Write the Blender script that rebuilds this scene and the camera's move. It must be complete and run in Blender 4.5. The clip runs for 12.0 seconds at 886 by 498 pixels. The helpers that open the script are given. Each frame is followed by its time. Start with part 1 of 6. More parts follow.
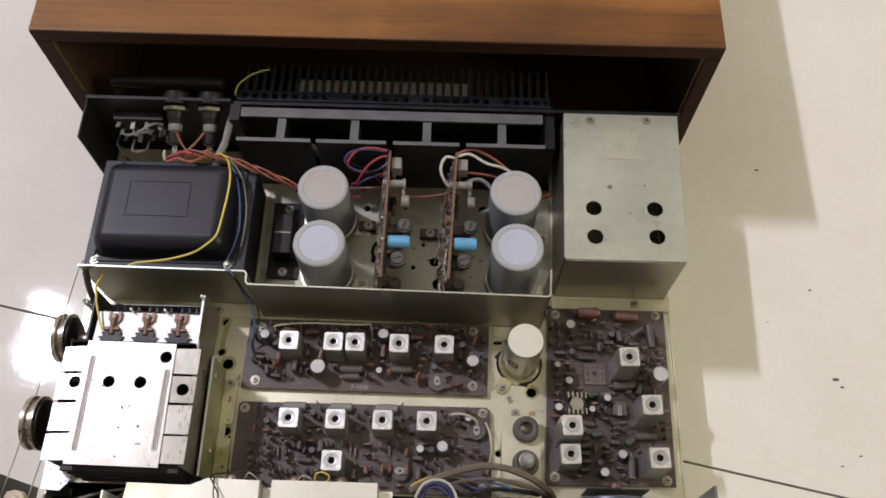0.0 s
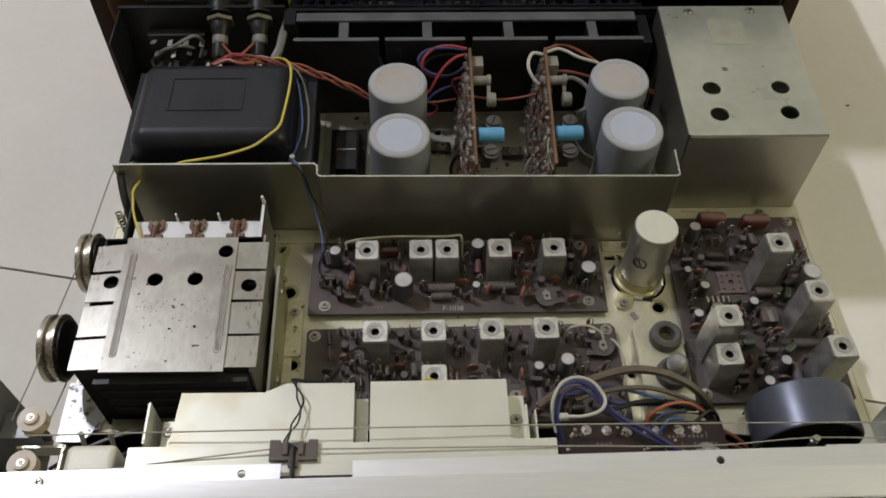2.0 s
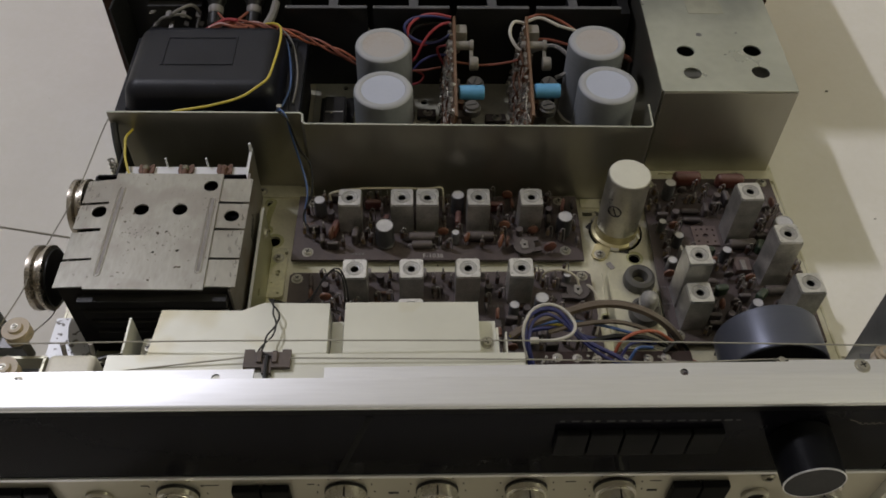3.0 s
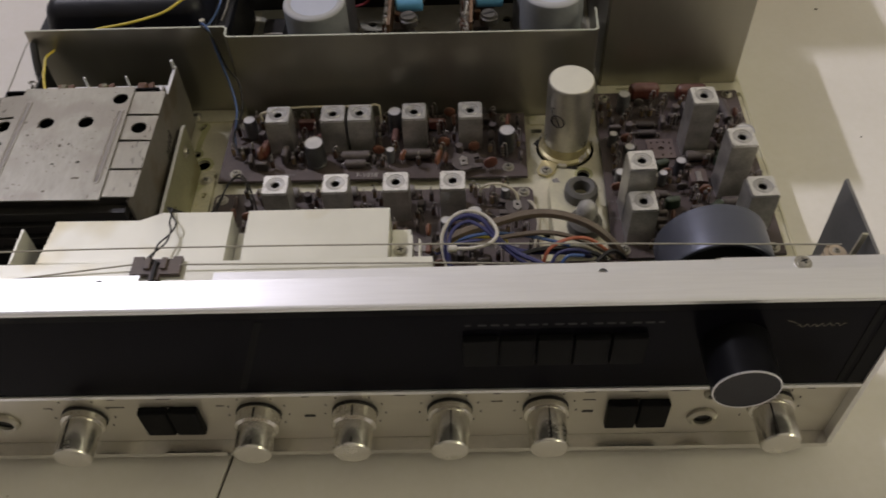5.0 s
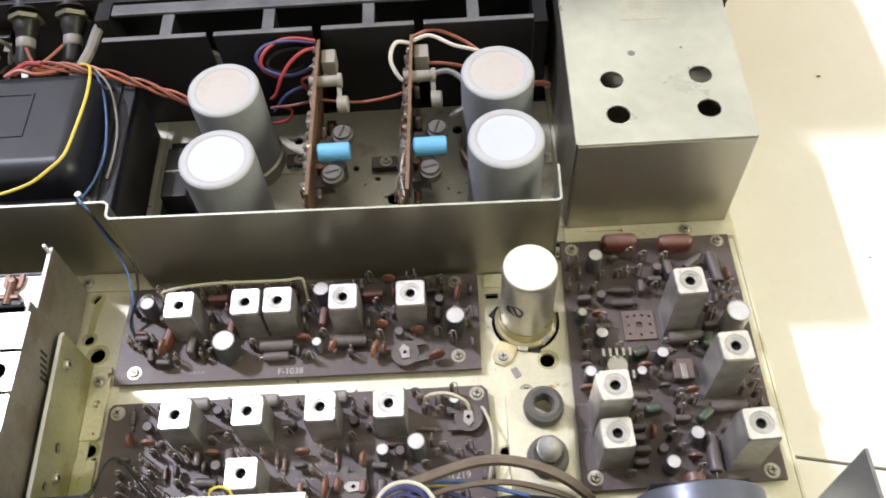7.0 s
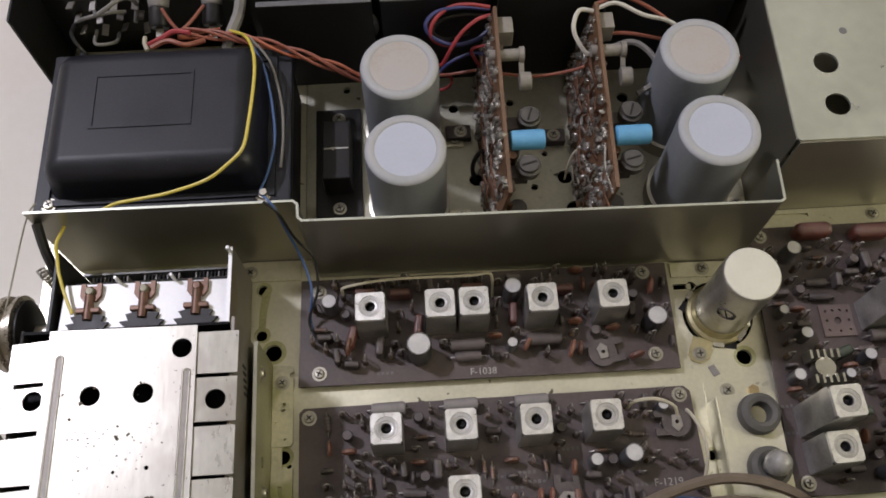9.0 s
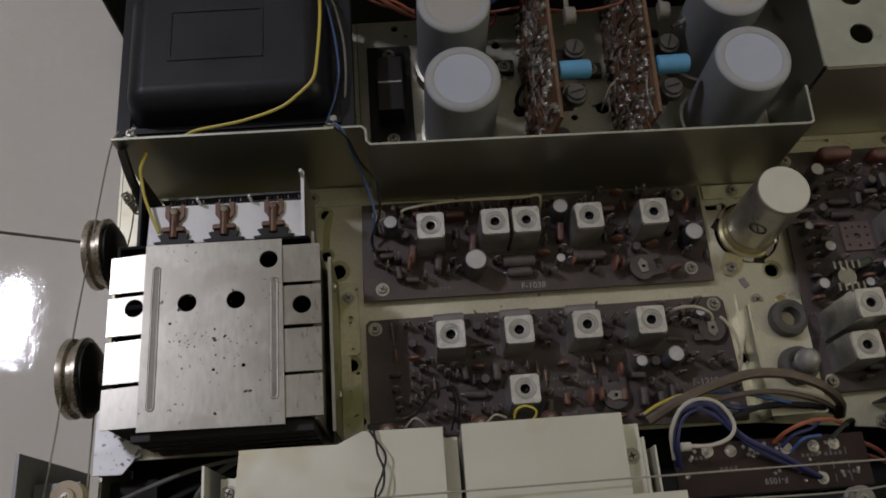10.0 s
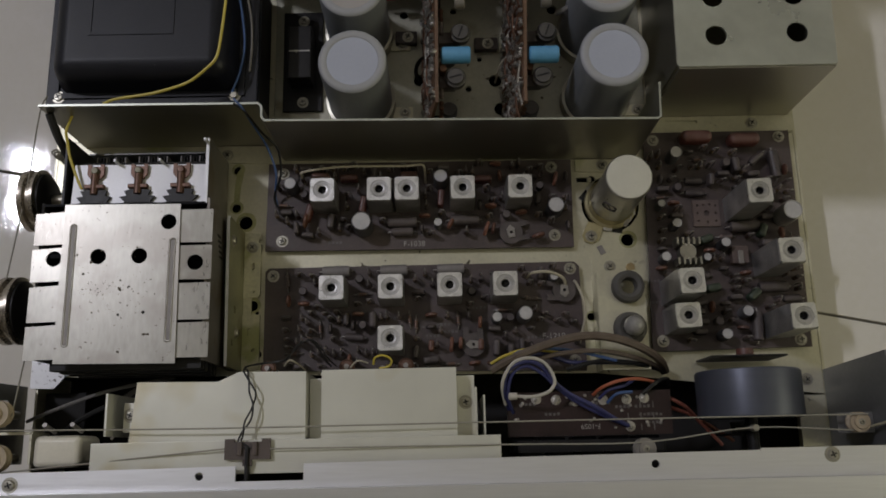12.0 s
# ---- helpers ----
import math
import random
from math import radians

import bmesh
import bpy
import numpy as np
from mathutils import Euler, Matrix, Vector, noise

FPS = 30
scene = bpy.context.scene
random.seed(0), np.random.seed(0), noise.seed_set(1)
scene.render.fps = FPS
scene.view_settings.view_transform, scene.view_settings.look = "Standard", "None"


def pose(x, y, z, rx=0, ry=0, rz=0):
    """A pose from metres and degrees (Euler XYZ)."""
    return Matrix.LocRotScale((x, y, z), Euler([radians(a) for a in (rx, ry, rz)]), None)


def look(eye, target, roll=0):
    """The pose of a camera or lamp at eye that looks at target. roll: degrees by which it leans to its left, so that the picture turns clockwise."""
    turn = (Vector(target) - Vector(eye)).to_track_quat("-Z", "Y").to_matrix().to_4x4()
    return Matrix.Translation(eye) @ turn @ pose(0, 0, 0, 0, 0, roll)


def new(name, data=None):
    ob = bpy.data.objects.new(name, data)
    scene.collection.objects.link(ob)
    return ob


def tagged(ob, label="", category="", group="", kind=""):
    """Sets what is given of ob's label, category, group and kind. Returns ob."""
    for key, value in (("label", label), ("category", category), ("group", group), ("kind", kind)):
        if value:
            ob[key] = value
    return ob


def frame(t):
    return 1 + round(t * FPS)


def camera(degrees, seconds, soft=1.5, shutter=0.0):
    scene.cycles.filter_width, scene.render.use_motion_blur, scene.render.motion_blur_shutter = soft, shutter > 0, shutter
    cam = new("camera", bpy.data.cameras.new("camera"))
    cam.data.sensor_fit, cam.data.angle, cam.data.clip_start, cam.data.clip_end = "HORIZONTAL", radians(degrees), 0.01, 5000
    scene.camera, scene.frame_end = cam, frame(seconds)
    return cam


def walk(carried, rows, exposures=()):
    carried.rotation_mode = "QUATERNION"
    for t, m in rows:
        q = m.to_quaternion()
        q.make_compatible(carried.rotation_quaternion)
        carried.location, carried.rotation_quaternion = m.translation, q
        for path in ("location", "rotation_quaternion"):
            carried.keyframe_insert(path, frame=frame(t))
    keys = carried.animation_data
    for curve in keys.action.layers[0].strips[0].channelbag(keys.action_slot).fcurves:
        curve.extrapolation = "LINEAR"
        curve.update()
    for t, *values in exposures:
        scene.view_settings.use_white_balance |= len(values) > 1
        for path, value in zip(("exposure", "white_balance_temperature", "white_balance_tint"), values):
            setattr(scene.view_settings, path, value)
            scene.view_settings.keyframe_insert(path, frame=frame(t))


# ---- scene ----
from mathutils.geometry import tessellate_polygon as tessellate

cam = camera(54.9, 12.0, 1.7, 0.2)
PATH = [
    (0, (0.004, -0.01, 0.642), (-0.008, 0.834, -1.171), 0.9),
    (0.5, (0.014, -0.021, 0.637), (-0.054, 0.907, -1.134), -1.2),
    (1, (-0.037, -0.031, 0.557), (-0.076, 1.043, -1.129), -1.0),
    (1.5, (-0.061, -0.079, 0.5), (0.002, 1.058, -1.144), 1.4),
    (2, (-0.079, -0.11, 0.474), (-0.006, 1.07, -1.139), 2.0),
    (2.5, (-0.074, -0.141, 0.464), (-0.026, 1.11, -1.096), 1.0),
    (3, (-0.063, -0.169, 0.446), (-0.01, 1.116, -1.086), 1.6),
    (3.2, (-0.066, -0.173, 0.444), (-0.009, 1.118, -1.082), 2.4),
    (4.8, (-0.019, -0.186, 0.402), (-0.098, 1.08, -1.144), -3.1),
    (5, (-0.001, -0.181, 0.398), (-0.054, 1.083, -1.151), -3.1),
    (5.5, (0.041, -0.165, 0.386), (0.029, 1.078, -1.181), -3.4),
    (6, (0.054, -0.127, 0.4), (0.048, 1.092, -1.186), -4.1),
    (6.5, (0.051, -0.075, 0.414), (0.043, 1.086, -1.214), -4.1),
    (7, (0.025, -0.018, 0.421), (-0.003, 1.065, -1.261), -4.3),
    (7.5, (-0.013, 0.012, 0.427), (-0.042, 0.987, -1.319), -3.8),
    (7.7, (-0.025, 0.018, 0.432), (-0.044, 0.945, -1.34), -3.3),
    (9.3, (-0.09, 0.049, 0.431), (-0.033, 0.847, -1.402), 0.4),
    (9.5, (-0.097, 0.048, 0.426), (-0.035, 0.828, -1.415), 0.7),
    (10, (-0.115, 0.019, 0.452), (-0.039, 0.755, -1.406), 1.7),
    (10.5, (-0.117, 0.015, 0.461), (-0.037, 0.652, -1.433), 4.5),
    (11, (-0.086, 0.036, 0.506), (-0.021, 0.533, -1.43), 5.8),
    (11.5, (-0.056, 0.041, 0.497), (-0.024, 0.49, -1.451), 2.2),
    (12, (-0.044, 0.039, 0.522), (-0.025, 0.504, -1.423), 1.1),
]
EXPOSURES = [(0.0, 0.1, 6500, 11), (0.5, -0.05, 6500, 10), (1.0, -0.05, 6500, 8), (1.5, 0.2, 6500, 6), (2.0, -0.25, 6500, 4), (2.5, -0.35, 6400, 4), (3.0, -0.65, 6500, 6), (3.2, -0.85, 6500, 7), (4.8, -0.45, 6600, 11), (5.5, -0.4, 6600, 13), (6.0, -0.4, 6550, 14),
             (6.5, 0.9, 6250, 4), (7.0, 1.2, 6250, 8), (7.5, 1.1, 6300, 12), (7.7, 0.9, 6350, 12), (9.3, 0.0, 6450, 9), (9.5, 0.08, 6450, 7), (10.0, -1.2, 6500, 8), (10.5, -1.7, 6500, 8), (11.0, -1.32, 6500, 6), (12.0, -1.3, 6500, 6)]
walk(cam, [(t, look(eye, target, roll)) for t, eye, target, roll in PATH], EXPOSURES)

# ---- light ----
world = bpy.data.worlds.new("world")
scene.world = world
world.use_nodes = True
world.node_tree.nodes["Background"].inputs[0].default_value = (0.9, 0.86, 0.76, 1)
world.node_tree.nodes["Background"].inputs[1].default_value = 0.05


def area_lamp(name, eye, target, sx, sy, watts, colour):
    d = bpy.data.lights.new(name, "AREA")
    d.shape, d.size, d.size_y, d.energy, d.color = "RECTANGLE", sx, sy, watts, colour
    ob = new(name, d)
    ob.matrix_world = look(eye, target)
    return ob


# a ceiling tube lamp, and a fill lamp added on the east side
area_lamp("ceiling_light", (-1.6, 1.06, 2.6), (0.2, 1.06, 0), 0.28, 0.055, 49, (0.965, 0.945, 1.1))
area_lamp("fill_light", (2.5, -0.5, 1.75), (0, 0.2, 0.3), 1.5, 1.2, 29, (1.0, 0.95, 0.67))


# ---- materials ----
def socket(nt, node, key, value):
    if isinstance(value, bpy.types.NodeSocket):
        nt.links.new(value, node.inputs[key])
    else:
        node.inputs[key].default_value = value


def node(nt, kind, out=0, **keys):
    n = nt.nodes.new("ShaderNode" + kind)
    for k, v in keys.items():
        if k.startswith("i_"):
            key = k[2:].replace("_", " ")
            socket(nt, n, int(key) if key.isdigit() else key, v)
        elif k == "operation":
            n.operation = v
        elif k == "blend":
            n.blend_type = v
    return n.outputs[out]


def mix(nt, fac, a, b, blend="MIX"):
    n = nt.nodes.new("ShaderNodeMix")
    n.data_type, n.blend_type = "RGBA", blend
    socket(nt, n, 0, fac), socket(nt, n, 6, a), socket(nt, n, 7, b)
    return n.outputs[2]


def ramp(nt, fac, lo, hi):
    return node(nt, "MapRange", i_Value=fac, i_From_Min=lo, i_From_Max=hi)


def rgb(c):
    return (c[0], c[1], c[2], 1)


MATS = {}


def mat(name, base, rough=0.5, metal=0.0, var=0.2, scale=60, fine=700, bump=0.15, dust=0.0, dustc=(0.23, 0.2, 0.17),
        spots=None, rnd=0.0, stretch=(1, 1, 1), coat=0.0, stain=None):
    """A worn surface: tone at two scales, roughness, relief, dust on what lies flat, spots and stains of their own shape."""
    m = bpy.data.materials.new(name)
    m.use_nodes = True
    nt = m.node_tree
    b = nt.nodes["Principled BSDF"]
    geo = nt.nodes.new("ShaderNodeNewGeometry")
    pos = node(nt, "Mapping", i_Vector=geo.outputs["Position"], i_Scale=stretch)
    n1 = node(nt, "TexNoise", i_Vector=pos, i_Scale=scale, i_Detail=4.0)
    n2 = node(nt, "TexNoise", i_Vector=pos, i_Scale=fine, i_Detail=3.0)
    both = node(nt, "Math", operation="ADD", i_0=node(nt, "Math", operation="MULTIPLY", i_0=n1, i_1=0.65), i_1=node(nt, "Math", operation="MULTIPLY", i_0=n2, i_1=0.35))
    dark = rgb([c * (1 - var) for c in base])
    light = rgb([min(1, c * (1 + var)) for c in base])
    col = mix(nt, ramp(nt, both, 0.33, 0.67), dark, light)
    if rnd:
        r = nt.nodes.new("ShaderNodeObjectInfo").outputs["Random"]
        hsv = node(nt, "HueSaturation", i_Value=node(nt, "MapRange", i_Value=r, i_To_Min=1 - rnd, i_To_Max=1 + rnd), i_Color=col)
        col = hsv
    if stain:
        colour, at, sc = stain
        f = ramp(nt, node(nt, "TexNoise", i_Vector=geo.outputs["Position"], i_Scale=sc, i_Detail=3.0), at, at + 0.1)
        col = mix(nt, node(nt, "Math", operation="MULTIPLY", i_0=f, i_1=0.7), col, rgb(colour))
    if spots:
        colour, at, sc = spots
        f = ramp(nt, node(nt, "TexNoise", i_Vector=geo.outputs["Position"], i_Scale=sc, i_Detail=2.0), at, at + 0.03)
        f = node(nt, "Math", operation="MULTIPLY", i_0=f, i_1=ramp(nt, node(nt, "TexNoise", i_Vector=geo.outputs["Position"], i_Scale=sc * 0.12, i_Detail=2.0), 0.42, 0.52))
        col = mix(nt, f, col, rgb(colour))
    rgh = node(nt, "MapRange", i_Value=both, i_From_Min=0.3, i_From_Max=0.7, i_To_Min=max(0.02, rough * 0.8), i_To_Max=min(1, rough * 1.25))
    if dust:
        up = node(nt, "SeparateXYZ", out=2, i_Vector=geo.outputs["Normal"])
        f = node(nt, "Math", operation="MULTIPLY", i_0=ramp(nt, up, 0.1, 0.95), i_1=node(nt, "MapRange", i_Value=both, i_From_Min=0.3, i_From_Max=0.65, i_To_Min=dust * 0.4, i_To_Max=dust))
        col = mix(nt, f, col, rgb(dustc))
        rgh = node(nt, "Math", operation="MAXIMUM", i_0=rgh, i_1=node(nt, "Math", operation="MULTIPLY", i_0=f, i_1=0.9))
        met = node(nt, "Math", operation="MULTIPLY", i_0=node(nt, "Math", operation="SUBTRACT", i_0=1.0, i_1=f), i_1=metal)
        socket(nt, b, "Metallic", met)
    else:
        b.inputs["Metallic"].default_value = metal
    socket(nt, b, "Base Color", col)
    socket(nt, b, "Roughness", rgh)
    b.inputs["Coat Weight"].default_value = coat
    if bump:
        bp = nt.nodes.new("ShaderNodeBump")
        bp.inputs["Strength"].default_value = bump
        bp.inputs["Distance"].default_value = 0.0006
        nt.links.new(both, bp.inputs["Height"])
        nt.links.new(bp.outputs[0], b.inputs["Normal"])
    MATS[name] = m
    return m


ZINC = mat("zinc_plate", (0.68, 0.65, 0.5), 0.38, 0.6, 0.16, 30, 500, 0.1, 0.2, (0.42, 0.39, 0.29), ((0.05, 0.04, 0.025), 0.72, 150), stain=((0.33, 0.335, 0.1), 0.6, 34))
OLIVE = mat("stained_zinc", (0.66, 0.63, 0.47), 0.4, 0.5, 0.3, 40, 500, 0.1, 0.2, (0.3, 0.27, 0.18), ((0.05, 0.04, 0.025), 0.68, 120), stain=((0.27, 0.29, 0.06), 0.55, 34))
# Stained zinc with the capacitors' shade put into its base colour.
PLATE = mat("shaded_zinc", (0.47, 0.46, 0.375), 0.4, 0.55, 0.2, 40, 500, 0.1, 0.25, (0.3, 0.28, 0.21), ((0.05, 0.04, 0.025), 0.71, 150), stain=((0.2, 0.17, 0.1), 0.6, 40))
# Dark strip colour for the shade in the pressed grooves.
GROOVE = mat("groove_shade", (0.2, 0.185, 0.17), 0.45, 0.5, 0.3, 120, 700, 0.1, 0.1)
STEEL = mat("dull_steel", (0.36, 0.345, 0.29), 0.34, 0.9, 0.07, 14, 160, 0.006, 0.1, stretch=(1, 1, 0.3))
BOXTIN = mat("passivated_tin", (0.53, 0.545, 0.475), 0.31, 0.6, 0.14, 18, 120, 0.03, 0.12, (0.47, 0.45, 0.36))
TUNER = mat("tuner_tin", (0.4, 0.385, 0.34), 0.3, 0.68, 0.2, 20, 600, 0.1, 0.12, (0.42, 0.4, 0.35), ((0.1, 0.085, 0.07), 0.7, 560), rnd=0.1, stretch=(1, 0.3, 1), stain=((0.3, 0.275, 0.24), 0.5, 38))
MOTTLED = mat("mottled_plating", (0.6, 0.6, 0.6), 0.4, 0.5, 0.08, 60, 700, 0.08, 0.1, (0.5, 0.48, 0.42), ((0.12, 0.11, 0.1), 0.6, 260))
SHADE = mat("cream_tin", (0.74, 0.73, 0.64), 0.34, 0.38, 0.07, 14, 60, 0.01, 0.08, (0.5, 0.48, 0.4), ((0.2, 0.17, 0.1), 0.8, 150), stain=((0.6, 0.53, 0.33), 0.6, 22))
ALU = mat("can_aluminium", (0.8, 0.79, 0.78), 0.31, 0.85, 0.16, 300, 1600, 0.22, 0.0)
# Sides darker than ALU: their dark reflections are put into the colour.
CANSIDE = mat("shaded_can_side", (0.46, 0.45, 0.43), 0.36, 0.75, 0.3, 110, 900, 0.12, 0.2)
CANRING = mat("can_ring", (0.52, 0.51, 0.5), 0.36, 0.8, 0.2, 200, 1200, 0.1)
SILVER = mat("brushed_silver", (0.84, 0.84, 0.86), 0.32, 0.72, 0.06, 30, 900, 0.05, 0.0, stretch=(0.05, 1, 1))
PANEL = mat("champagne_panel", (0.6, 0.57, 0.49), 0.4, 0.55, 0.05, 30, 900, 0.04, 0.0, stretch=(0.05, 1, 1))
KNOB = mat("turned_aluminium", (0.7, 0.68, 0.63), 0.24, 0.93, 0.06, 60, 900, 0.04, 0.0)
CHROME = mat("screw_nickel", (0.47, 0.45, 0.38), 0.34, 0.9, 0.15, 200, 900, 0.1, 0.25)
BRASSY = mat("yellow_passivated_zinc", (0.5, 0.44, 0.25), 0.34, 0.7, 0.2, 60, 600, 0.1, 0.15, (0.42, 0.38, 0.26))
BRASS = mat("brass", (0.45, 0.34, 0.17), 0.38, 0.8, 0.2, 200, 900, 0.1, 0.2)
COPPER = mat("copper_trimmer", (0.17, 0.08, 0.045), 0.4, 0.6, 0.25, 200, 900, 0.1, 0.2)
TRIMCOPPER = mat("tarnished_copper", (0.13, 0.062, 0.04), 0.42, 0.55, 0.3, 200, 900, 0.1, 0.2)
BRASSDULL = mat("tarnished_nut", (0.16, 0.15, 0.1), 0.45, 0.6, 0.25, 120, 700, 0.1, 0.2)
SOLDER = mat("solder", (0.55, 0.53, 0.5), 0.28, 0.9, 0.3, 300, 1200, 0.2, 0.1)
PCB = mat("pcb_brown", (0.055, 0.038, 0.037), 0.5, 0.0, 0.3, 45, 600, 0.12, 0.45, (0.138, 0.111, 0.104), ((0.2, 0.17, 0.15), 0.74, 420))
PCBRED = mat("pcb_red", (0.022, 0.008, 0.0075), 0.4, 0.0, 0.4, 60, 600, 0.1, 0.08, (0.1, 0.07, 0.065))
PCBTAN = mat("pcb_tan", (0.14, 0.075, 0.04), 0.5, 0.0, 0.25, 60, 600, 0.1, 0.1)
BLACK = mat("black_paint", (0.012, 0.012, 0.013), 0.42, 0.0, 0.3, 60, 700, 0.1, 0.14, (0.03, 0.028, 0.026))
# Near-black colour stands in for the shade inside chassis and tuner.
VOID = mat("chassis_inside_shade", (0.02, 0.0185, 0.017), 0.7, 0.0, 0.3, 40, 500, 0.1, 0.1, (0.025, 0.022, 0.02))
BELL = mat("transformer_enamel", (0.0062, 0.0068, 0.0125), 0.4, 0.0, 0.2, 40, 900, 0.08, 0.32, (0.055, 0.055, 0.06), ((0.3, 0.29, 0.27), 0.785, 210))
SINK = mat("anodised_sink", (0.011, 0.011, 0.012), 0.45, 0.0, 0.3, 50, 700, 0.1, 0.15, (0.028, 0.026, 0.026))
FINS = mat("dusty_fin", (0.012, 0.012, 0.013), 0.5, 0.0, 0.3, 50, 700, 0.1, 0.1, (0.03, 0.028, 0.027))
RAIL = mat("grey_sink_edge", (0.115, 0.115, 0.122), 0.5, 0.2, 0.25, 60, 700, 0.1, 0.2, (0.17, 0.165, 0.16))
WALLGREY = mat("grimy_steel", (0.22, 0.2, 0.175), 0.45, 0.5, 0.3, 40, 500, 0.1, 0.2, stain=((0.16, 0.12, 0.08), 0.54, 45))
BRACKET = mat("olive_bracket", (0.36, 0.35, 0.22), 0.4, 0.6, 0.25, 40, 500, 0.08, 0.1, stain=((0.2, 0.17, 0.07), 0.52, 34))
GREENFILM = mat("dark_green_film_cap", (0.03, 0.05, 0.03), 0.4, 0.0, 0.3, 200, 900, 0.1, 0.5, (0.1, 0.1, 0.08))
SPACER = mat("dusty_nylon_spacer", (0.26, 0.24, 0.21), 0.5, 0.0, 0.2, 150, 900, 0.1, 0.3, (0.22, 0.2, 0.17))
SOCKET = mat("phenolic_socket", (0.13, 0.088, 0.076), 0.5, 0.0, 0.25, 90, 700, 0.1, 0.5, (0.16, 0.13, 0.12))
TRIMGREY = mat("dusty_trimmer", (0.06, 0.056, 0.052), 0.5, 0.0, 0.25, 150, 900, 0.1, 0.5, (0.1, 0.09, 0.08))
STREAK = mat("olive_streak", (0.42, 0.41, 0.22), 0.45, 0.3, 0.25, 90, 600, 0.05)
BLUEBLACK = mat("blue_black_grille", (0.016, 0.018, 0.034), 0.4, 0.2, 0.3, 60, 700, 0.1, 0.2, (0.03, 0.032, 0.05))
CAPGREY = mat("cap_sleeve", (0.25, 0.265, 0.285), 0.36, 0.0, 0.12, 30, 500, 0.05, 0.12)
CAPRIM = mat("cap_rim", (0.38, 0.39, 0.415), 0.55, 0.0, 0.1, 60, 700, 0.06, 0.35, (0.37, 0.345, 0.32))
CAPTOP = mat("cap_top", (0.45, 0.48, 0.58), 0.5, 0.0, 0.05, 40, 600, 0.04, 0.15, (0.5, 0.47, 0.45))
CAPDUST = mat("dusty_cap_top", (0.5, 0.5, 0.52), 0.6, 0.0, 0.15, 60, 600, 0.05, 0.85, (0.37, 0.315, 0.27), ((0.2, 0.15, 0.12), 0.735, 260))
CANBODY = mat("worn_can", (0.52, 0.5, 0.44), 0.3, 0.8, 0.2, 90, 700, 0.1, 0.15)
CANTOP = mat("cream_can_top", (0.66, 0.64, 0.54), 0.6, 0.0, 0.06, 150, 900, 0.1, 0.2, (0.55, 0.53, 0.46))
SLEEVE = mat("dark_sleeve", (0.075, 0.075, 0.08), 0.4, 0.0, 0.4, 100, 700, 0.1, 0.65, (0.17, 0.148, 0.14), rnd=0.6)
GUSSET = mat("grey_gusset", (0.2, 0.2, 0.2), 0.4, 0.5, 0.2, 30, 500, 0.05, 0.1)
DULLFACE = mat("slate_face", (0.024, 0.024, 0.027), 0.5, 0.1, 0.15, 60, 700, 0.04)
BRONZE = mat("bronzed_drum", (0.4, 0.36, 0.3), 0.28, 0.85, 0.3, 90, 700, 0.1, 0.1)
WHITEFRAME = mat("white_plated", (0.78, 0.78, 0.8), 0.42, 0.3, 0.08, 60, 700, 0.06, 0.1)
LEDGE = mat("ledge_pale_grey", (0.55, 0.52, 0.48), 0.8, 0.0, 0.2, 60, 700, 0.1)
LID = mat("pale_lid", (0.52, 0.51, 0.51), 0.5, 0.2, 0.15, 200, 900, 0.1, 0.25, (0.5, 0.47, 0.44))
DISC = mat("brown_disc", (0.165, 0.067, 0.042), 0.42, 0.0, 0.35, 200, 900, 0.1, 0.6, (0.16, 0.11, 0.09), rnd=0.5)
REDCAP = mat("red_film_cap", (0.12, 0.036, 0.026), 0.4, 0.0, 0.35, 120, 900, 0.1, 0.7, (0.15, 0.1, 0.085))
RES = mat("resistor_body", (0.12, 0.084, 0.072), 0.42, 0.0, 0.4, 200, 900, 0.1, 0.8, (0.155, 0.128, 0.12), rnd=0.7)
DARKPART = mat("dark_component", (0.05, 0.041, 0.039), 0.42, 0.0, 0.4, 200, 900, 0.1, 0.85, (0.125, 0.103, 0.098), rnd=0.6)
GREYPART = mat("grey_tubular", (0.22, 0.205, 0.2), 0.5, 0.0, 0.15, 200, 900, 0.1, 0.5, (0.26, 0.235, 0.22))
BLUECAP = mat("blue_film_cap", (0.11, 0.35, 0.6), 0.4, 0.0, 0.08, 200, 900, 0.05, 0.15, (0.3, 0.42, 0.55))
LEAD = mat("tinned_lead", (0.33, 0.31, 0.29), 0.45, 0.7, 0.2, 300, 900, 0.1, 0.2)
BULB = mat("dusty_bulb_glass", (0.32, 0.31, 0.29), 0.1, 0.0, 0.2, 100, 700, 0.03, 0.25, (0.3, 0.28, 0.25), coat=0.6)
TANNYLON = mat("tan_nylon", (0.47, 0.38, 0.26), 0.4, 0.0, 0.15, 80, 700, 0.05, 0.2, (0.25, 0.21, 0.17))
MILK = mat("milky_plastic", (0.78, 0.74, 0.63), 0.35, 0.0, 0.08, 60, 600, 0.03, 0.1, (0.6, 0.55, 0.45))
CREAMPL = mat("cream_nylon", (0.6, 0.55, 0.43), 0.5, 0.0, 0.1, 80, 700, 0.05, 0.2, (0.45, 0.4, 0.31))
FLYW = mat("blued_flywheel", (0.1, 0.108, 0.14), 0.36, 0.5, 0.08, 30, 900, 0.06, 0.1, (0.14, 0.14, 0.155), stretch=(0.3, 6, 0.3))
GLASS = mat("smoked_glass", (0.0062, 0.006, 0.0088), 0.14, 0.0, 0.1, 30, 600, 0.0, 0.0, coat=0.0)
GLASS.node_tree.nodes["Principled BSDF"].inputs["Specular IOR Level"].default_value = 0.03
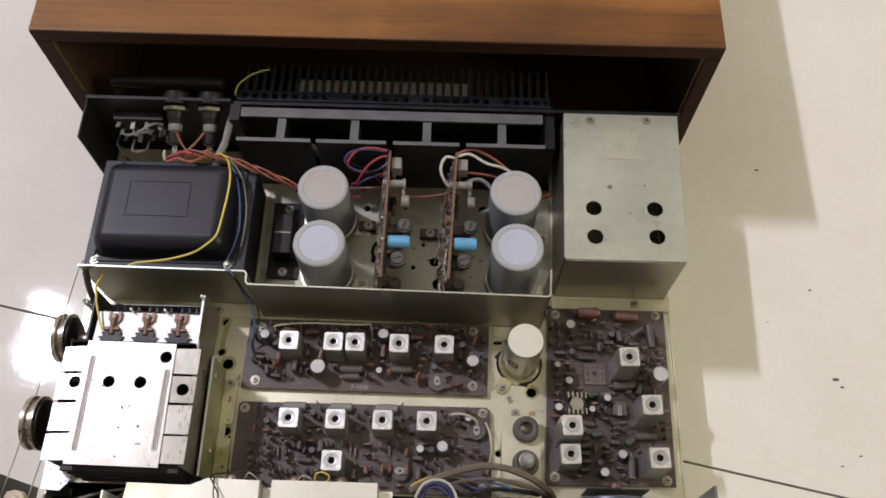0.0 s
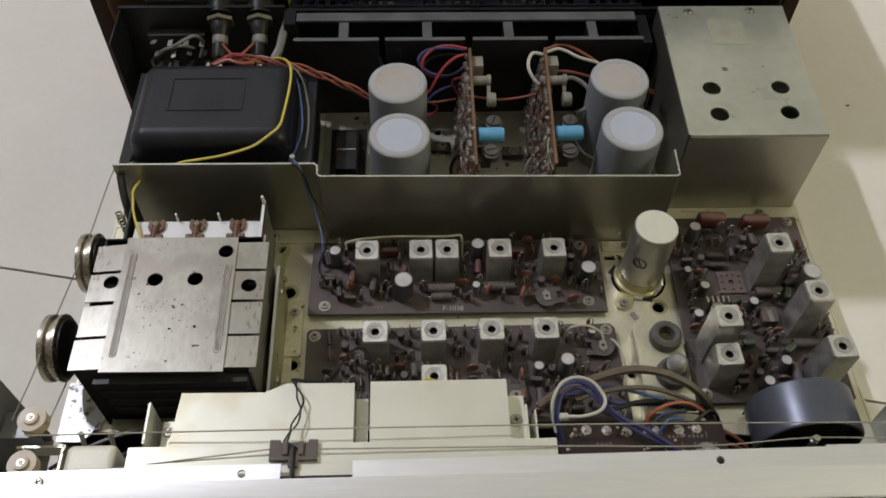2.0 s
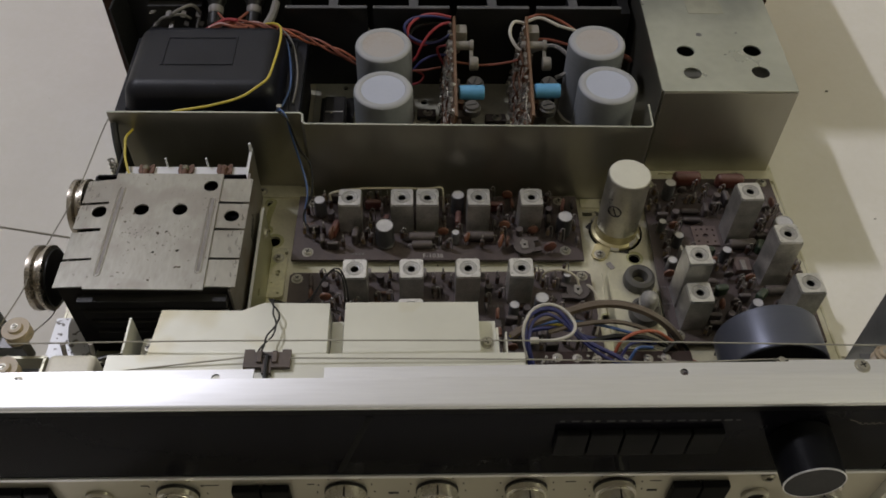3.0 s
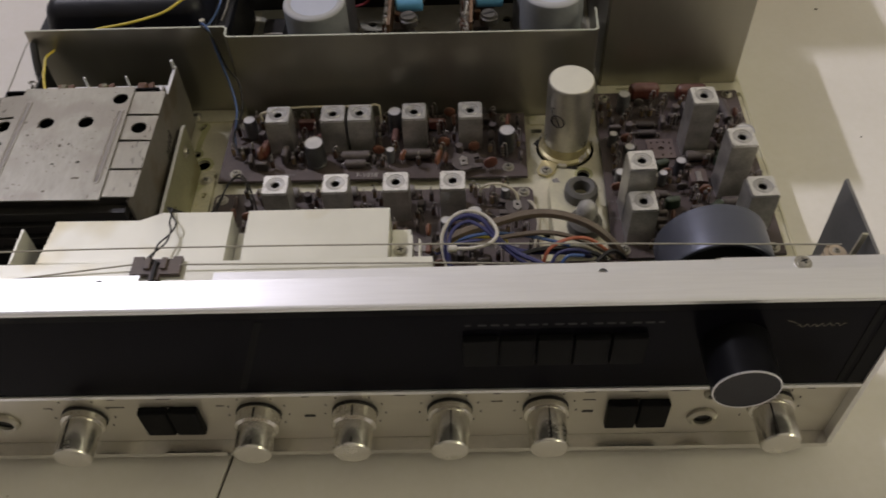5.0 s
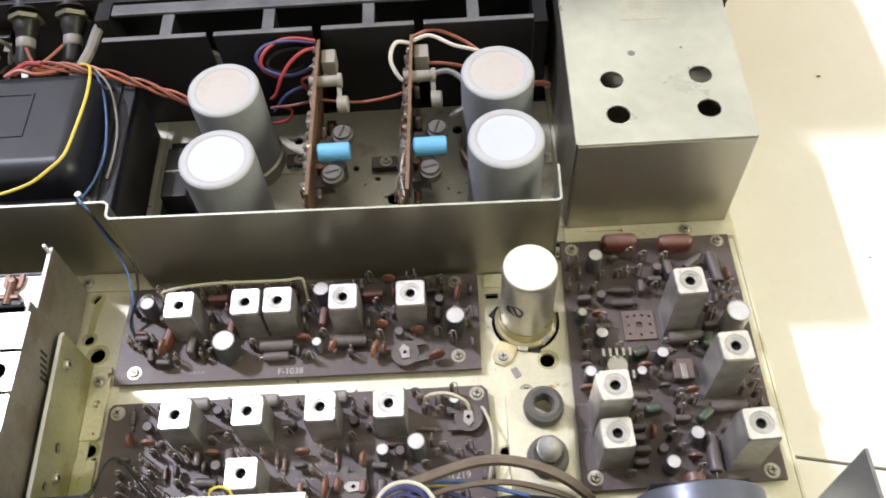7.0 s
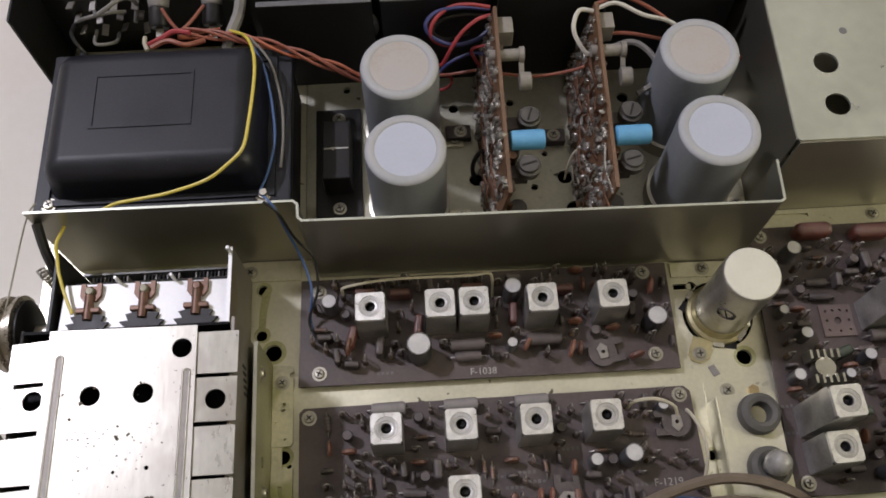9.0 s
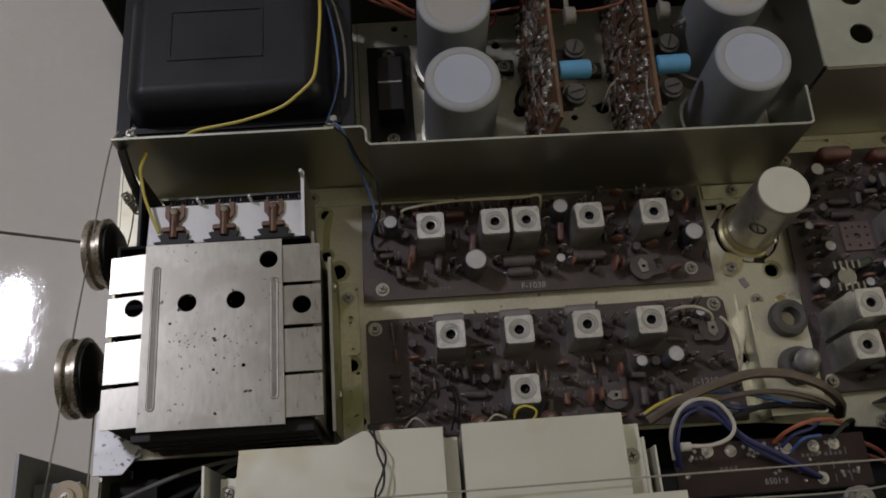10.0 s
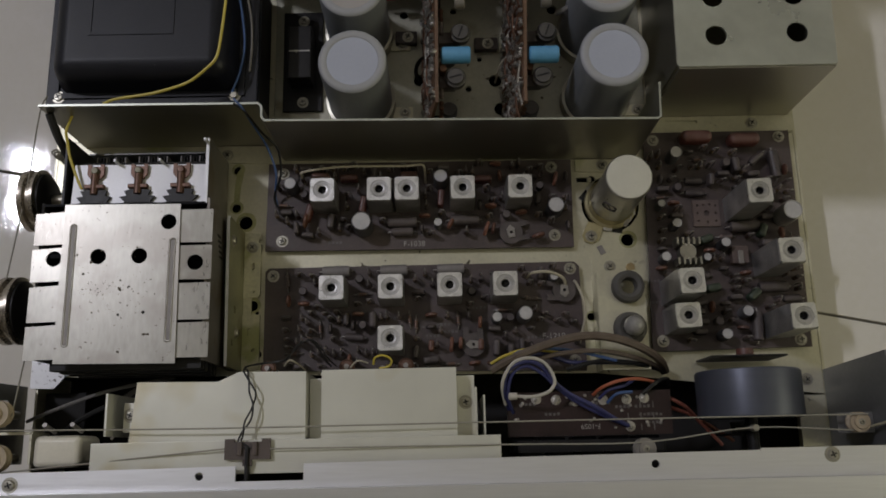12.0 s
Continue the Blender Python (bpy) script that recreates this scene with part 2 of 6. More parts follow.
DULLFACE.node_tree.nodes["Principled BSDF"].inputs["Specular IOR Level"].default_value = 0.2
BAKE = mat("bakelite", (0.018, 0.017, 0.017), 0.4, 0.0, 0.2, 80, 700, 0.08, 0.1, (0.08, 0.075, 0.07))
BAKE.node_tree.nodes["Principled BSDF"].inputs["Specular IOR Level"].default_value = 0.25
BUTTONSPEC = 0.06
BROWNPL = mat("brown_plastic", (0.085, 0.062, 0.053), 0.5, 0.0, 0.1, 80, 700, 0.05, 0.15)
RUBBER = mat("rubber", (0.1, 0.095, 0.085), 0.7, 0.0, 0.2, 100, 700, 0.1, 0.3, (0.17, 0.155, 0.135))
PRINT = mat("white_print", (0.5, 0.48, 0.44), 0.6, 0.0, 0.15, 300, 900, 0.0)
DIMPRINT = mat("dim_print", (0.36, 0.34, 0.32), 0.5, 0.0, 0.15, 300, 900, 0.0)
SOFTPRINT = mat("soft_print", (0.13, 0.12, 0.115), 0.5, 0.0, 0.3, 300, 900, 0.0)
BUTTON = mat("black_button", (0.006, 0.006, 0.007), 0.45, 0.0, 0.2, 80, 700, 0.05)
EMBLEM = mat("worn_gilt_print", (0.26, 0.23, 0.18), 0.5, 0.0, 0.4, 300, 900, 0.0)
FAINT = mat("faint_print", (0.013, 0.012, 0.012), 0.5, 0.0, 0.15, 300, 900, 0.0)
INK = mat("panel_ink", (0.07, 0.06, 0.055), 0.6, 0.0, 0.15, 300, 900, 0.0)
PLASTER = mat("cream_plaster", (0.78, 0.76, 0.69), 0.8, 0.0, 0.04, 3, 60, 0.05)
# Two wall tones lowered to cut the light bounced onto the receiver.
DIMWALL = mat("low_bounce_plaster", (0.36, 0.31, 0.24), 0.8, 0.0, 0.05, 3, 60, 0.05)
MIDWALL = mat("mid_bounce_plaster", (0.42, 0.41, 0.38), 0.8, 0.0, 0.05, 3, 60, 0.05)
WHITEWASH = mat("white_ceiling", (0.82, 0.81, 0.78), 0.85, 0.0, 0.03, 3, 60, 0.05)
GROUT = mat("dirty_grout", (0.13, 0.12, 0.1), 0.8, 0.0, 0.4, 40, 400, 0.2)
DEBRIS = mat("dark_debris", (0.09, 0.075, 0.055), 0.8, 0.0, 0.4, 300, 900, 0.2)


def wire_mat(name, c, rough=0.45):
    return mat(name, c, rough, 0.0, 0.15, 150, 900, 0.05, 0.18, (0.25, 0.22, 0.19))


W = {"yellow": wire_mat("wire_yellow", (0.66, 0.53, 0.06)), "blue": wire_mat("wire_blue", (0.05, 0.115, 0.3)), "black": mat("wire_black", (0.012, 0.012, 0.013), 0.45, 0.0, 0.15, 150, 900, 0.05, 0.05),
     "red": wire_mat("wire_red", (0.36, 0.035, 0.045)), "brick": wire_mat("wire_brick", (0.27, 0.075, 0.045)), "navy": wire_mat("wire_navy", (0.028, 0.035, 0.15)),
     "white": wire_mat("wire_white", (0.6, 0.57, 0.5)), "grey": wire_mat("wire_grey", (0.2, 0.19, 0.18)), "brown": wire_mat("wire_brown", (0.13, 0.097, 0.07)),
     "orange": wire_mat("wire_orange", (0.42, 0.11, 0.05)), "green": wire_mat("wire_green", (0.3, 0.31, 0.08)), "cord": wire_mat("dial_cord", (0.36, 0.34, 0.28), 0.7),
     "cream": wire_mat("wire_cream", (0.55, 0.5, 0.38))}


def wood():
    """Walnut veneer with its grain along x."""
    m = bpy.data.materials.new("walnut_veneer")
    m.use_nodes = True
    nt = m.node_tree
    b = nt.nodes["Principled BSDF"]
    geo = nt.nodes.new("ShaderNodeNewGeometry")
    v = node(nt, "Mapping", i_Vector=geo.outputs["Position"], i_Scale=(1.6, 26, 26))
    broad = node(nt, "TexNoise", i_Vector=v, i_Scale=1.0, i_Detail=4.0, i_Distortion=0.6)
    v2 = node(nt, "Mapping", i_Vector=geo.outputs["Position"], i_Scale=(9, 420, 420))
    pore = node(nt, "TexNoise", i_Vector=v2, i_Scale=1.0, i_Detail=3.0)
    tone = node(nt, "TexNoise", i_Vector=geo.outputs["Position"], i_Scale=7.0, i_Detail=5.0)
    c = mix(nt, ramp(nt, broad, 0.32, 0.68), (0.08, 0.031, 0.01, 1), (0.28, 0.122, 0.034, 1))
    c = mix(nt, node(nt, "Math", operation="MULTIPLY", i_0=ramp(nt, pore, 0.5, 0.72), i_1=0.55), c, (0.06, 0.02, 0.008, 1))
    c = mix(nt, node(nt, "Math", operation="MULTIPLY", i_0=ramp(nt, tone, 0.38, 0.66), i_1=0.55), c, (0.3, 0.14, 0.04, 1))
    blot = node(nt, "TexNoise", i_Vector=node(nt, "Mapping", i_Vector=geo.outputs["Position"], i_Scale=(1.0, 2.2, 2.2)), i_Scale=5.5, i_Detail=5.0, i_Roughness=0.6)
    c = mix(nt, node(nt, "Math", operation="MULTIPLY", i_0=ramp(nt, blot, 0.47, 0.66), i_1=0.65), c, (0.075, 0.03, 0.014, 1))
    socket(nt, b, "Base Color", c)
    b.inputs["Specular IOR Level"].default_value = 0.25
    socket(nt, b, "Roughness", node(nt, "MapRange", i_Value=pore, i_To_Min=0.34, i_To_Max=0.55))
    bp = nt.nodes.new("ShaderNodeBump")
    bp.inputs["Strength"].default_value, bp.inputs["Distance"].default_value = 0.12, 0.0005
    nt.links.new(pore, bp.inputs["Height"])
    nt.links.new(bp.outputs[0], b.inputs["Normal"])
    return m


BUTTON.node_tree.nodes["Principled BSDF"].inputs["Specular IOR Level"].default_value = BUTTONSPEC
WOOD = wood()
WOODEDGE = mat("shaded_front_edge", (0.035, 0.016, 0.009), 0.6, 0.0, 0.3, 30, 400, 0.1, stretch=(0.2, 1, 1))
WOODEDGE.node_tree.nodes["Principled BSDF"].inputs["Specular IOR Level"].default_value = 0.12
BELL.node_tree.nodes["Principled BSDF"].inputs["Specular IOR Level"].default_value = 0.28
for _m in (SINK, BLACK, VOID):
    _m.node_tree.nodes["Principled BSDF"].inputs["Specular IOR Level"].default_value = 0.35
INNER = mat("cabinet_inside_shade", (0.065, 0.034, 0.022), 0.6, 0.0, 0.25, 20, 300, 0.1, stretch=(0.2, 3, 3))


def tile_mat():
    """Polished ivory porcelain with faint clouds and smudges."""
    m = bpy.data.materials.new("ivory_tile")
    m.use_nodes = True
    nt = m.node_tree
    b = nt.nodes["Principled BSDF"]
    geo = nt.nodes.new("ShaderNodeNewGeometry")
    cloud = node(nt, "TexNoise", i_Vector=geo.outputs["Position"], i_Scale=9.0, i_Detail=6.0, i_Roughness=0.65)
    grain = node(nt, "TexNoise", i_Vector=geo.outputs["Position"], i_Scale=240.0, i_Detail=3.0)
    c = mix(nt, ramp(nt, cloud, 0.3, 0.7), (0.735, 0.7, 0.64, 1), (0.8, 0.77, 0.72, 1))
    c = mix(nt, node(nt, "Math", operation="MULTIPLY", i_0=ramp(nt, grain, 0.35, 0.7), i_1=0.25), c, (0.7, 0.67, 0.58, 1))
    speck = ramp(nt, node(nt, "TexNoise", i_Vector=geo.outputs["Position"], i_Scale=75.0, i_Detail=2.0), 0.79, 0.81)
    c = mix(nt, speck, c, (0.3, 0.26, 0.19, 1))
    socket(nt, b, "Base Color", c)
    b.inputs["Specular IOR Level"].default_value = 0.33
    smear = node(nt, "TexNoise", i_Vector=geo.outputs["Position"], i_Scale=30.0, i_Detail=5.0)
    socket(nt, b, "Roughness", node(nt, "MapRange", i_Value=smear, i_From_Min=0.35, i_From_Max=0.7, i_To_Min=0.03, i_To_Max=0.07))
    bp = nt.nodes.new("ShaderNodeBump")
    bp.inputs["Strength"].default_value, bp.inputs["Distance"].default_value = 0.16, 0.0004
    ripple = node(nt, "TexNoise", i_Vector=geo.outputs["Position"], i_Scale=130.0, i_Detail=4.0, i_Roughness=0.6)
    nt.links.new(ripple, bp.inputs["Height"])
    nt.links.new(bp.outputs[0], b.inputs["Normal"])
    return m


TILE = tile_mat()

# ---- building blocks: all lengths in millimetres ----
MM = 0.001
ORIGIN = {}


def box(bm, x0, x1, y0, y1, z0, z1, bev=0.0, seg=2):
    g = bmesh.ops.create_cube(bm, size=1.0, matrix=Matrix.Translation(((x0 + x1) / 2, (y0 + y1) / 2, (z0 + z1) / 2)) @ Matrix.Diagonal((abs(x1 - x0), abs(y1 - y0), abs(z1 - z0), 1)))
    if bev:
        edges = list({e for v in g["verts"] for e in v.link_edges})
        bmesh.ops.bevel(bm, geom=edges, offset=bev, segments=seg, profile=0.5, affect="EDGES")
    return bm


def cyl(bm, p0, p1, r0, r1=None, seg=20):
    p0, p1 = Vector(p0), Vector(p1)
    d = p1 - p0
    m = Matrix.Translation((p0 + p1) / 2) @ d.to_track_quat("Z", "Y").to_matrix().to_4x4()
    bmesh.ops.create_cone(bm, cap_ends=True, segments=seg, radius1=r0, radius2=r0 if r1 is None else r1, depth=d.length, matrix=m)
    return bm


def lathe(bm, profile, seg=24, m=None):
    """A body turned round z from (radius, height) pairs."""
    m = m or Matrix()
    rings = []
    for r, z in profile:
        if r < 1e-6:
            rings.append([bm.verts.new(m @ Vector((0, 0, z)))])
        else:
            rings.append([bm.verts.new(m @ Vector((r * math.cos(2 * math.pi * i / seg), r * math.sin(2 * math.pi * i / seg), z))) for i in range(seg)])
    for a, b in zip(rings, rings[1:]):
        for i in range(seg):
            j = (i + 1) % seg
            if len(a) == 1 and len(b) > 1:
                bm.faces.new((a[0], b[j], b[i]))
            elif len(b) == 1 and len(a) > 1:
                bm.faces.new((a[i], a[j], b[0]))
            elif len(a) > 1:
                bm.faces.new((a[i], a[j], b[j], b[i]))
    return bm


def smooth_path(points, steps=6):
    pts = [Vector(p) for p in points]
    pts = [pts[0] * 2 - pts[1]] + pts + [pts[-1] * 2 - pts[-2]]
    out = []
    for i in range(1, len(pts) - 2):
        a, b, c, d = pts[i - 1:i + 3]
        for k in range(steps):
            t = k / steps
            out.append(0.5 * ((2 * b) + (c - a) * t + (2 * a - 5 * b + 4 * c - d) * t * t + (3 * b - a - 3 * c + d) * t ** 3))
    return out + [pts[-2]]


def tube(bm, points, r, seg=7, steps=6):
    """A round wire along a smoothed path."""
    pts = smooth_path(points, steps) if steps > 1 else [Vector(p) for p in points]
    up = Vector((0.31, 0.17, 0.93))
    rings = []
    for i, p in enumerate(pts):
        d = (pts[min(i + 1, len(pts) - 1)] - pts[max(i - 1, 0)]).normalized()
        side = d.cross(up)
        side = side.normalized() if side.length > 0.05 else d.orthogonal().normalized()
        up = side.cross(d)
        rings.append([bm.verts.new(p + r * (math.cos(2 * math.pi * k / seg) * side + math.sin(2 * math.pi * k / seg) * up)) for k in range(seg)])
    for a, b in zip(rings, rings[1:]):
        for k in range(seg):
            bm.faces.new((a[k], a[(k + 1) % seg], b[(k + 1) % seg], b[k]))
    bm.faces.new(rings[0][::-1]), bm.faces.new(rings[-1])
    return bm


def circle(x, y, r, seg=20):
    return [(x + r * math.cos(2 * math.pi * i / seg), y + r * math.sin(2 * math.pi * i / seg)) for i in range(seg)]


def slot(x0, x1, y0, y1):
    return [(x0, y0), (x1, y0), (x1, y1), (x0, y1)]


def sheet(bm, outline, holes, z0, z1):
    """A flat plate with real holes through it."""
    loops = [outline] + list(holes)
    flat = [p for lp in loops for p in lp]
    tris = tessellate([[Vector((x, y, 0)) for x, y in lp] for lp in loops])
    top = [bm.verts.new((x, y, z1)) for x, y in flat]
    low = [bm.verts.new((x, y, z0)) for x, y in flat]
    for a, b, c in tris:
        bm.faces.new((top[a], top[b], top[c])), bm.faces.new((low[c], low[b], low[a]))
    n = 0
    for lp in loops:
        for i in range(len(lp)):
            a, b = n + i, n + (i + 1) % len(lp)
            bm.faces.new((top[a], top[b], low[b], low[a]))
        n += len(lp)
    bmesh.ops.recalc_face_normals(bm, faces=bm.faces)
    return bm


def fence_strip(bm, path, z0, z1, thick):
    """An upright sheet of even thickness along a path in plan."""
    n = len(path)
    left, right = [], []
    for i in range(n):
        a, b = Vector(path[max(i - 1, 0)]), Vector(path[min(i + 1, n - 1)])
        p = Vector(path[i])
        if 0 < i < n - 1:
            d0, d1 = (p - a).normalized(), (b - p).normalized()
            t = (d0 + d1).normalized()
            s = 1 / max(0.4, t.dot(d1))
        else:
            t, s = (b - a).normalized(), 1
        o = Vector((-t.y, t.x)) * thick / 2 * s
        left.append(p + o), right.append(p - o)
    ring = left + right[::-1]
    return sheet(bm, [(p.x, p.y) for p in ring], [], z0, z1)


def turn(bm, m, start=0):
    bm.verts.ensure_lookup_table()
    bmesh.ops.transform(bm, matrix=m, verts=bm.verts[start:])
    return bm


def mesh_of(name, *pieces, smooth=True):
    """One mesh out of (bmesh, material) pairs, with rounded shading where the angle is low."""
    me = bpy.data.meshes.new(name)
    whole = bmesh.new()
    for i, (bm, m) in enumerate(pieces):
        me.materials.append(m)
        bmesh.ops.recalc_face_normals(bm, faces=bm.faces)
        for f in bm.faces:
            f.material_index = i
        tmp = bpy.data.meshes.new("tmp")
        bm.to_mesh(tmp)
        whole.from_mesh(tmp)
        bpy.data.meshes.remove(tmp)
        bm.free()
    bmesh.ops.scale(whole, vec=(MM, MM, MM), verts=whole.verts)
    for f in whole.faces:
        f.smooth = True
    whole.normal_update()
    normals = []
    if smooth:
        area = {f: f.calc_area() for f in whole.faces}
        for f in whole.faces:
            for lp in f.loops:
                n = Vector()
                for g in lp.vert.link_faces:
                    if g.normal.dot(f.normal) > 0.74:
                        n += g.normal * area[g]
                normals.append(n.normalized() if n.length > 0 else f.normal.copy())
    whole.to_mesh(me)
    whole.free()
    if smooth:
        me.normals_split_custom_set(normals)
    return me


def thing(name, x, y, z, label, category, group="", kind=""):
    ob = new(name)
    ob.empty_display_size = 0.01
    ob.location = (x * MM, y * MM, z * MM)
    ORIGIN[ob] = Vector((x, y, z))
    return tagged(ob, label, category, group, kind)


def part(name, bm, material, parent, label=""):
    """One mesh under a thing or a part; bm in the place's own millimetres."""
    o = ORIGIN[parent]
    bmesh.ops.translate(bm, vec=-o, verts=bm.verts)
    ob = new(name, mesh_of(name, (bm, material)))
    ob.parent = parent
    ORIGIN[ob] = o
    return tagged(ob, label)


def solid(name, bm, material, label, category, group="", kind=""):
    """A thing that is one mesh; its origin lies at the middle of its base."""
    bm.verts.ensure_lookup_table()
    lo = [min(v.co[i] for v in bm.verts) for i in range(3)]
    hi = [max(v.co[i] for v in bm.verts) for i in range(3)]
    o = Vector(((lo[0] + hi[0]) / 2, (lo[1] + hi[1]) / 2, lo[2]))
    bmesh.ops.translate(bm, vec=-o, verts=bm.verts)
    ob = new(name, mesh_of(name, (bm, material)))
    ob.location = o * MM
    ORIGIN[ob] = o
    return tagged(ob, label, category, group, kind)


def piece(name, me, parent, x, y, z, rz=0, rx=0, ry=0, label=""):
    """A repeat of a ready mesh under a thing or a part, at a place of its own."""
    ob = new(name, me)
    ob.parent = parent
    ob.location = (Vector((x, y, z)) - ORIGIN[parent]) * MM
    ob.rotation_euler = (radians(rx), radians(ry), radians(rz))
    ORIGIN[ob] = Vector((x, y, z))
    return tagged(ob, label)


def lettering(text, size, material, parent, x, y, z, rz=0, rx=0):
    """Raised print in the built-in font, as a mesh under its thing."""
    cu = bpy.data.curves.new("print", "FONT")
    cu.body, cu.size, cu.extrude, cu.align_x, cu.align_y = text, size * MM, 0.00004, "CENTER", "CENTER"
    tmp = bpy.data.objects.new("print_source", cu)
    scene.collection.objects.link(tmp)
    me = bpy.data.meshes.new_from_object(tmp.evaluated_get(bpy.context.evaluated_depsgraph_get()))
    bpy.data.objects.remove(tmp)
    me.materials.clear()
    me.materials.append(material)
    return piece("print", me, parent, x, y, z, rz, rx)


def screw_mesh(r, h=1.6):
    """A pan-head cross screw."""
    head, cross = bmesh.new(), bmesh.new()
    lathe(head, [(r * 1.45, 0), (r * 1.45, 0.3), (r, 0.3), (r, h * 0.55), (r * 0.8, h * 0.9), (0, h)], 16)
    box(cross, -r * 0.62, r * 0.62, -r * 0.13, r * 0.13, h * 0.7, h + 0.06)
    box(cross, -r * 0.13, r * 0.13, -r * 0.62, r * 0.62, h * 0.7, h + 0.07)
    return mesh_of("screw", (head, CHROME), (cross, BAKE))


SCREW = screw_mesh(2.35)


def screws(parent, spots, z, me=None):
    for x, y in spots:
        piece("screw", me or SCREW, parent, x, y, z, rz=(x * 37 + y * 11) % 90)

# ---- the room ----
# Unseen walls added for bounce; south and west are darker to weaken it.
for name, a in (("wall_north", (-2600, 2600, 2500, 2620, 0, 2700)), ("wall_south", (-2600, 2600, -2620, -2500, 0, 2700)),
                ("wall_west", (-2720, -2600, -2620, 2620, 0, 2700)), ("wall_east", (2600, 2720, -2620, 2620, 0, 2700))):
    bm = bmesh.new()
    if name == "wall_east":
        for y0, y1, z0, z1 in ((-2620, -1250, 0, 2700), (250, 2620, 0, 2700), (-1250, 250, 0, 1150), (-1250, 250, 2350, 2700)):
            box(bm, 2600, 2720, y0, y1, z0, z1)
    else:
        box(bm, *a)
    solid(name, bm, DIMWALL if name == "wall_south" else MIDWALL if name == "wall_west" else PLASTER, "plain unseen wall, added to close the room and bounce light", "wall", kind="structure")
solid("ceiling", box(bmesh.new(), -2720, 2720, -2620, 2620, 2700, 2800), WHITEWASH, "plain white ceiling, unseen, added to bounce light", "ceiling", kind="structure")

# Unseen window, made up to house the added fill lamp.
WN = thing("added_window", 2660, -500, 1150, "unseen white framed window, made up around the fill lamp", "window", kind="structure")
for y0, y1, z0, z1 in ((-1248, -1200, 1152, 2348), (200, 248, 1152, 2348), (-1199, 199, 1152, 1200), (-1199, 199, 2300, 2348), (-520, -480, 1201, 2299)):
    part("window_frame", box(bmesh.new(), 2630, 2690, y0, y1, z0, z1, 4), WHITEWASH, WN)
part("window_sill", box(bmesh.new(), 2560, 2628, -1280, 280, 1115, 1148, 4), WHITEWASH, WN)
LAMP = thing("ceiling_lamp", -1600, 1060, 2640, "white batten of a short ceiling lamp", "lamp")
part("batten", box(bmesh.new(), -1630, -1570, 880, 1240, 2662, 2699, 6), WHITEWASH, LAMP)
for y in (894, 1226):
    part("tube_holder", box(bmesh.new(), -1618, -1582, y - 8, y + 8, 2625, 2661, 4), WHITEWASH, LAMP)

FLOOR = thing("floor", 0, 0, -2, "glossy ivory porcelain tiles with thin dark joints", "floor", kind="structure")
part("grout", box(bmesh.new(), -2720, 2720, -2620, 2620, -40, -4.4), GROUT, FLOOR, "dirty dark joint filler")
TILE_MESH = mesh_of("tile", (box(bmesh.new(), -299.2, 299.2, -299.2, 299.2, -9, 0, 0.5, 2), TILE))
TILT = math.atan2(-0.2, 1)
for i in range(-5, 6):
    for j in range(-5, 6):
        u, v = (i + 0.5) * 600, (j + 0.5) * 600
        x, y = -89.5 + u * math.cos(TILT) - v * math.sin(TILT), 175.3 + u * math.sin(TILT) + v * math.cos(TILT)
        if abs(x) < 2800 and abs(y) < 2750:
            piece("tile", TILE_MESH, FLOOR, x, y, -2, rz=math.degrees(TILT))

for x, y, r in ((309, 187, 2.6), (313, 181, 1.6), (271, 374, 1.5), (300, 262, 1.4), (318, 128, 1.3), (303, 120, 1.1), (262, 233, 0.9)):
    bm = bmesh.new()
    bmesh.ops.create_icosphere(bm, subdivisions=1, radius=r * 0.7)
    turn(bm, Matrix.Translation((x, y, -1.4)) @ Matrix.Diagonal((1.6, 0.7, 0.45, 1)) @ pose(0, 0, 0, 20 * r, 31 * r, 77 * r))
    solid("crumb", bm, DEBRIS, "tiny dark crumb of dirt lying on the tiles", "dirt", "crumbs on the floor")

# ---- the wooden cabinet ----
CAB = thing("wooden_cabinet", -50, 530, -2, "empty walnut veneered sleeve cabinet standing behind the open receiver", "cabinet")
part("top_panel", box(bmesh.new(), -293, 193, 371, 690, 154.5, 166.5, 0.9), WOOD, CAB)
part("side_panel", box(bmesh.new(), -293, -281.5, 371, 690, 10, 154.3, 0.9), WOOD, CAB)
part("side_panel", box(bmesh.new(), 181.5, 193, 371, 690, 10, 154.3, 0.9), WOOD, CAB)
part("bottom_panel", box(bmesh.new(), -293, 193, 371, 690, -1.8, 9.8, 0.9), WOOD, CAB)
# Brown edge strips carry the shade of the upright front faces.
for x0, x1, z0, z1 in ((-292.6, 192.6, 154.7, 166), (-292.6, -281.9, 10.2, 154.3), (181.9, 192.6, 10.2, 154.3), (-292.6, 192.6, -1.6, 9.8)):
    part("edge_band", box(bmesh.new(), x0, x1, 370.2, 372, z0, z1, 0.4), WOODEDGE, CAB, "front edge band, darkened as a face in shade")
# Inside boards take a dark colour for the shade within the sleeve.
part("back_panel", box(bmesh.new(), -281, 181, 680, 688, 10, 154, 0.5), INNER, CAB, "back board darkened for the shade inside")
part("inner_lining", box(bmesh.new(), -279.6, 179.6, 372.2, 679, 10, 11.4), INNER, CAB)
part("inner_lining", box(bmesh.new(), -281.2, 181.2, 372.2, 679, 152.6, 154.2), INNER, CAB, "wood lining darkened for the shade inside")
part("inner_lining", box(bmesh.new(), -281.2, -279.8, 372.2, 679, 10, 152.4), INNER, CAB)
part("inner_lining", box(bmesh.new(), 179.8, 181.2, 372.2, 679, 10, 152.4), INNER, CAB)

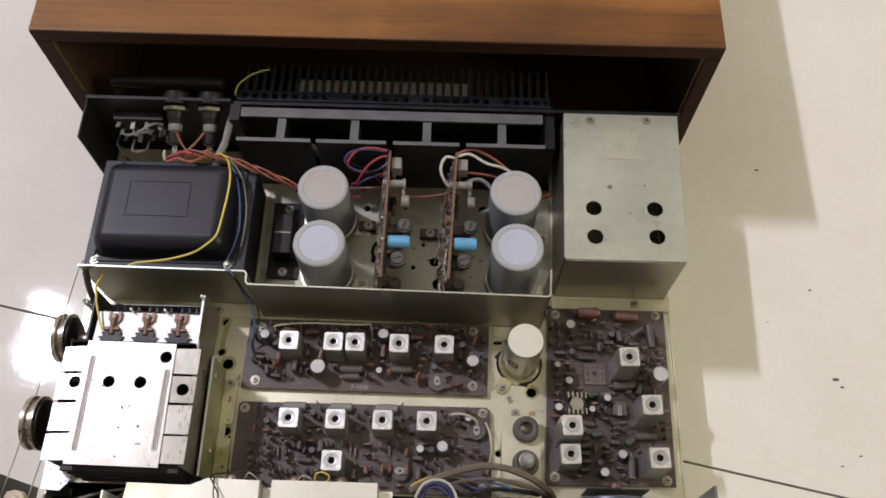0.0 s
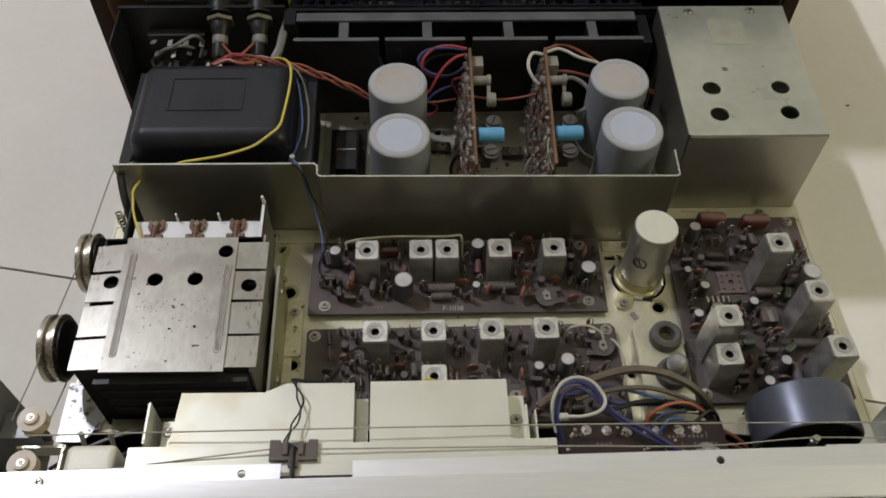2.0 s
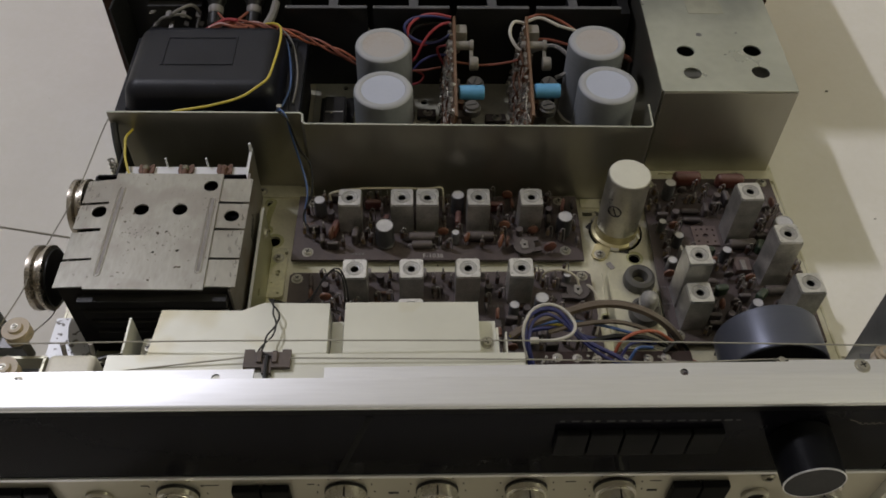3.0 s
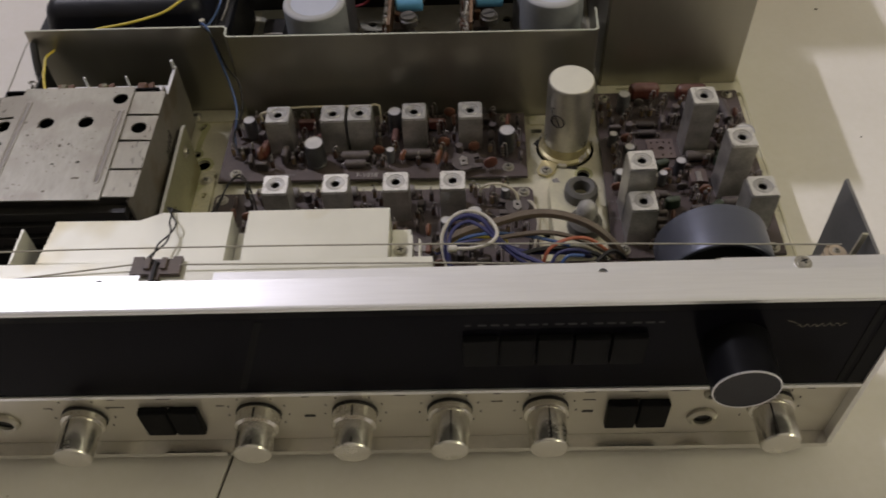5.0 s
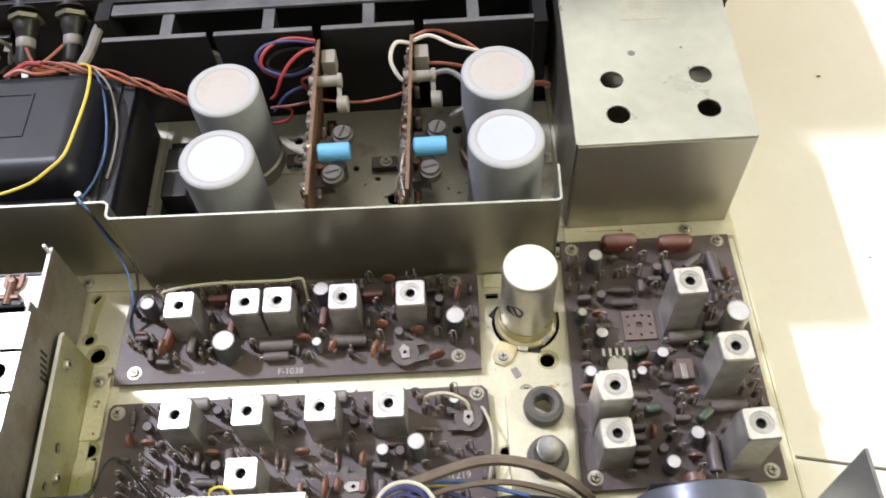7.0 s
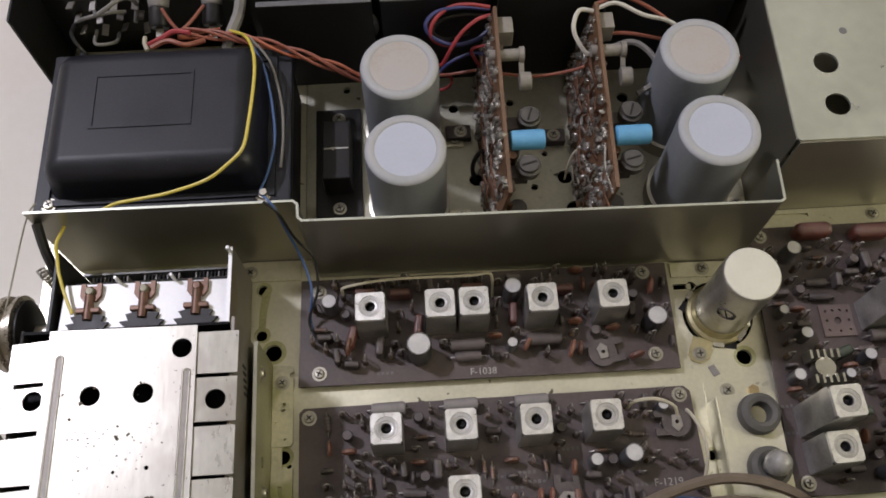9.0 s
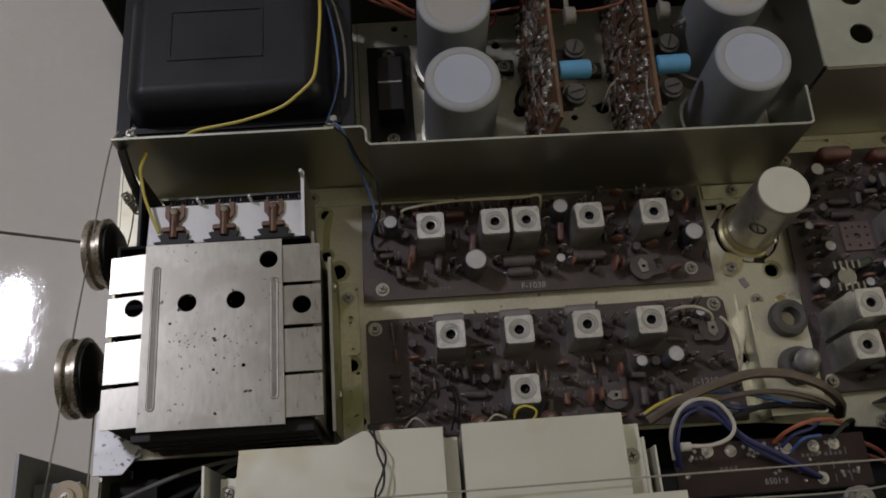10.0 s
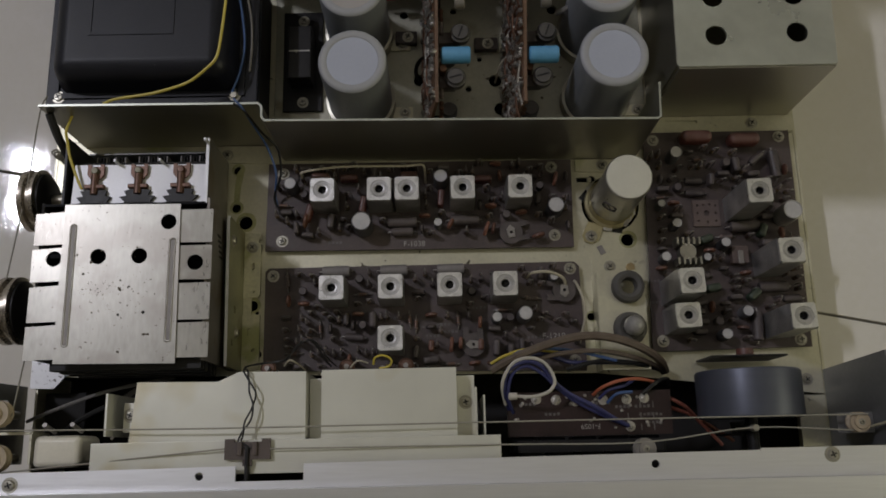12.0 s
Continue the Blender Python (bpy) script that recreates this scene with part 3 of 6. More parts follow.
# ---- chassis ----
CH = thing("receiver_chassis", -50, 190, -2, "zinc-plated steel chassis of an opened vintage stereo receiver", "chassis")
holes = [circle(-157.4, 201.2, 2.6), circle(-157.7, 178.4, 2.7), circle(-152, 169.6, 4), circle(-146.7, 121.3, 3.1), circle(-144, 117.4, 1.2, 8),
         circle(42.6, 111.2, 2.2), slot(39, 47.5, 190, 192.8), circle(47.5, 191.4, 2.4, 12), circle(66, 155, 3.6),
         circle(57.6, 176.4, 16.6, 28), circle(-143, 94, 2.2)]
part("deck", sheet(bmesh.new(), [(-262, 84), (44, 80), (168, 66), (168, 218), (-262, 220)], holes, 48, 50), ZINC, CH, "yellowish zinc deck with punched holes")
pholes = [circle(-51, 255, 3.6), circle(-6, 254, 3.8), circle(-22, 249, 1.8), circle(-3, 236, 4.2), circle(-116, 313, 2), circle(-60, 298, 2.6), circle(-27, 276, 1.8), circle(-15, 268, 1.6),
          circle(-30, 300, 2), circle(30, 300, 3)]
part("power_plate", sheet(bmesh.new(), [(-137, 221), (82, 221), (82, 318), (-137, 318)], pholes, 49, 51), PLATE, CH, "stained zinc plate, darkened for the shade among the power parts")
part("rear_plate", box(bmesh.new(), 82.5, 168, 218.5, 347, 48, 50), ZINC, CH)
part("rear_plate", box(bmesh.new(), -262, -137.5, 220.5, 347, 48, 50), ZINC, CH)
part("side_rail", box(bmesh.new(), 153, 168, 38, 65.5, 48, 50), ZINC, CH)
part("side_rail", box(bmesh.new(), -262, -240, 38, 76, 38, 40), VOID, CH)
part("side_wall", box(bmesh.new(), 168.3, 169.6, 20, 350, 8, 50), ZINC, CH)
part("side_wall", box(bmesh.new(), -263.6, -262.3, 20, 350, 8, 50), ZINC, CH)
part("bottom_tray", box(bmesh.new(), -262, 168, 18, 350, 7, 9), VOID, CH, "bottom tray coloured near black for the shade inside")
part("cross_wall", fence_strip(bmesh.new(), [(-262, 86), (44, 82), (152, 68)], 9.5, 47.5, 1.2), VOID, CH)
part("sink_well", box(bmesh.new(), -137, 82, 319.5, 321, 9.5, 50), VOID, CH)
for x, y in ((-235, 60), (140, 60), (-235, 320), (140, 320)):
    part("foot", lathe(bmesh.new(), [(0, -2), (11, -2), (12, 0), (11, 6.8), (0, 6.8)], 20, Matrix.Translation((x, y, 0))), RUBBER, CH, "black rubber foot")
# raised plate with the grommets
part("raised_plate", sheet(bmesh.new(), [(44, 80), (70, 80), (69.6, 134), (44.4, 134)], [circle(60, 124.3, 5.4), circle(59.6, 101.6, 5.4)], 64.8, 66), ZINC, CH)
part("plate_side", box(bmesh.new(), 44, 45.1, 80, 133.6, 50.2, 64.8), ZINC, CH)
part("plate_back", box(bmesh.new(), 56, 69.4, 132.8, 133.9, 50.2, 64.8), ZINC, CH)
part("plate_foot", sheet(bmesh.new(), [(44.6, 133.9), (67, 133.9), (67, 143.5), (44.6, 143.5)], [], 50.2, 51.4), ZINC, CH)
screws(CH, [(54.6, 139.4)], 51.4)
screws(CH, [(159, 74), (102, 76), (-159, 93), (77, 213)], 50)
screws(CH, [(-163.4, 210), (54, 199.6)], 51.4)
part("stud", cyl(bmesh.new(), (66, 138.5, 51.5), (66, 138.5, 53.4), 2.6, seg=6), BRASS, CH)
part("chip", turn(box(bmesh.new(), -1.6, 1.6, -2.6, 2.6, 0, 0.5, 0.2), pose(50.7, 149.3, 50.1, 0, 0, 25)), GREYPART, CH)
# vertical strip beside the tuner
part("side_strip", sheet(bmesh.new(), slot(-151.6, -142, 86, 116), [slot(-148.6, -146.8, 104, 108.4), circle(-145, 96, 1.2, 8), circle(-149, 92, 0.9, 8)], 50.2, 52.4), OLIVE, CH, "olive-stained zinc strip")
part("side_strip", sheet(bmesh.new(), [(-151.6, 125.7), (-143.4, 125.7), (-142.2, 127), (-142.2, 156.5), (-143.8, 157), (-143.8, 159), (-142.2, 159.4), (-142.6, 162.4), (-151.6, 162.8)], [circle(-146.6, 143.9, 1.5, 10), circle(-146.8, 142.2, 1.2, 8), circle(-149.9, 135.8, 0.9, 8), circle(-145.5, 128.6, 0.7, 8)], 50.2, 52.4), OLIVE, CH)
part("stain", sheet(bmesh.new(), [(-159.2, 180.8), (-156, 180.6), (-155.4, 190), (-153.8, 199), (-154.6, 204), (-158, 199), (-159, 190)], [], 50.05, 50.15), STREAK, CH, "olive streak on the deck")
for x, y, r in ((-157.4, 201.2, 2.6), (-157.7, 178.4, 2.7), (-152, 169.6, 4), (-146.7, 121.3, 3.1), (66, 155, 3.6), (42.6, 111.2, 2.2)):
    part("stain", sheet(bmesh.new(), circle(x + 0.4, y + 0.3, r * 1.45, 18), [circle(x, y, r * 1.01, 18)], 50.04, 50.1), STREAK, CH, "olive stain round a hole")
screws(CH, [(-147.1, 154.4)], 52.4)

# rear panel
RP = thing("rear_panel", -48, 352, 8, "black painted steel rear panel of the receiver", "panel")
part("plate", turn(sheet(bmesh.new(), [(-268, 9), (173, 9), (173, 111.6), (-158.4, 111.6), (-160, 114.4), (-268, 114.4)], [], -352.8, -351.3), pose(0, 0, 0, 90, 0, 0)), BLACK, RP)
part("lip", box(bmesh.new(), -268, -160, 350.6, 353.4, 114.4, 115.2, 0.3), SINK, RP)
part("lip", box(bmesh.new(), -158.4, 173, 350.6, 353.4, 111.6, 112.4, 0.3), SINK, RP)
part("side_flange", box(bmesh.new(), -268, -266.6, 318, 351.2, 9, 113, 0.4), BLACK, RP)

# speaker terminals on the rear panel
TB = thing("speaker_terminals", -232, 340, 70, "dirty tag strip with soldered speaker leads on the rear panel", "terminal")
part("strip", box(bmesh.new(), -252, -214, 344, 351, 70, 98, 0.8), BAKE, TB)
rng = random.Random(4)
for i in range(4):
    for k in range(3):
        x, z = -248 + i * 10.5, 76 + k * 9
        part("tag", turn(box(bmesh.new(), -1.6, 1.6, -6, 0, -0.4, 0.4), pose(x, 344, z, rng.uniform(-20, 20), rng.uniform(-30, 30), 0)), LEAD, TB)
part("lead", tube(bmesh.new(), [(-246, 337, 88), (-238, 330, 98), (-226, 331, 100), (-222, 338, 92)], 1.0), W["grey"], TB)
part("lead", tube(bmesh.new(), [(-240, 337, 80), (-236, 322, 88), (-228, 326, 84), (-230, 338, 76)], 0.9), W["grey"], TB)
part("lead", tube(bmesh.new(), [(-236, 337, 94), (-230, 328, 103), (-219, 336, 104), (-216, 341, 94), (-219, 338, 84)], 1.1), W["grey"], TB)
part("lead", tube(bmesh.new(), [(-250, 338, 84), (-247, 325, 90), (-240, 318, 80), (-236, 322, 66)], 1.0), W["black"], TB)


def fuse_holder(x):
    """A panel fuse holder, lying along y with its nut against the rear panel."""
    t = thing("fuse_holder", x, 351, 106, "round panel fuse holder with hex nut and soldered red leads", "fuse holder", "fuse holders")
    m = Matrix.Translation((x, 351, 105.5)) @ pose(0, 0, 0, 114, 0, 0)
    part("hex_nut", turn(cyl(bmesh.new(), (0, 0, 0.5), (0, 0, 3), 9.2, seg=6), m), BRASSDULL, t, "tarnished hex nut")
    part("body", lathe(bmesh.new(), [(0, 3), (6.6, 3), (6.6, 8), (5.8, 9), (5, 13), (0, 13)], 20, m), BAKE, t)
    part("collar", lathe(bmesh.new(), [(0, 13), (4.8, 13), (5.2, 14), (5, 17.5), (4.2, 18.4), (0, 18.6)], 20, m), GREYPART, t, "pale porcelain collar")
    part("tail", lathe(bmesh.new(), [(0, 18.7), (4.9, 18.7), (5.2, 27), (4.4, 28.4), (0, 28.6)], 20, m), BAKE, t)
    part("solder_tag", turn(box(bmesh.new(), -1.8, 1.8, -0.4, 0.4, 28.6, 35), m), LEAD, t)
    part("cap", lathe(bmesh.new(), [(0, -2), (9, -2), (9.4, -9), (8.4, -11), (0, -11)], 20, m), BAKE, t)


fuse_holder(-203), fuse_holder(-177)

# heat sinks
HS = thing("sink_rail", -40, 344, 60, "grey flat bar over the output heat sinks", "bar")
part("bar", box(bmesh.new(), -152, 71, 340, 348, 110.6, 112.6, 0.4), RAIL, HS)
part("bracket", box(bmesh.new(), -160, -152.5, 336, 350, 50, 113), BLACK, HS)
part("bracket", box(bmesh.new(), 73, 80, 322, 350, 50, 108), BLACK, HS)
for x0, x1, w in ((-152, -98, -121), (-94, -43, -67), (-38, 10, -14), (15, 72, 41)):
    t = thing("heat_sink", (x0 + x1) / 2, 325, 51, "black anodised heat sink with a grey top edge", "heat sink", "output heat sinks")
    part("plate", box(bmesh.new(), x0, x1, 317.8, 320.4, 51, 114), SINK, t)
    part("edge", box(bmesh.new(), x0, x1, 317.6, 320.6, 114, 114.8, 0.2), RAIL, t, "plain grey top edge")
    part("web", box(bmesh.new(), w - 3, w + 3, 320.7, 339.5, 60, 110.6), SINK, t)
    part("edge", box(bmesh.new(), w - 3.1, w + 3.1, 320.7, 339.5, 110.6, 111.4, 0.2), RAIL, t)
    cyl_b = lathe(bmesh.new(), [(0, 0), (11, 0), (11, 3), (9, 3.5), (9, 9), (8, 10), (0, 10)], 20, Matrix.Translation((w + 14, 330, 84)) @ pose(0, 0, 0, 90, 0, 0))
    part("power_transistor", cyl_b, CHROME, t, "dull metal can power transistor")

FN = thing("fin_block", -40, 370, 20, "black finned heat sink projecting from the rear panel", "heat sink")
part("base", box(bmesh.new(), -155, 76, 353.6, 361, 24, 108), SINK, FN)
FIN = mesh_of("fin", (box(bmesh.new(), -1.2, 1.2, 0, 30, -84, 0, 0.3, 1), FINS))
for i in range(36):
    piece("fin", FIN, FN, -152.5 + i * 6.5, 361.5, 108)
# Pale ledge added so that the gaps between the fins come out bright.
part("dust_ledge", box(bmesh.new(), -116, 16, 366, 381, 101, 103), LEDGE, FN, "pale ledge added to brighten the gaps between the fins")
gh = [slot(-153 + i * 7.5, -148.6 + i * 7.5, 355.4, 360.2) for i in range(31) if i not in (9, 10, 17, 25)]
part("grille", sheet(bmesh.new(), [(-156, 354), (77, 354), (77, 362.5), (-156, 362.5)], gh, 112.2, 113.2), BLUEBLACK, FN, "perforated blue-black grille")

AR = thing("ferrite_antenna", -210, 384, 100, "dark grey ferrite rod antenna along the rear panel", "antenna")
part("rod", cyl(bmesh.new(), (-258, 378, 99), (-172, 378, 99), 5, seg=20), BLACK, AR)
for x in (-254, -177):
    part("holder", box(bmesh.new(), x - 3, x + 3, 353, 382, 91, 94.2), BAKE, AR)

# shield wall
SHIELD_LINE = [(-246.5, 217.2), (-133.8, 216.3), (-131.9, 214.6), (-131.6, 208.6), (-129.9, 206.8), (72, 204), (73.6, 205.2), (74.4, 224)]
SH = thing("shield_wall", -90, 211, 50, "bent dull steel screen standing across the chassis", "screen")
part("sheet", fence_strip(bmesh.new(), SHIELD_LINE, 50.2, 111.5, 1.0), STEEL, SH)
part("worn_edge", fence_strip(bmesh.new(), SHIELD_LINE, 111.5, 112, 1.05), BOXTIN, SH, "bright cut edge")
part("foot_flange", sheet(bmesh.new(), [(-166, 205.6), (-139.4, 205.2), (-139.4, 215.4), (-166, 215.8)], [], 50.2, 51.4), ZINC, SH)
part("foot_flange", sheet(bmesh.new(), [(38.5, 196), (68, 195.4), (68, 203), (38.5, 203.4)], [], 50.2, 51.4), ZINC, SH)
part("stud", cyl(bmesh.new(), (-146, 220.5, 112), (-146, 220.5, 113.6), 1.6, seg=8), CHROME, SH)

# tin box over the phono stage
BX = thing("tin_box", 126, 288, 50, "passivated tin screening box with four round holes", "box")
bh = [circle(104.5, 269, 5.6), circle(147, 269.5, 5.6), circle(104.5, 247, 5.6), circle(147, 248, 5.6)]
part("top", sheet(bmesh.new(), [(83, 231), (84.2, 229.8), (164.8, 229.8), (166, 231), (169, 347), (86, 347)], bh, 116.2, 117.2), BOXTIN, BX)
part("front", sheet(bmesh.new(), [(84, 228.9), (165.4, 228.9), (165.4, 229.9), (84, 229.9)], [], 50.4, 116.2), STEEL, BX)
part("side", fence_strip(bmesh.new(), [(83.3, 231), (86.2, 347)], 50.4, 116.2, 0.9), STEEL, BX)
part("side", fence_strip(bmesh.new(), [(165.9, 231), (168.9, 347)], 50.4, 116.2, 0.9), STEEL, BX)
part("foot_flange", sheet(bmesh.new(), [(82, 219), (168, 219), (168, 228.7), (82, 228.7)], [slot(93, 112, 224.6, 226.4), circle(146, 224, 1.6)], 50.4, 51.4), ZINC, BX)
part("label_residue", sheet(bmesh.new(), slot(114.5, 138, 309, 335.5), [], 117.25, 117.4), mat("glue_residue", (0.52, 0.515, 0.42), 0.38, 0.52, 0.12, 90, 600, 0.1), BX, "tan glue residue of a lost label")
part("scuff", lathe(bmesh.new(), [(0, 0.2), (0.7, 0.1)], 8, Matrix.Translation((141, 288, 117.25))), RAIL, BX)
part("dent", lathe(bmesh.new(), [(0, 0.3), (1.0, 0.22), (1.9, 0)], 14, Matrix.Translation((116.5, 286, 117.2))), GUSSET, BX)
screws(BX, [(105, 341), (146, 342)], 117.2)
screws(BX, [(144, 224)], 51.4)

# ---- transformer ----
TR = thing("power_transformer", -195, 265, 50, "black enamelled power transformer with a rounded bell cover", "transformer")
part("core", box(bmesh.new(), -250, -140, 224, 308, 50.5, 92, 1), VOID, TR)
part("flange", box(bmesh.new(), -249.8, -137, 222.6, 308, 92, 98, 1.0), BELL, TR)
bm = box(bmesh.new(), -243, -147, 229, 299, 98, 118)
top = [v for v in bm.verts if v.co.z > 110]
for v in top:
    v.co.x += 3.5 if v.co.x < -195 else -3.5
    v.co.y += 3 if v.co.y < 264 else -3
bmesh.ops.bevel(bm, geom=[e for e in bm.edges if max(v.co.z for v in e.verts) > 110], offset=8.5, segments=8, profile=0.5, affect="EDGES")
part("bell", bm, BELL, TR)
bm = sheet(bmesh.new(), slot(-221, -177, 253, 281), [slot(-219.6, -178.4, 254.4, 279.6)], 117.6, 118.5)
part("embossed_frame", bm, BELL, TR)
part("bell_rim", sheet(bmesh.new(), slot(-246, -144, 226.5, 301.5), [slot(-242.6, -147.4, 229.4, 298.6)], 98, 99.4), BELL, TR)
part("rib", box(bmesh.new(), -232, -228, 272, 298, 103, 114, 1.8), BELL, TR)
for x, y in ((-242.5, 227.5), (-149, 227)):
    piece("screw", SCREW, TR, x, y, 98.2, rz=x)

# ---- rectifier ----
BR = thing("rectifier", -120, 270, 51, "black bridge rectifier on a small black plate", "rectifier")
part("plate", box(bmesh.new(), -132, -108.5, 236, 300, 51.2, 53, 0.6), BAKE, BR)
part("block", box(bmesh.new(), -127, -113, 250, 283, 53, 69, 1.2), BAKE, BR)
part("mark", box(bmesh.new(), -126, -114, 266.4, 267.2, 69, 69.2), PRINT, BR)
part("mark", cyl(bmesh.new(), (-121.5, 266.8, 69), (-121.5, 266.8, 69.3), 1.5, 0.1, 3), PRINT, BR)
screws(BR, [(-120, 241.5), (-120, 294)], 53)


# ---- filter capacitors ----
def filter_cap(x, y, top, dusty):
    t = thing("filter_capacitor", x, y, 51, "tall grey electrolytic can with a %s round top" % ("dust-covered" if dusty else "pale blue-white"), "capacitor", "filter capacitors")
    z = top - 51
    m = Matrix.Translation((x, y, 51))
    part("sleeve", lathe(bmesh.new(), [(0, 0), (18.2, 0), (18.2, 4), (17.7, 5), (18.2, 6), (18.2, z - 2.4), (17.9, z - 1.2)], 40, m), CAPGREY, t)
    part("rim", lathe(bmesh.new(), [(17.9, z - 1.2), (17.5, z - 0.5), (16.6, z), (15.6, z + 0.2), (14.2, z + 0.1), (13.7, z - 0.3), (13.5, z - 0.5)], 40, m), CAPRIM, t)
    part("top", lathe(bmesh.new(), [(13.5, z - 0.5), (6, z - 0.4), (0, z - 0.35)], 40, m), CAPDUST if dusty else CAPTOP, t)
    part("clamp", lathe(bmesh.new(), [(18.4, 0), (20, 0.4), (20, 9), (18.4, 9.4)], 32, m), STEEL, t, "dull steel clamp ring")
    part("clamp_lug", box(bmesh.new(), x + 18, x + 30, y - 9, y - 2, 51.2, 52.4, 0.3), ZINC, t)
    piece("screw", SCREW, t, x + 25.5, y - 5.5, 52.4, rz=x)


filter_cap(-86.2, 283.2, 111.5, True), filter_cap(-85.3, 239.8, 110.6, False), filter_cap(50.6, 281, 115.4, True), filter_cap(51.6, 238.8, 115.4, False)


# ---- amplifier cards ----
def blob_mesh():
    bm = bmesh.new()
    bmesh.ops.create_icosphere(bm, subdivisions=1, radius=1.3)
    turn(bm, Matrix.Diagonal((0.8, 1, 1, 1)))
    return mesh_of("solder_joint", (bm, SOLDER))


BLOB = blob_mesh()


def amp_card(xf, xb, seed):
    """A card standing on edge along y, solder to -x and parts to +x."""
    rg = random.Random(seed)
    dx = lambda y: xf + (xb - xf) * (y - 209.5) / 105.5
    t = thing("amplifier_card", (xf + xb) / 2, 262, 58, "upright brown driver circuit board with solder side exposed", "circuit board", "driver boards")
    bm = fence_strip(bmesh.new(), [(dx(215.5), 215.5), (xb, 315)], 52, 110.5, 1.7)
    for v in bm.verts:
        v.co.x -= 0.12 * (110.5 - v.co.z)
    part("board", bm, PCBTAN, t)
    lean = lambda z: -0.12 * (110.5 - z)
    for k in range(230):
        y, z = rg.uniform(218, 313), rg.uniform(54, 109.5)
        b = piece("solder_joint", BLOB, t, dx(y) + lean(z) - 1.5, y, z)
        b.scale = (rg.uniform(0.8, 2.4), rg.uniform(0.7, 1.6), rg.uniform(0.7, 2.2))
    for k in range(34):
        y, z = rg.uniform(216, 308), rg.uniform(64, 106)
        dy, dz = (rg.uniform(4, 14), 0) if rg.random() < 0.5 else (0, rg.uniform(4, 12))
        part("solder_trace", tube(bmesh.new(), [(dx(y) + lean(z - dz) - 1.4, y - dy, z - dz), (dx(y) + lean(z) - 3, y, z), (dx(y) + lean(z + dz) - 1.4, y + dy, z + dz)], 0.65, 5, 3), SOLDER if k % 3 == 0 else COPPER, t)
    # parts on the other face
    yb, zb = (245.5, 103) if xf < 0 else (243.5, 106)
    x0 = dx(yb) + 1.2
    m = Matrix.Translation((x0 + 1, yb, zb)) @ pose(0, 0, 0, 0, 90, 0)
    part("blue_capacitor", lathe(bmesh.new(), [(0, 0), (3.6, 0), (4.5, 0.8), (4.6, 14.8), (4.0, 15.8), (0, 16)], 20, m), BLUECAP, t, "sky blue film capacitor")
    for yy, zz, xo in ((261, 94, 13), (233, 98, 10)):
        m = Matrix.Translation((dx(yy) + xo, yy, zz))
        part("trimmer", lathe(bmesh.new(), [(0, 0), (5.4, 0), (5.6, 4), (4.6, 4.6), (4.2, 6), (0, 6)], 20, m), TRIMGREY, t, "dusty grey trimmer")
        part("trimmer_slot", turn(box(bmesh.new(), -3.4, 3.4, -0.45, 0.45, 5.9, 6.2), m @ pose(0, 0, 0, 0, 0, 70 if xo > 11 else 15)), BAKE, t)
        part("leg", box(bmesh.new(), dx(yy) + 1, dx(yy) + xo, yy - 3.4, yy + 3.4, zz - 7, zz - 1, 0.5), DARKPART, t)
    part("coil", lathe(bmesh.new(), [(0, 0)] + [(1.7 + 0.25 * (k % 2), k * 0.8) for k in range(14)] + [(0, 10.6)], 10, Matrix.Translation((dx(239) + 3.4, 239, 91))), COPPER, t, "small copper coil")
    part("heat_block", box(bmesh.new(), dx(308) + 1, dx(308) + 8.5, 303, 312.5, 95, 106, 0.8), SPACER, t, "dusty tan transistor block")
    m = Matrix.Translation((dx(291) - 4, 291, 104.5)) @ pose(0, 0, 0, 0, 90, 0)
    part("roller", lathe(bmesh.new(), [(0, 0), (2.9, 0), (2.9, 14), (3.8, 14.2), (3.8, 16.4), (0, 16.6)], 18, m), SPACER, t, "pale spacer through the board")
    arm = turn(box(bmesh.new(), -1.2, 1.2, -14.5, 1.5, -0.5, 0.5, 0.3), pose(dx(291) + 11, 291, 105, 32, 0, 0))
    part("strap", arm, SPACER, t, "pale strap")
    m = Matrix.Translation((dx(280) + 10, 280, 98.5)) @ pose(0, 0, 0, 0, 90, 0)
    part("transistor", lathe(bmesh.new(), [(0, 0), (4.4, 0), (4.6, 1), (4.4, 5), (3.6, 5.6), (0, 5.8)], 18, m), SPACER, t, "dusty metal can transistor")
    for k in range(16):
        y, z = rg.uniform(216, 305), rg.uniform(63, 100)
        m = Matrix.Translation((dx(y) + 2.6, y, z)) @ pose(0, 0, 0, rg.choice((0, 90)), 0, 0)
        part("resistor", lathe(bmesh.new(), [(0, -4.2), (0.9, -4), (1.5, -3), (1.2, -2), (1.2, 2), (1.5, 3), (0.9, 4), (0, 4.2)], 8, m), COPPER if k % 3 == 0 else RES, t)
    for yy in (228, 262):
        part("drum_capacitor", lathe(bmesh.new(), [(0, 0), (4.4, 0), (4.6, 9), (4, 10), (0, 10)], 14, Matrix.Translation((dx(yy) + 7, yy, 62))), SLEEVE, t)
    part("foot_clip", box(bmesh.new(), dx(225) - 2.5, dx(225) + 2.5, 221, 229, 51, 60), BAKE, t)
    part("foot_clip", box(bmesh.new(), dx(300) - 2.5, dx(300) + 2.5, 296, 304, 51, 60), BAKE, t)


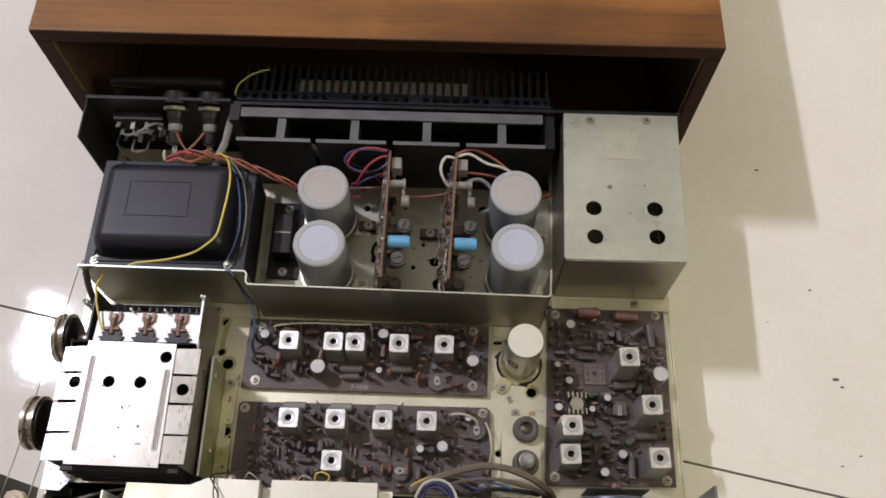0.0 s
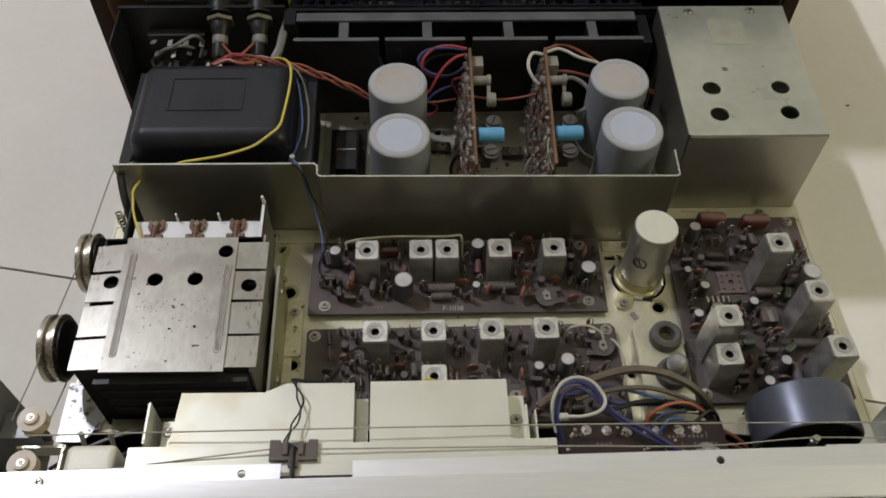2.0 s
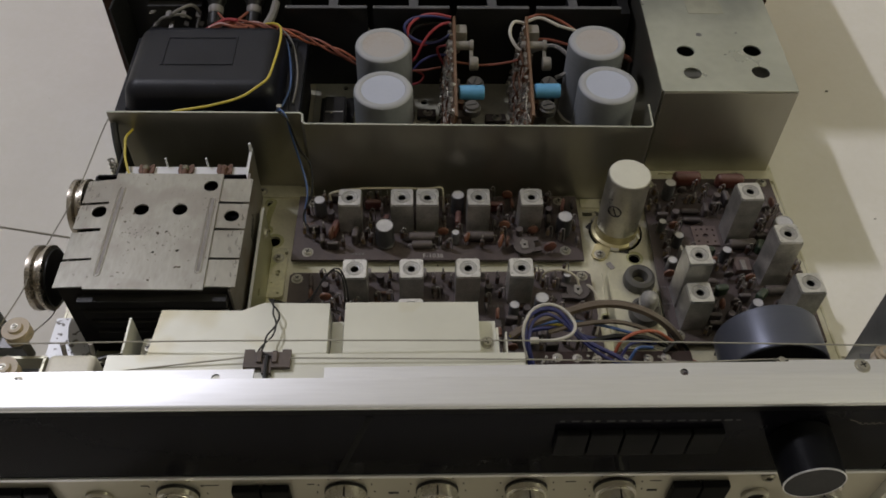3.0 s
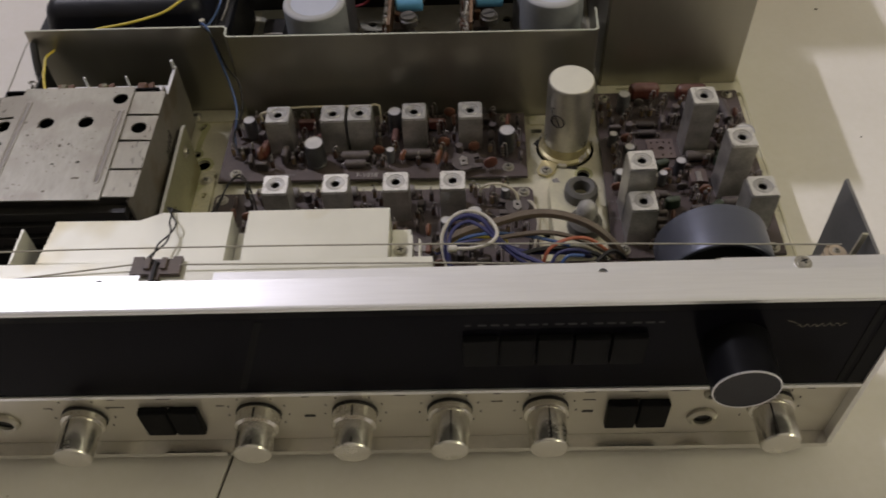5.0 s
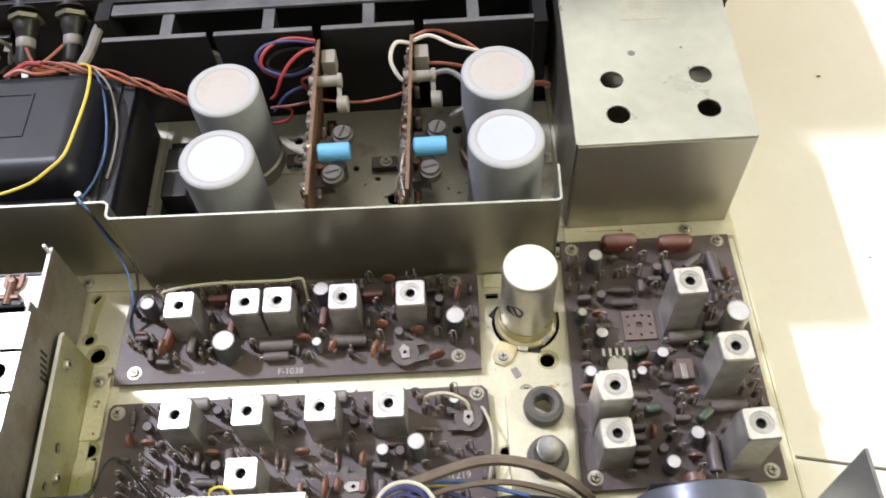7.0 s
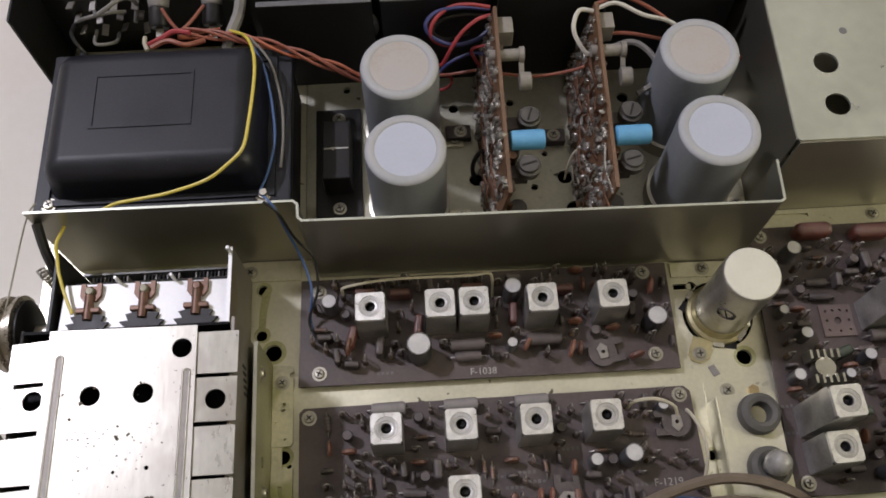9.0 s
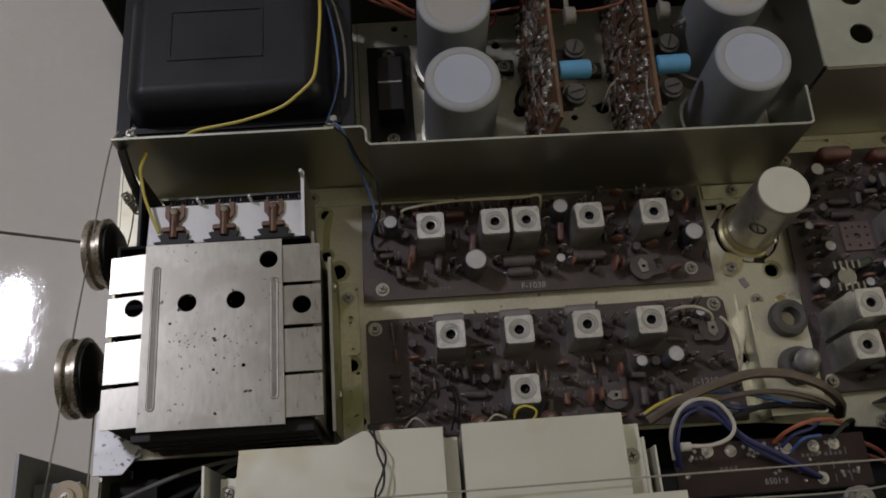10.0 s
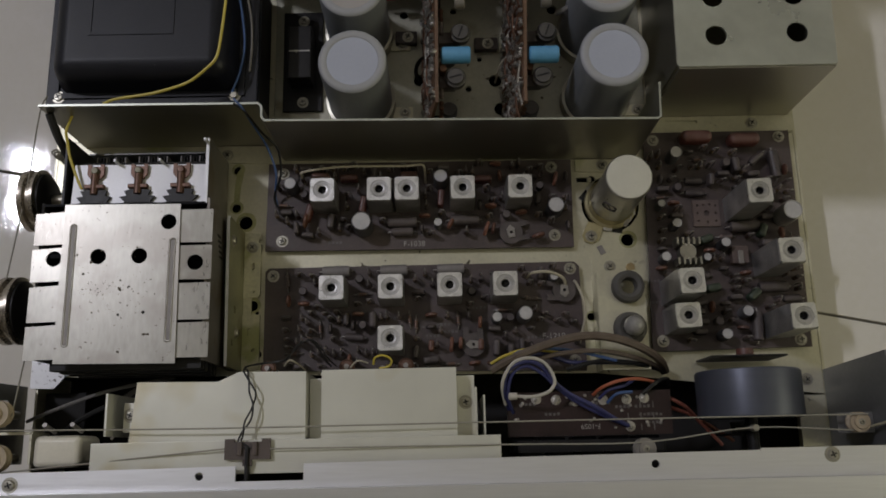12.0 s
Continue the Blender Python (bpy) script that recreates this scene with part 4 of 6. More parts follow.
amp_card(-41.5, -40, 11), amp_card(4.4, 8.4, 12)
for x0, x1, y in ((-63, -52, 281), (-16, -4, 276)):
    t = thing("tag_bracket", x0, y, 51, "small dusty bracket with a screw on the power plate", "bracket", "small brackets")
    part("plate", box(bmesh.new(), x0 - 2, x1, y - 4, y + 4, 51.2, 56, 0.8), DARKPART, t)
    screws(t, [((x0 + x1) / 2, y)], 56)

# ---- tuner unit ----
TU = thing("tuner_unit", -198, 135, 50, "tinplate screened FM tuner with slit cover and gang capacitor", "tuner")
th = [circle(-175, 153, 3.9), circle(-188.5, 136, 3.9), circle(-208.5, 136, 3.9), circle(-197, 107, 0.7, 6), circle(-185, 108, 0.9, 6)]
part("cover", sheet(bmesh.new(), [(-226.5, 84), (-168.5, 83.2), (-169.5, 162), (-226.5, 162.6)], th, 114.6, 115.4), TUNER, TU, "speckled tin cover with round holes")
for side, xs in ((-1, (-241.5, -223)), (1, (-170.9, -153.6))):
    for k, (y0, y1) in enumerate(((86, 103), (104.2, 122.4), (124, 141.2), (142.6, 159.5))):
        x0, x1 = xs
        hole = [circle(-230.5, 135.5, 3.9)] if (side, k) == (-1, 2) else [circle(-161.5, 132.5, 3.9)] if (side, k) == (1, 2) else []
        near, far = (0.9, 0.0) if side < 0 else (0.0, 0.9)
        o = [(x0, y0), (x1, y0 - near * 0.6), (x1, y1 + near * 0.2), (x0, y1 - far * 0.3)] if side > 0 else [(x0, y0), (x1, y0 + 0.3), (x1, y1), (x0, y1 - 0.9)]
        bm = sheet(bmesh.new(), o, hole, 0, 0.8)
        lean = (1.5, 3.2, 2.2, 4)[k] if side < 0 else (2, 1.2, 2.6, 1.6)[k]
        hinge = x1 if side < 0 else x0
        turn(bm, Matrix.Translation((hinge, 0, 113.7)) @ pose(0, 0, 0, 0, -lean if side < 0 else lean, 0) @ Matrix.Translation((-hinge, 0, 0)))
        part("cover_tab", bm, TUNER, TU)
for x, y0, y1 in ((-221.5, 93.5, 151), (-172.6, 95, 143)):
    bm = bmesh.new()
    rings = []
    for w, z in ((1.9, 115.38), (1.5, 115.72), (1.1, 115.72), (0.75, 115.44)):
        rings.append([bm.verts.new((x + w * math.cos(a), (y0 if a > math.pi else y1) + w * math.sin(a), z)) for a in [math.pi * (k + 0.5) / 8 for k in range(16)]])
    for a, b in zip(rings, rings[1:]):
        for k in range(16):
            bm.faces.new((a[k], a[(k + 1) % 16], b[(k + 1) % 16], b[k]))
    part("groove_lip", bm, TUNER, TU)
    ring = [(x + 0.85 * math.cos(a), (y0 if a > math.pi else y1) + 0.85 * math.sin(a)) for a in [math.pi * (k + 0.5) / 8 for k in range(16)]]
    part("pressed_groove", sheet(bmesh.new(), ring, [], 115.3, 115.46), GROOVE, TU, "pressed groove, its shade laid in as a dark strip")
rng = random.Random(31)
specks = bmesh.new()
for k in range(90):
    if k < 62:
        x, y, r = rng.gauss(-197, 12), rng.gauss(119, 4.2), 0.12 + 0.5 * rng.random() ** 3
    else:
        x, y, r = rng.uniform(-220, -177), rng.uniform(88, 158), 0.15 + 0.95 * rng.random() ** 2.4
    if -221 < x < -176:
        ring = [(x + r * rng.uniform(0.6, 1.3) * math.cos(q * 1.05), y + r * rng.uniform(0.5, 1.2) * math.sin(q * 1.05)) for q in range(6)]
        specks.faces.new([specks.verts.new((u, v, 115.43 + 0.0004 * k)) for u, v in ring])
part("rust_specks", specks, DEBRIS, TU, "dark rust specks on the cover")
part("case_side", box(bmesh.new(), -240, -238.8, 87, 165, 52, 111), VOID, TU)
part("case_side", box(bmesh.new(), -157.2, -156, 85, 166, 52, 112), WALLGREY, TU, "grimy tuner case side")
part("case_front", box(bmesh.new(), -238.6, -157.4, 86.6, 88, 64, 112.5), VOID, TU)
# Black backing and filler added to give the cover holes their dark shade.
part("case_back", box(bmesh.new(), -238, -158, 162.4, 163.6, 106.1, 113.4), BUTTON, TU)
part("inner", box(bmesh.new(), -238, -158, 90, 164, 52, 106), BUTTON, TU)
for k in range(4):
    part("stack_plate", box(bmesh.new(), -231 + k * 1.5, -158, 81.2 - k * 0.4, 86.4, 103 - k * 8, 108.5 - k * 8, 0.5), BAKE, TU)
SIDEWAYS = Matrix(((0, 0, 1, 0), (1, 0, 0, 0), (0, 1, 0, 0), (0, 0, 0, 1)))
bm = sheet(bmesh.new(), [(84.5, 50.5), (163.5, 50.5), (163.5, 86), (161, 87.2), (84.5, 83.5)], [circle(152, 78, 2.6), circle(116, 70, 2.4), circle(98, 74, 2)], -153, -151.8)
part("mounting_wall", turn(bm, SIDEWAYS), BRACKET, TU, "olive-stained steel bracket wall")
part("worn_edge", turn(sheet(bmesh.new(), [(84.5, 83.6), (161, 87.3), (163.6, 86), (163.6, 86.8), (161.2, 88), (84.5, 84.3)], [], -153.1, -151.7), SIDEWAYS), WHITEFRAME, TU)
part("mounting_foot", box(bmesh.new(), -151.6, -147, 84.5, 163, 50.4, 51.4), OLIVE, TU)
for y, z in ((152, 78), (104, 66)):
    piece("screw", SCREW, TU, -151.8, y, z, ry=90)
for k in range(5):
    part("vent", box(bmesh.new(), -156, -155.8, 140 + k * 2.6, 141.2 + k * 2.6, 84 + k * 1.2, 90 + k * 1.2), VOID, TU)
part("gang_top", turn(box(bmesh.new(), -35, 35, -13, 10.2, -1, 0, 0.3), pose(-198.5, 181, 93, -4, 0, -0.6)), WHITEFRAME, TU, "white-plated gang capacitor frame")
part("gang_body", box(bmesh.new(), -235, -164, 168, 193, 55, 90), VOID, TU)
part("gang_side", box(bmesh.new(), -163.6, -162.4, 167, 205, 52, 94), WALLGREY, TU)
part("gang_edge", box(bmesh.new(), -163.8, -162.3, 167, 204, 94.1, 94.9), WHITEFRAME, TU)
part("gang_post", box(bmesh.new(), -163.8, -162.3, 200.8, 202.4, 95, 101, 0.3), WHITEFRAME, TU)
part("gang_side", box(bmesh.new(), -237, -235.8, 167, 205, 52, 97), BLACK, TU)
for x in (-221.3, -198.6, -176.4):
    rgt = random.Random(int(-x))
    rim = [(-8.4, 165), (8.4, 165), (9.3, 168.4), (6.4, 168.8), (8.8, 171.2), (5.6, 171.6), (6.6, 173.8), (2.2, 174.2), (1.4, 172.6), (-1.6, 172.6), (-2.4, 174.4), (-6.8, 173.6), (-5.4, 171.4), (-9, 171), (-6.2, 168.6), (-9.4, 168)]
    tr = part("trimmer", sheet(bmesh.new(), [(x + u * rgt.uniform(0.98, 1.08), 165 + (v - 165) * 1.25) for u, v in rim], [], 92.1, 95.4), BAKE, TU, "black trimmer base")
    part("trimmer_wing", box(bmesh.new(), x - 6.8, x + 6.8, 166, 169, 95.5, 97.4, 0.7), BAKE, tr)
    part("trimmer_yoke", box(bmesh.new(), x - 5.2, x + 5.2, 177, 179.4, 93.0, 96.5, 0.6), TRIMCOPPER, tr)
    part("trimmer_plate", sheet(bmesh.new(), [(x - 2.6, 182.8), (x + 2.6, 182.8), (x + 4.3, 185), (x + 4.3, 190.6), (x + 2.4, 190.6), (x + 2.4, 189.4), (x - 2.4, 189.4), (x - 2.4, 190.6), (x - 4.3, 190.6), (x - 4.3, 185)], [], 93, 94.8), TRIMCOPPER, tr)
    part("trimmer_screw", cyl(bmesh.new(), (x, 174, 95.3), (x, 185, 95.1), 2.0, seg=10), TRIMCOPPER, tr)
    part("trimmer_head", lathe(bmesh.new(), [(0, 0), (2.1, 0), (2.1, 1.2), (1.5, 1.9), (0, 2)], 12, Matrix.Translation((x, 186.8, 94.9))), BRASSDULL if x < -190 else TRIMCOPPER, tr)
for x in (-210.4, -187):
    part("divider", box(bmesh.new(), x - 0.45, x + 0.45, 191, 192.2, 84, 98.5), WHITEFRAME, TU)
part("gang_back", box(bmesh.new(), -234, -164, 203.4, 204.4, 60, 74), GUSSET, TU)
for x0 in (-229, -206, -183):
    for k in range(10):
        part("gang_vane", box(bmesh.new(), x0 + k * 1.7, x0 + k * 1.7 + 0.6, 194.5, 201.5, 62, 76), GREYPART if k % 3 == 0 else VOID, TU)


def drum(x, y, z, r):
    t = thing("dial_drum", x, y, z - r, "grooved metal dial cord drum on the tuner shaft", "pulley", "dial cord drums")
    m = Matrix.Translation((x, y, z)) @ pose(0, 0, 0, 0, -90, 0)
    part("wheel", lathe(bmesh.new(), [(0, -5), (r - 2, -5), (r, -4.4), (r, -2.8), (r - 2.2, -1.8), (r - 2.2, 0.2), (r - 0.2, 1), (r, 2.2), (r, 3.6), (r - 1.6, 4.2), (r - 4, 3.4), (6, 3), (0, 3)], 40, m), BRONZE, t)
    part("hub", lathe(bmesh.new(), [(0, 3), (5, 3), (5, 6.4), (3, 6.8), (3, 8.4), (0, 8.4)], 16, m), CHROME, t)
    part("inner_face", lathe(bmesh.new(), [(0, -9), (r * 0.62, -9), (r - 2.2, -6.2), (r - 2.2, -5.05), (0, -5.05)], 36, m), BAKE, t, "dark inner face")
    part("shaft", cyl(bmesh.new(), (x + 8, y, z), (x + 24, y, z), 3.2, seg=12), CHROME, t)


drum(-262.5, 115.2, 84.5, 17.6), drum(-262, 178.5, 71, 17)


# ---- component meshes, base at z = 0 ----
def can_meshes(h):
    a = 6.75
    body, top, ring, core = bmesh.new(), bmesh.new(), bmesh.new(), bmesh.new()
    box(body, -a, a, -a, a, 0, h - 1.4)
    bmesh.ops.delete(body, geom=[f for f in body.faces if f.normal.z > 0.9], context="FACES_ONLY")
    sheet(top, [(-a, -a + 1), (-a + 1, -a), (a - 1, -a), (a, -a + 1), (a, a - 1), (a - 1, a), (-a + 1, a), (-a, a - 1)], [circle(0, 0, 5.0, 24)], h - 1.4, h)
    vs = [v for v in top.verts if v.co.z > h - 0.1 and max(abs(v.co.x), abs(v.co.y)) > 5]
    for v in vs:
        v.co.x *= 0.955
        v.co.y *= 0.955
    lathe(ring, [(5.0, h - 0.05), (4.85, h - 0.3), (4.2, h - 0.34), (4.0, h - 0.12), (3.3, h - 0.12), (3.1, h - 0.4), (2.3, h - 0.5), (2.1, h - 1.2)], 24)
    lathe(core, [(2.1, h - 1.2), (2.1, h - 5), (0, h - 5)], 16)
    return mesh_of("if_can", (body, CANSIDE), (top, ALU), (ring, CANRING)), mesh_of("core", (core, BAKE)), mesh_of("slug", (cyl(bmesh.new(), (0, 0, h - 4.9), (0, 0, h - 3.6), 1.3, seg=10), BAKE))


CAN_LOW, CAN_HIGH, CAN_MID = can_meshes(24), can_meshes(38.5), can_meshes(26)


def if_can(t, x, y, z, kind=None, rz=0):
    c, core, slug = kind or CAN_LOW
    o = piece("if_can", c, t, x, y, z, rz, label="square aluminium IF transformer can")
    k = piece("core", core, o, x, y, z, label="dark ferrite tuning core")
    piece("slug", slug, o, x + 0.5, y + 0.6, z)
    return o


def lytic_mesh(r, h, sleeve=None):
    body, lid = bmesh.new(), bmesh.new()
    lathe(body, [(0, 0.6), (r * 0.85, 0.6), (r, 1.3), (r, 2.2), (r * 0.93, 2.6), (r, 3.0), (r, h - 0.7), (r * 0.94, h - 0.1), (r * 0.86, h)], 20)
    lathe(lid, [(r * 0.86, h), (r * 0.82, h - 0.35), (0, h - 0.25)], 20)
    return mesh_of("electrolytic", (body, sleeve or SLEEVE), (lid, LID))


LYT = {(r, h): lytic_mesh(r, h) for r, h in ((3.6, 14), (4.0, 16), (5.6, 17), (4.7, 16), (2.4, 10), (2.9, 11), (3.2, 11))}
PALE = {(r, h): lytic_mesh(r, h, CANSIDE) for r, h in ((4.7, 16), (5.6, 17))}


def resistor_mesh(l, r, m, band, up=False):
    body, lead, b = bmesh.new(), bmesh.new(), bmesh.new()
    prof = [(0, -l), (r * 0.7, -l), (r * 1.15, -l * 0.8), (r, -l * 0.55), (r, l * 0.55), (r * 1.15, l * 0.8), (r * 0.7, l), (0, l)]
    tm = Matrix.Translation((0, 0, l + 1.2)) if up else Matrix.Translation((0, 0, r + 0.7)) @ pose(0, 0, 0, 0, 90, 0)
    lathe(body, prof, 9, tm)
    for q in (-0.45, 0.0, 0.4):
        lathe(b, [(r * 1.03, q * l - 0.35), (r * 1.05, q * l), (r * 1.03, q * l + 0.35)], 9, tm)
    if up:
        tube(lead, [(0, 0, 2 * l + 1), (0.6, 0, 2 * l + 3), (2.2, 0, 2 * l + 2.4), (2.8, 0, l), (2.8, 0, 0)], 0.35, 5, 3)
    else:
        tube(lead, [(-l - 2.2, 0, 0), (-l - 1.9, 0, r), (-l, 0, r + 0.7)], 0.35, 5, 2)
        tube(lead, [(l + 2.2, 0, 0), (l + 1.9, 0, r), (l, 0, r + 0.7)], 0.35, 5, 2)
    return mesh_of("resistor", (body, m), (b, band), (lead, LEAD))


def disc_mesh(r, m):
    body, lead = bmesh.new(), bmesh.new()
    lathe(body, [(0, -1.1), (r * 0.75, -1.0), (r * 0.97, -0.5), (r * 0.97, 0.5), (r * 0.75, 1.0), (0, 1.1)], 16, Matrix.Translation((0, 0, r + 1.8)) @ pose(0, 0, 0, 90, 0, 0))
    for s in (-1, 1):
        cyl(lead, (s * r * 0.5, 0, 0), (s * r * 0.4, 0, 2.6), 0.35, seg=5)
    return mesh_of("disc_capacitor", (body, m), (lead, LEAD))


def film_mesh(l, w, h, m):
    return mesh_of("film_capacitor", (box(bmesh.new(), -l / 2, l / 2, -w / 2, w / 2, 0.5, h, min(w, h) * 0.38, 3), m))


def axial_mesh(l, r, m):
    b, e = bmesh.new(), bmesh.new()
    tm = Matrix.Translation((0, 0, r + 0.5)) @ pose(0, 0, 0, 0, 90, 0)
    lathe(b, [(0, -l / 2), (r * 0.8, -l / 2), (r, -l / 2 + 0.8), (r, l / 2 - 0.8), (r * 0.8, l / 2), (0, l / 2)], 14, tm)
    for s in (-1, 1):
        tube(e, [(s * l / 2, 0, r + 0.5), (s * (l / 2 + 1.8), 0, r + 0.3), (s * (l / 2 + 2.2), 0, 0)], 0.35, 5, 2)
    return mesh_of("tubular_capacitor", (b, m), (e, LEAD))


def transistor_mesh():
    b, l = bmesh.new(), bmesh.new()
    lathe(b, [(0, 3), (2.3, 3), (2.4, 7.2), (2, 7.8), (0, 7.8)], 14)
    for k in (-1.2, 0, 1.2):
        cyl(l, (k, 0, 0), (k * 0.8, 0, 3), 0.3, seg=5)
    return mesh_of("transistor", (b, DARKPART), (l, LEAD))


def trimmer_mesh():
    """A phenolic trimmer pot lying flat, with its wiper."""
    p, w, s = bmesh.new(), bmesh.new(), bmesh.new()
    sheet(p, circle(0, 0, 6.5, 20), [circle(0, 0, 1.2, 8)], 2.4, 4.2)
    box(p, 3, 9.5, -5.5, -2.5, 2.4, 4), box(p, 3, 9.5, 2.5, 5.5, 2.4, 4)
    sheet(w, [(-1.8, -3), (1.8, -3), (2.4, 2), (0, 4.4), (-2.4, 2)], [circle(0, 0, 0.9, 8)], 4.3, 5.1)
    for x, y in ((-4, -4), (-4, 4), (6, 0)):
        cyl(s, (x, y, 0), (x, y, 2.4), 0.6, seg=6)
    return mesh_of("trimmer_pot", (p, DARKPART), (w, LEAD), (s, LEAD))


RESM = [resistor_mesh(3.6, 1.15, RES, DARKPART), resistor_mesh(3.0, 1.0, RES, COPPER), resistor_mesh(4.6, 1.6, DARKPART, RES), resistor_mesh(3.2, 1.1, RES, BRASS, True), resistor_mesh(3.6, 1.2, DARKPART, COPPER, True), resistor_mesh(4.2, 1.0, RES, LEAD, True)]
DISCM = [disc_mesh(4.4, DISC), disc_mesh(3.4, DISC), disc_mesh(3.0, DARKPART), disc_mesh(4.0, REDCAP)]
FILMM = [film_mesh(9, 4, 9, DARKPART), film_mesh(7, 3, 7, DARKPART), film_mesh(10, 3.6, 8, REDCAP), film_mesh(6, 3, 6, DISC)]
GREENM = film_mesh(8, 4.5, 8, GREENFILM)
AXIALM = [axial_mesh(12, 2.4, DARKPART), axial_mesh(10, 2.0, DARKPART), axial_mesh(16, 3.1, DARKPART)]
TRANM, TRIMM = transistor_mesh(), trimmer_mesh()


def scatter(t, x0, x1, y0, y1, z, count, taken, seed, keep=1.5, bias=0.5):
    """Small parts in the free places of a board, set square to it as a layout would."""
    rg = random.Random(seed)
    kinds = [("resistor", RESM[0], 6.2, 1.6), ("resistor", RESM[1], 5.6, 1.4), ("resistor", RESM[4], 2.6, 1.5), ("resistor", RESM[3], 2.8, 1.6), ("resistor", RESM[4], 2.8, 1.8),
             ("resistor", RESM[3], 2.4, 1.4), ("resistor", RESM[4], 2.4, 1.4), ("resistor", RESM[5], 2.6, 1.3), ("resistor", RESM[5], 2.6, 1.3), ("resistor", RESM[3], 2.5, 1.4), ("disc_capacitor", DISCM[1], 3.5, 1.5), ("disc_capacitor", DISCM[2], 3.2, 1.5), ("film_capacitor", FILMM[1], 3.6, 1.8), ("film_capacitor", FILMM[1], 3.6, 1.8),
             ("tubular_capacitor", AXIALM[1], 6.6, 2.2), ("transistor", TRANM, 2.6, 2.6), ("film_capacitor", FILMM[0], 4.6, 2.2)]
    tally = 0
    for _ in range(count * 30):
        if tally >= count:
            break
        name, me, a, b = rg.choice(kinds)
        flip = rg.random() < bias
        hx, hy = (b, a) if flip else (a, b)
        x, y = rg.uniform(x0 + hx, x1 - hx), rg.uniform(y0 + hy, y1 - hy)
        if all(abs(x - p[0]) > hx + p[2] + keep * 0.3 or abs(y - p[1]) > hy + p[3] + keep * 0.3 for p in taken):
            taken.append((x, y, hx, hy))
            piece(name, me, t, x, y, z, rz=(90 if flip else 0) + rg.uniform(-7, 7), rx=rg.uniform(-4, 4))
            tally += 1


def marks(t, z, spots, seed):
    """Bars for print too small to read."""
    rg = random.Random(seed)
    for x, y in spots:
        bm = bmesh.new()
        for k in range(4):
            box(bm, x - 4 + k * 2.1, x - 2.7 + k * 2.1, y - 0.8, y + 0.8 * rg.uniform(0.4, 1), z, z + 0.06)
        part("print", bm, SOFTPRINT, t)


def board(name, outline, z, label, spots, material=None):
    xs, ys = [p[0] for p in outline], [p[1] for p in outline]
    t = thing(name, sum(xs) / len(xs), sum(ys) / len(ys), 50, label, "circuit board", "tuner and amplifier boards")
    part("substrate", sheet(bmesh.new(), outline, [], z - 1.7, z), material or PCB, t)
    for x, y in spots:
        part("standoff", cyl(bmesh.new(), (x, y, 50), (x, y, z - 1.7), 3, seg=10), CHROME, t)
    screws(t, spots, z)
    return t


# board beside the shield
A = board("tuner_board", [(-139.5, 151.5), (34.5, 150.5), (35.5, 202.5), (-138.5, 203)], 54.6, "dusty brown circuit board with five aluminium IF cans in a row", [(-130, 157), (24, 157.5), (-130, 197), (24, 198)])
taken = []
for x in (-104.7, -73.8, -58.7, -28.2, 3.2):
    if_can(A, x, 179.6, 54.6)
    taken.append((x, 179.6, 7.4, 7.4))
for x, y, key in ((-124, 187, (3.6, 14)), (-40, 189, (4.0, 16)), (-84, 163.5, (5.6, 17)), (23.5, 171, (4.7, 16)), (-42, 164, (2.4, 10))):
    piece("electrolytic", LYT[key], A, x, y, 54.6)
    taken.append((x, y, key[0], key[0]))
for x, y, me, rz in ((-116, 167, 0, 78), (-15, 160.5, 0, 70), (-11, 161, 1, 80), (25, 189, 0, 80), (-35, 164, 1, 60), (14, 156, 3, 15)):
    piece("disc_capacitor", DISCM[me], A, x, y, 54.6, rz=rz)
    taken.append((x, y, 2.4, 4.4))
for x, y, l in ((-62, 166, 2), (-27, 166.5, 2), (-62, 160.5, 0)):
    piece("tubular_capacitor", AXIALM[l], A, x, y, 54.6)
    taken.append((x, y, 8, 3))
for x, y, rz in ((-114.5, 172, 75), (-92, 192, 0), (-84, 176, 80), (-40, 179, 85), (-16, 190, 0)):
    piece("film_capacitor", FILMM[2], A, x, y, 54.6, rz=rz)
    taken.append((x, y, 4, 4))
for x, y in ((-108, 193), (-58, 193)):
    piece("film_capacitor", FILMM[2], A, x, y, 54.6)
    taken.append((x, y, 5, 2.2))
piece("trimmer_pot", TRIMM, A, -1, 158.5, 54.6, rz=10)
taken.append((0, 158.5, 10, 6.6))
for x, y in ((-130, 157), (24, 157.5), (-130, 197), (24, 198)):
    taken.append((x, y, 4.5, 4.5))
taken += [(-55, 154.5, 16, 2), (-100, 155.5, 9, 1.5)]
scatter(A, -136, 33, 157, 201, 54.6, 88, taken, 21)
part("jumper", tube(bmesh.new(), [(-118, 191, 54.6), (-118, 192, 64), (-116, 193.5, 68), (-95, 195.5, 69.5), (-60, 195.5, 69), (-51, 196, 69.5), (-49, 194.5, 67), (-48.5, 190, 54.6)], 0.7, 6, 5), W["cream"], A, "bare cream jumper wire")
lettering("F-1038", 4.4, DIMPRINT, A, -55.5, 154, 54.65)
marks(A, 54.6, [(-100, 155.8), (-52, 160)], 3)

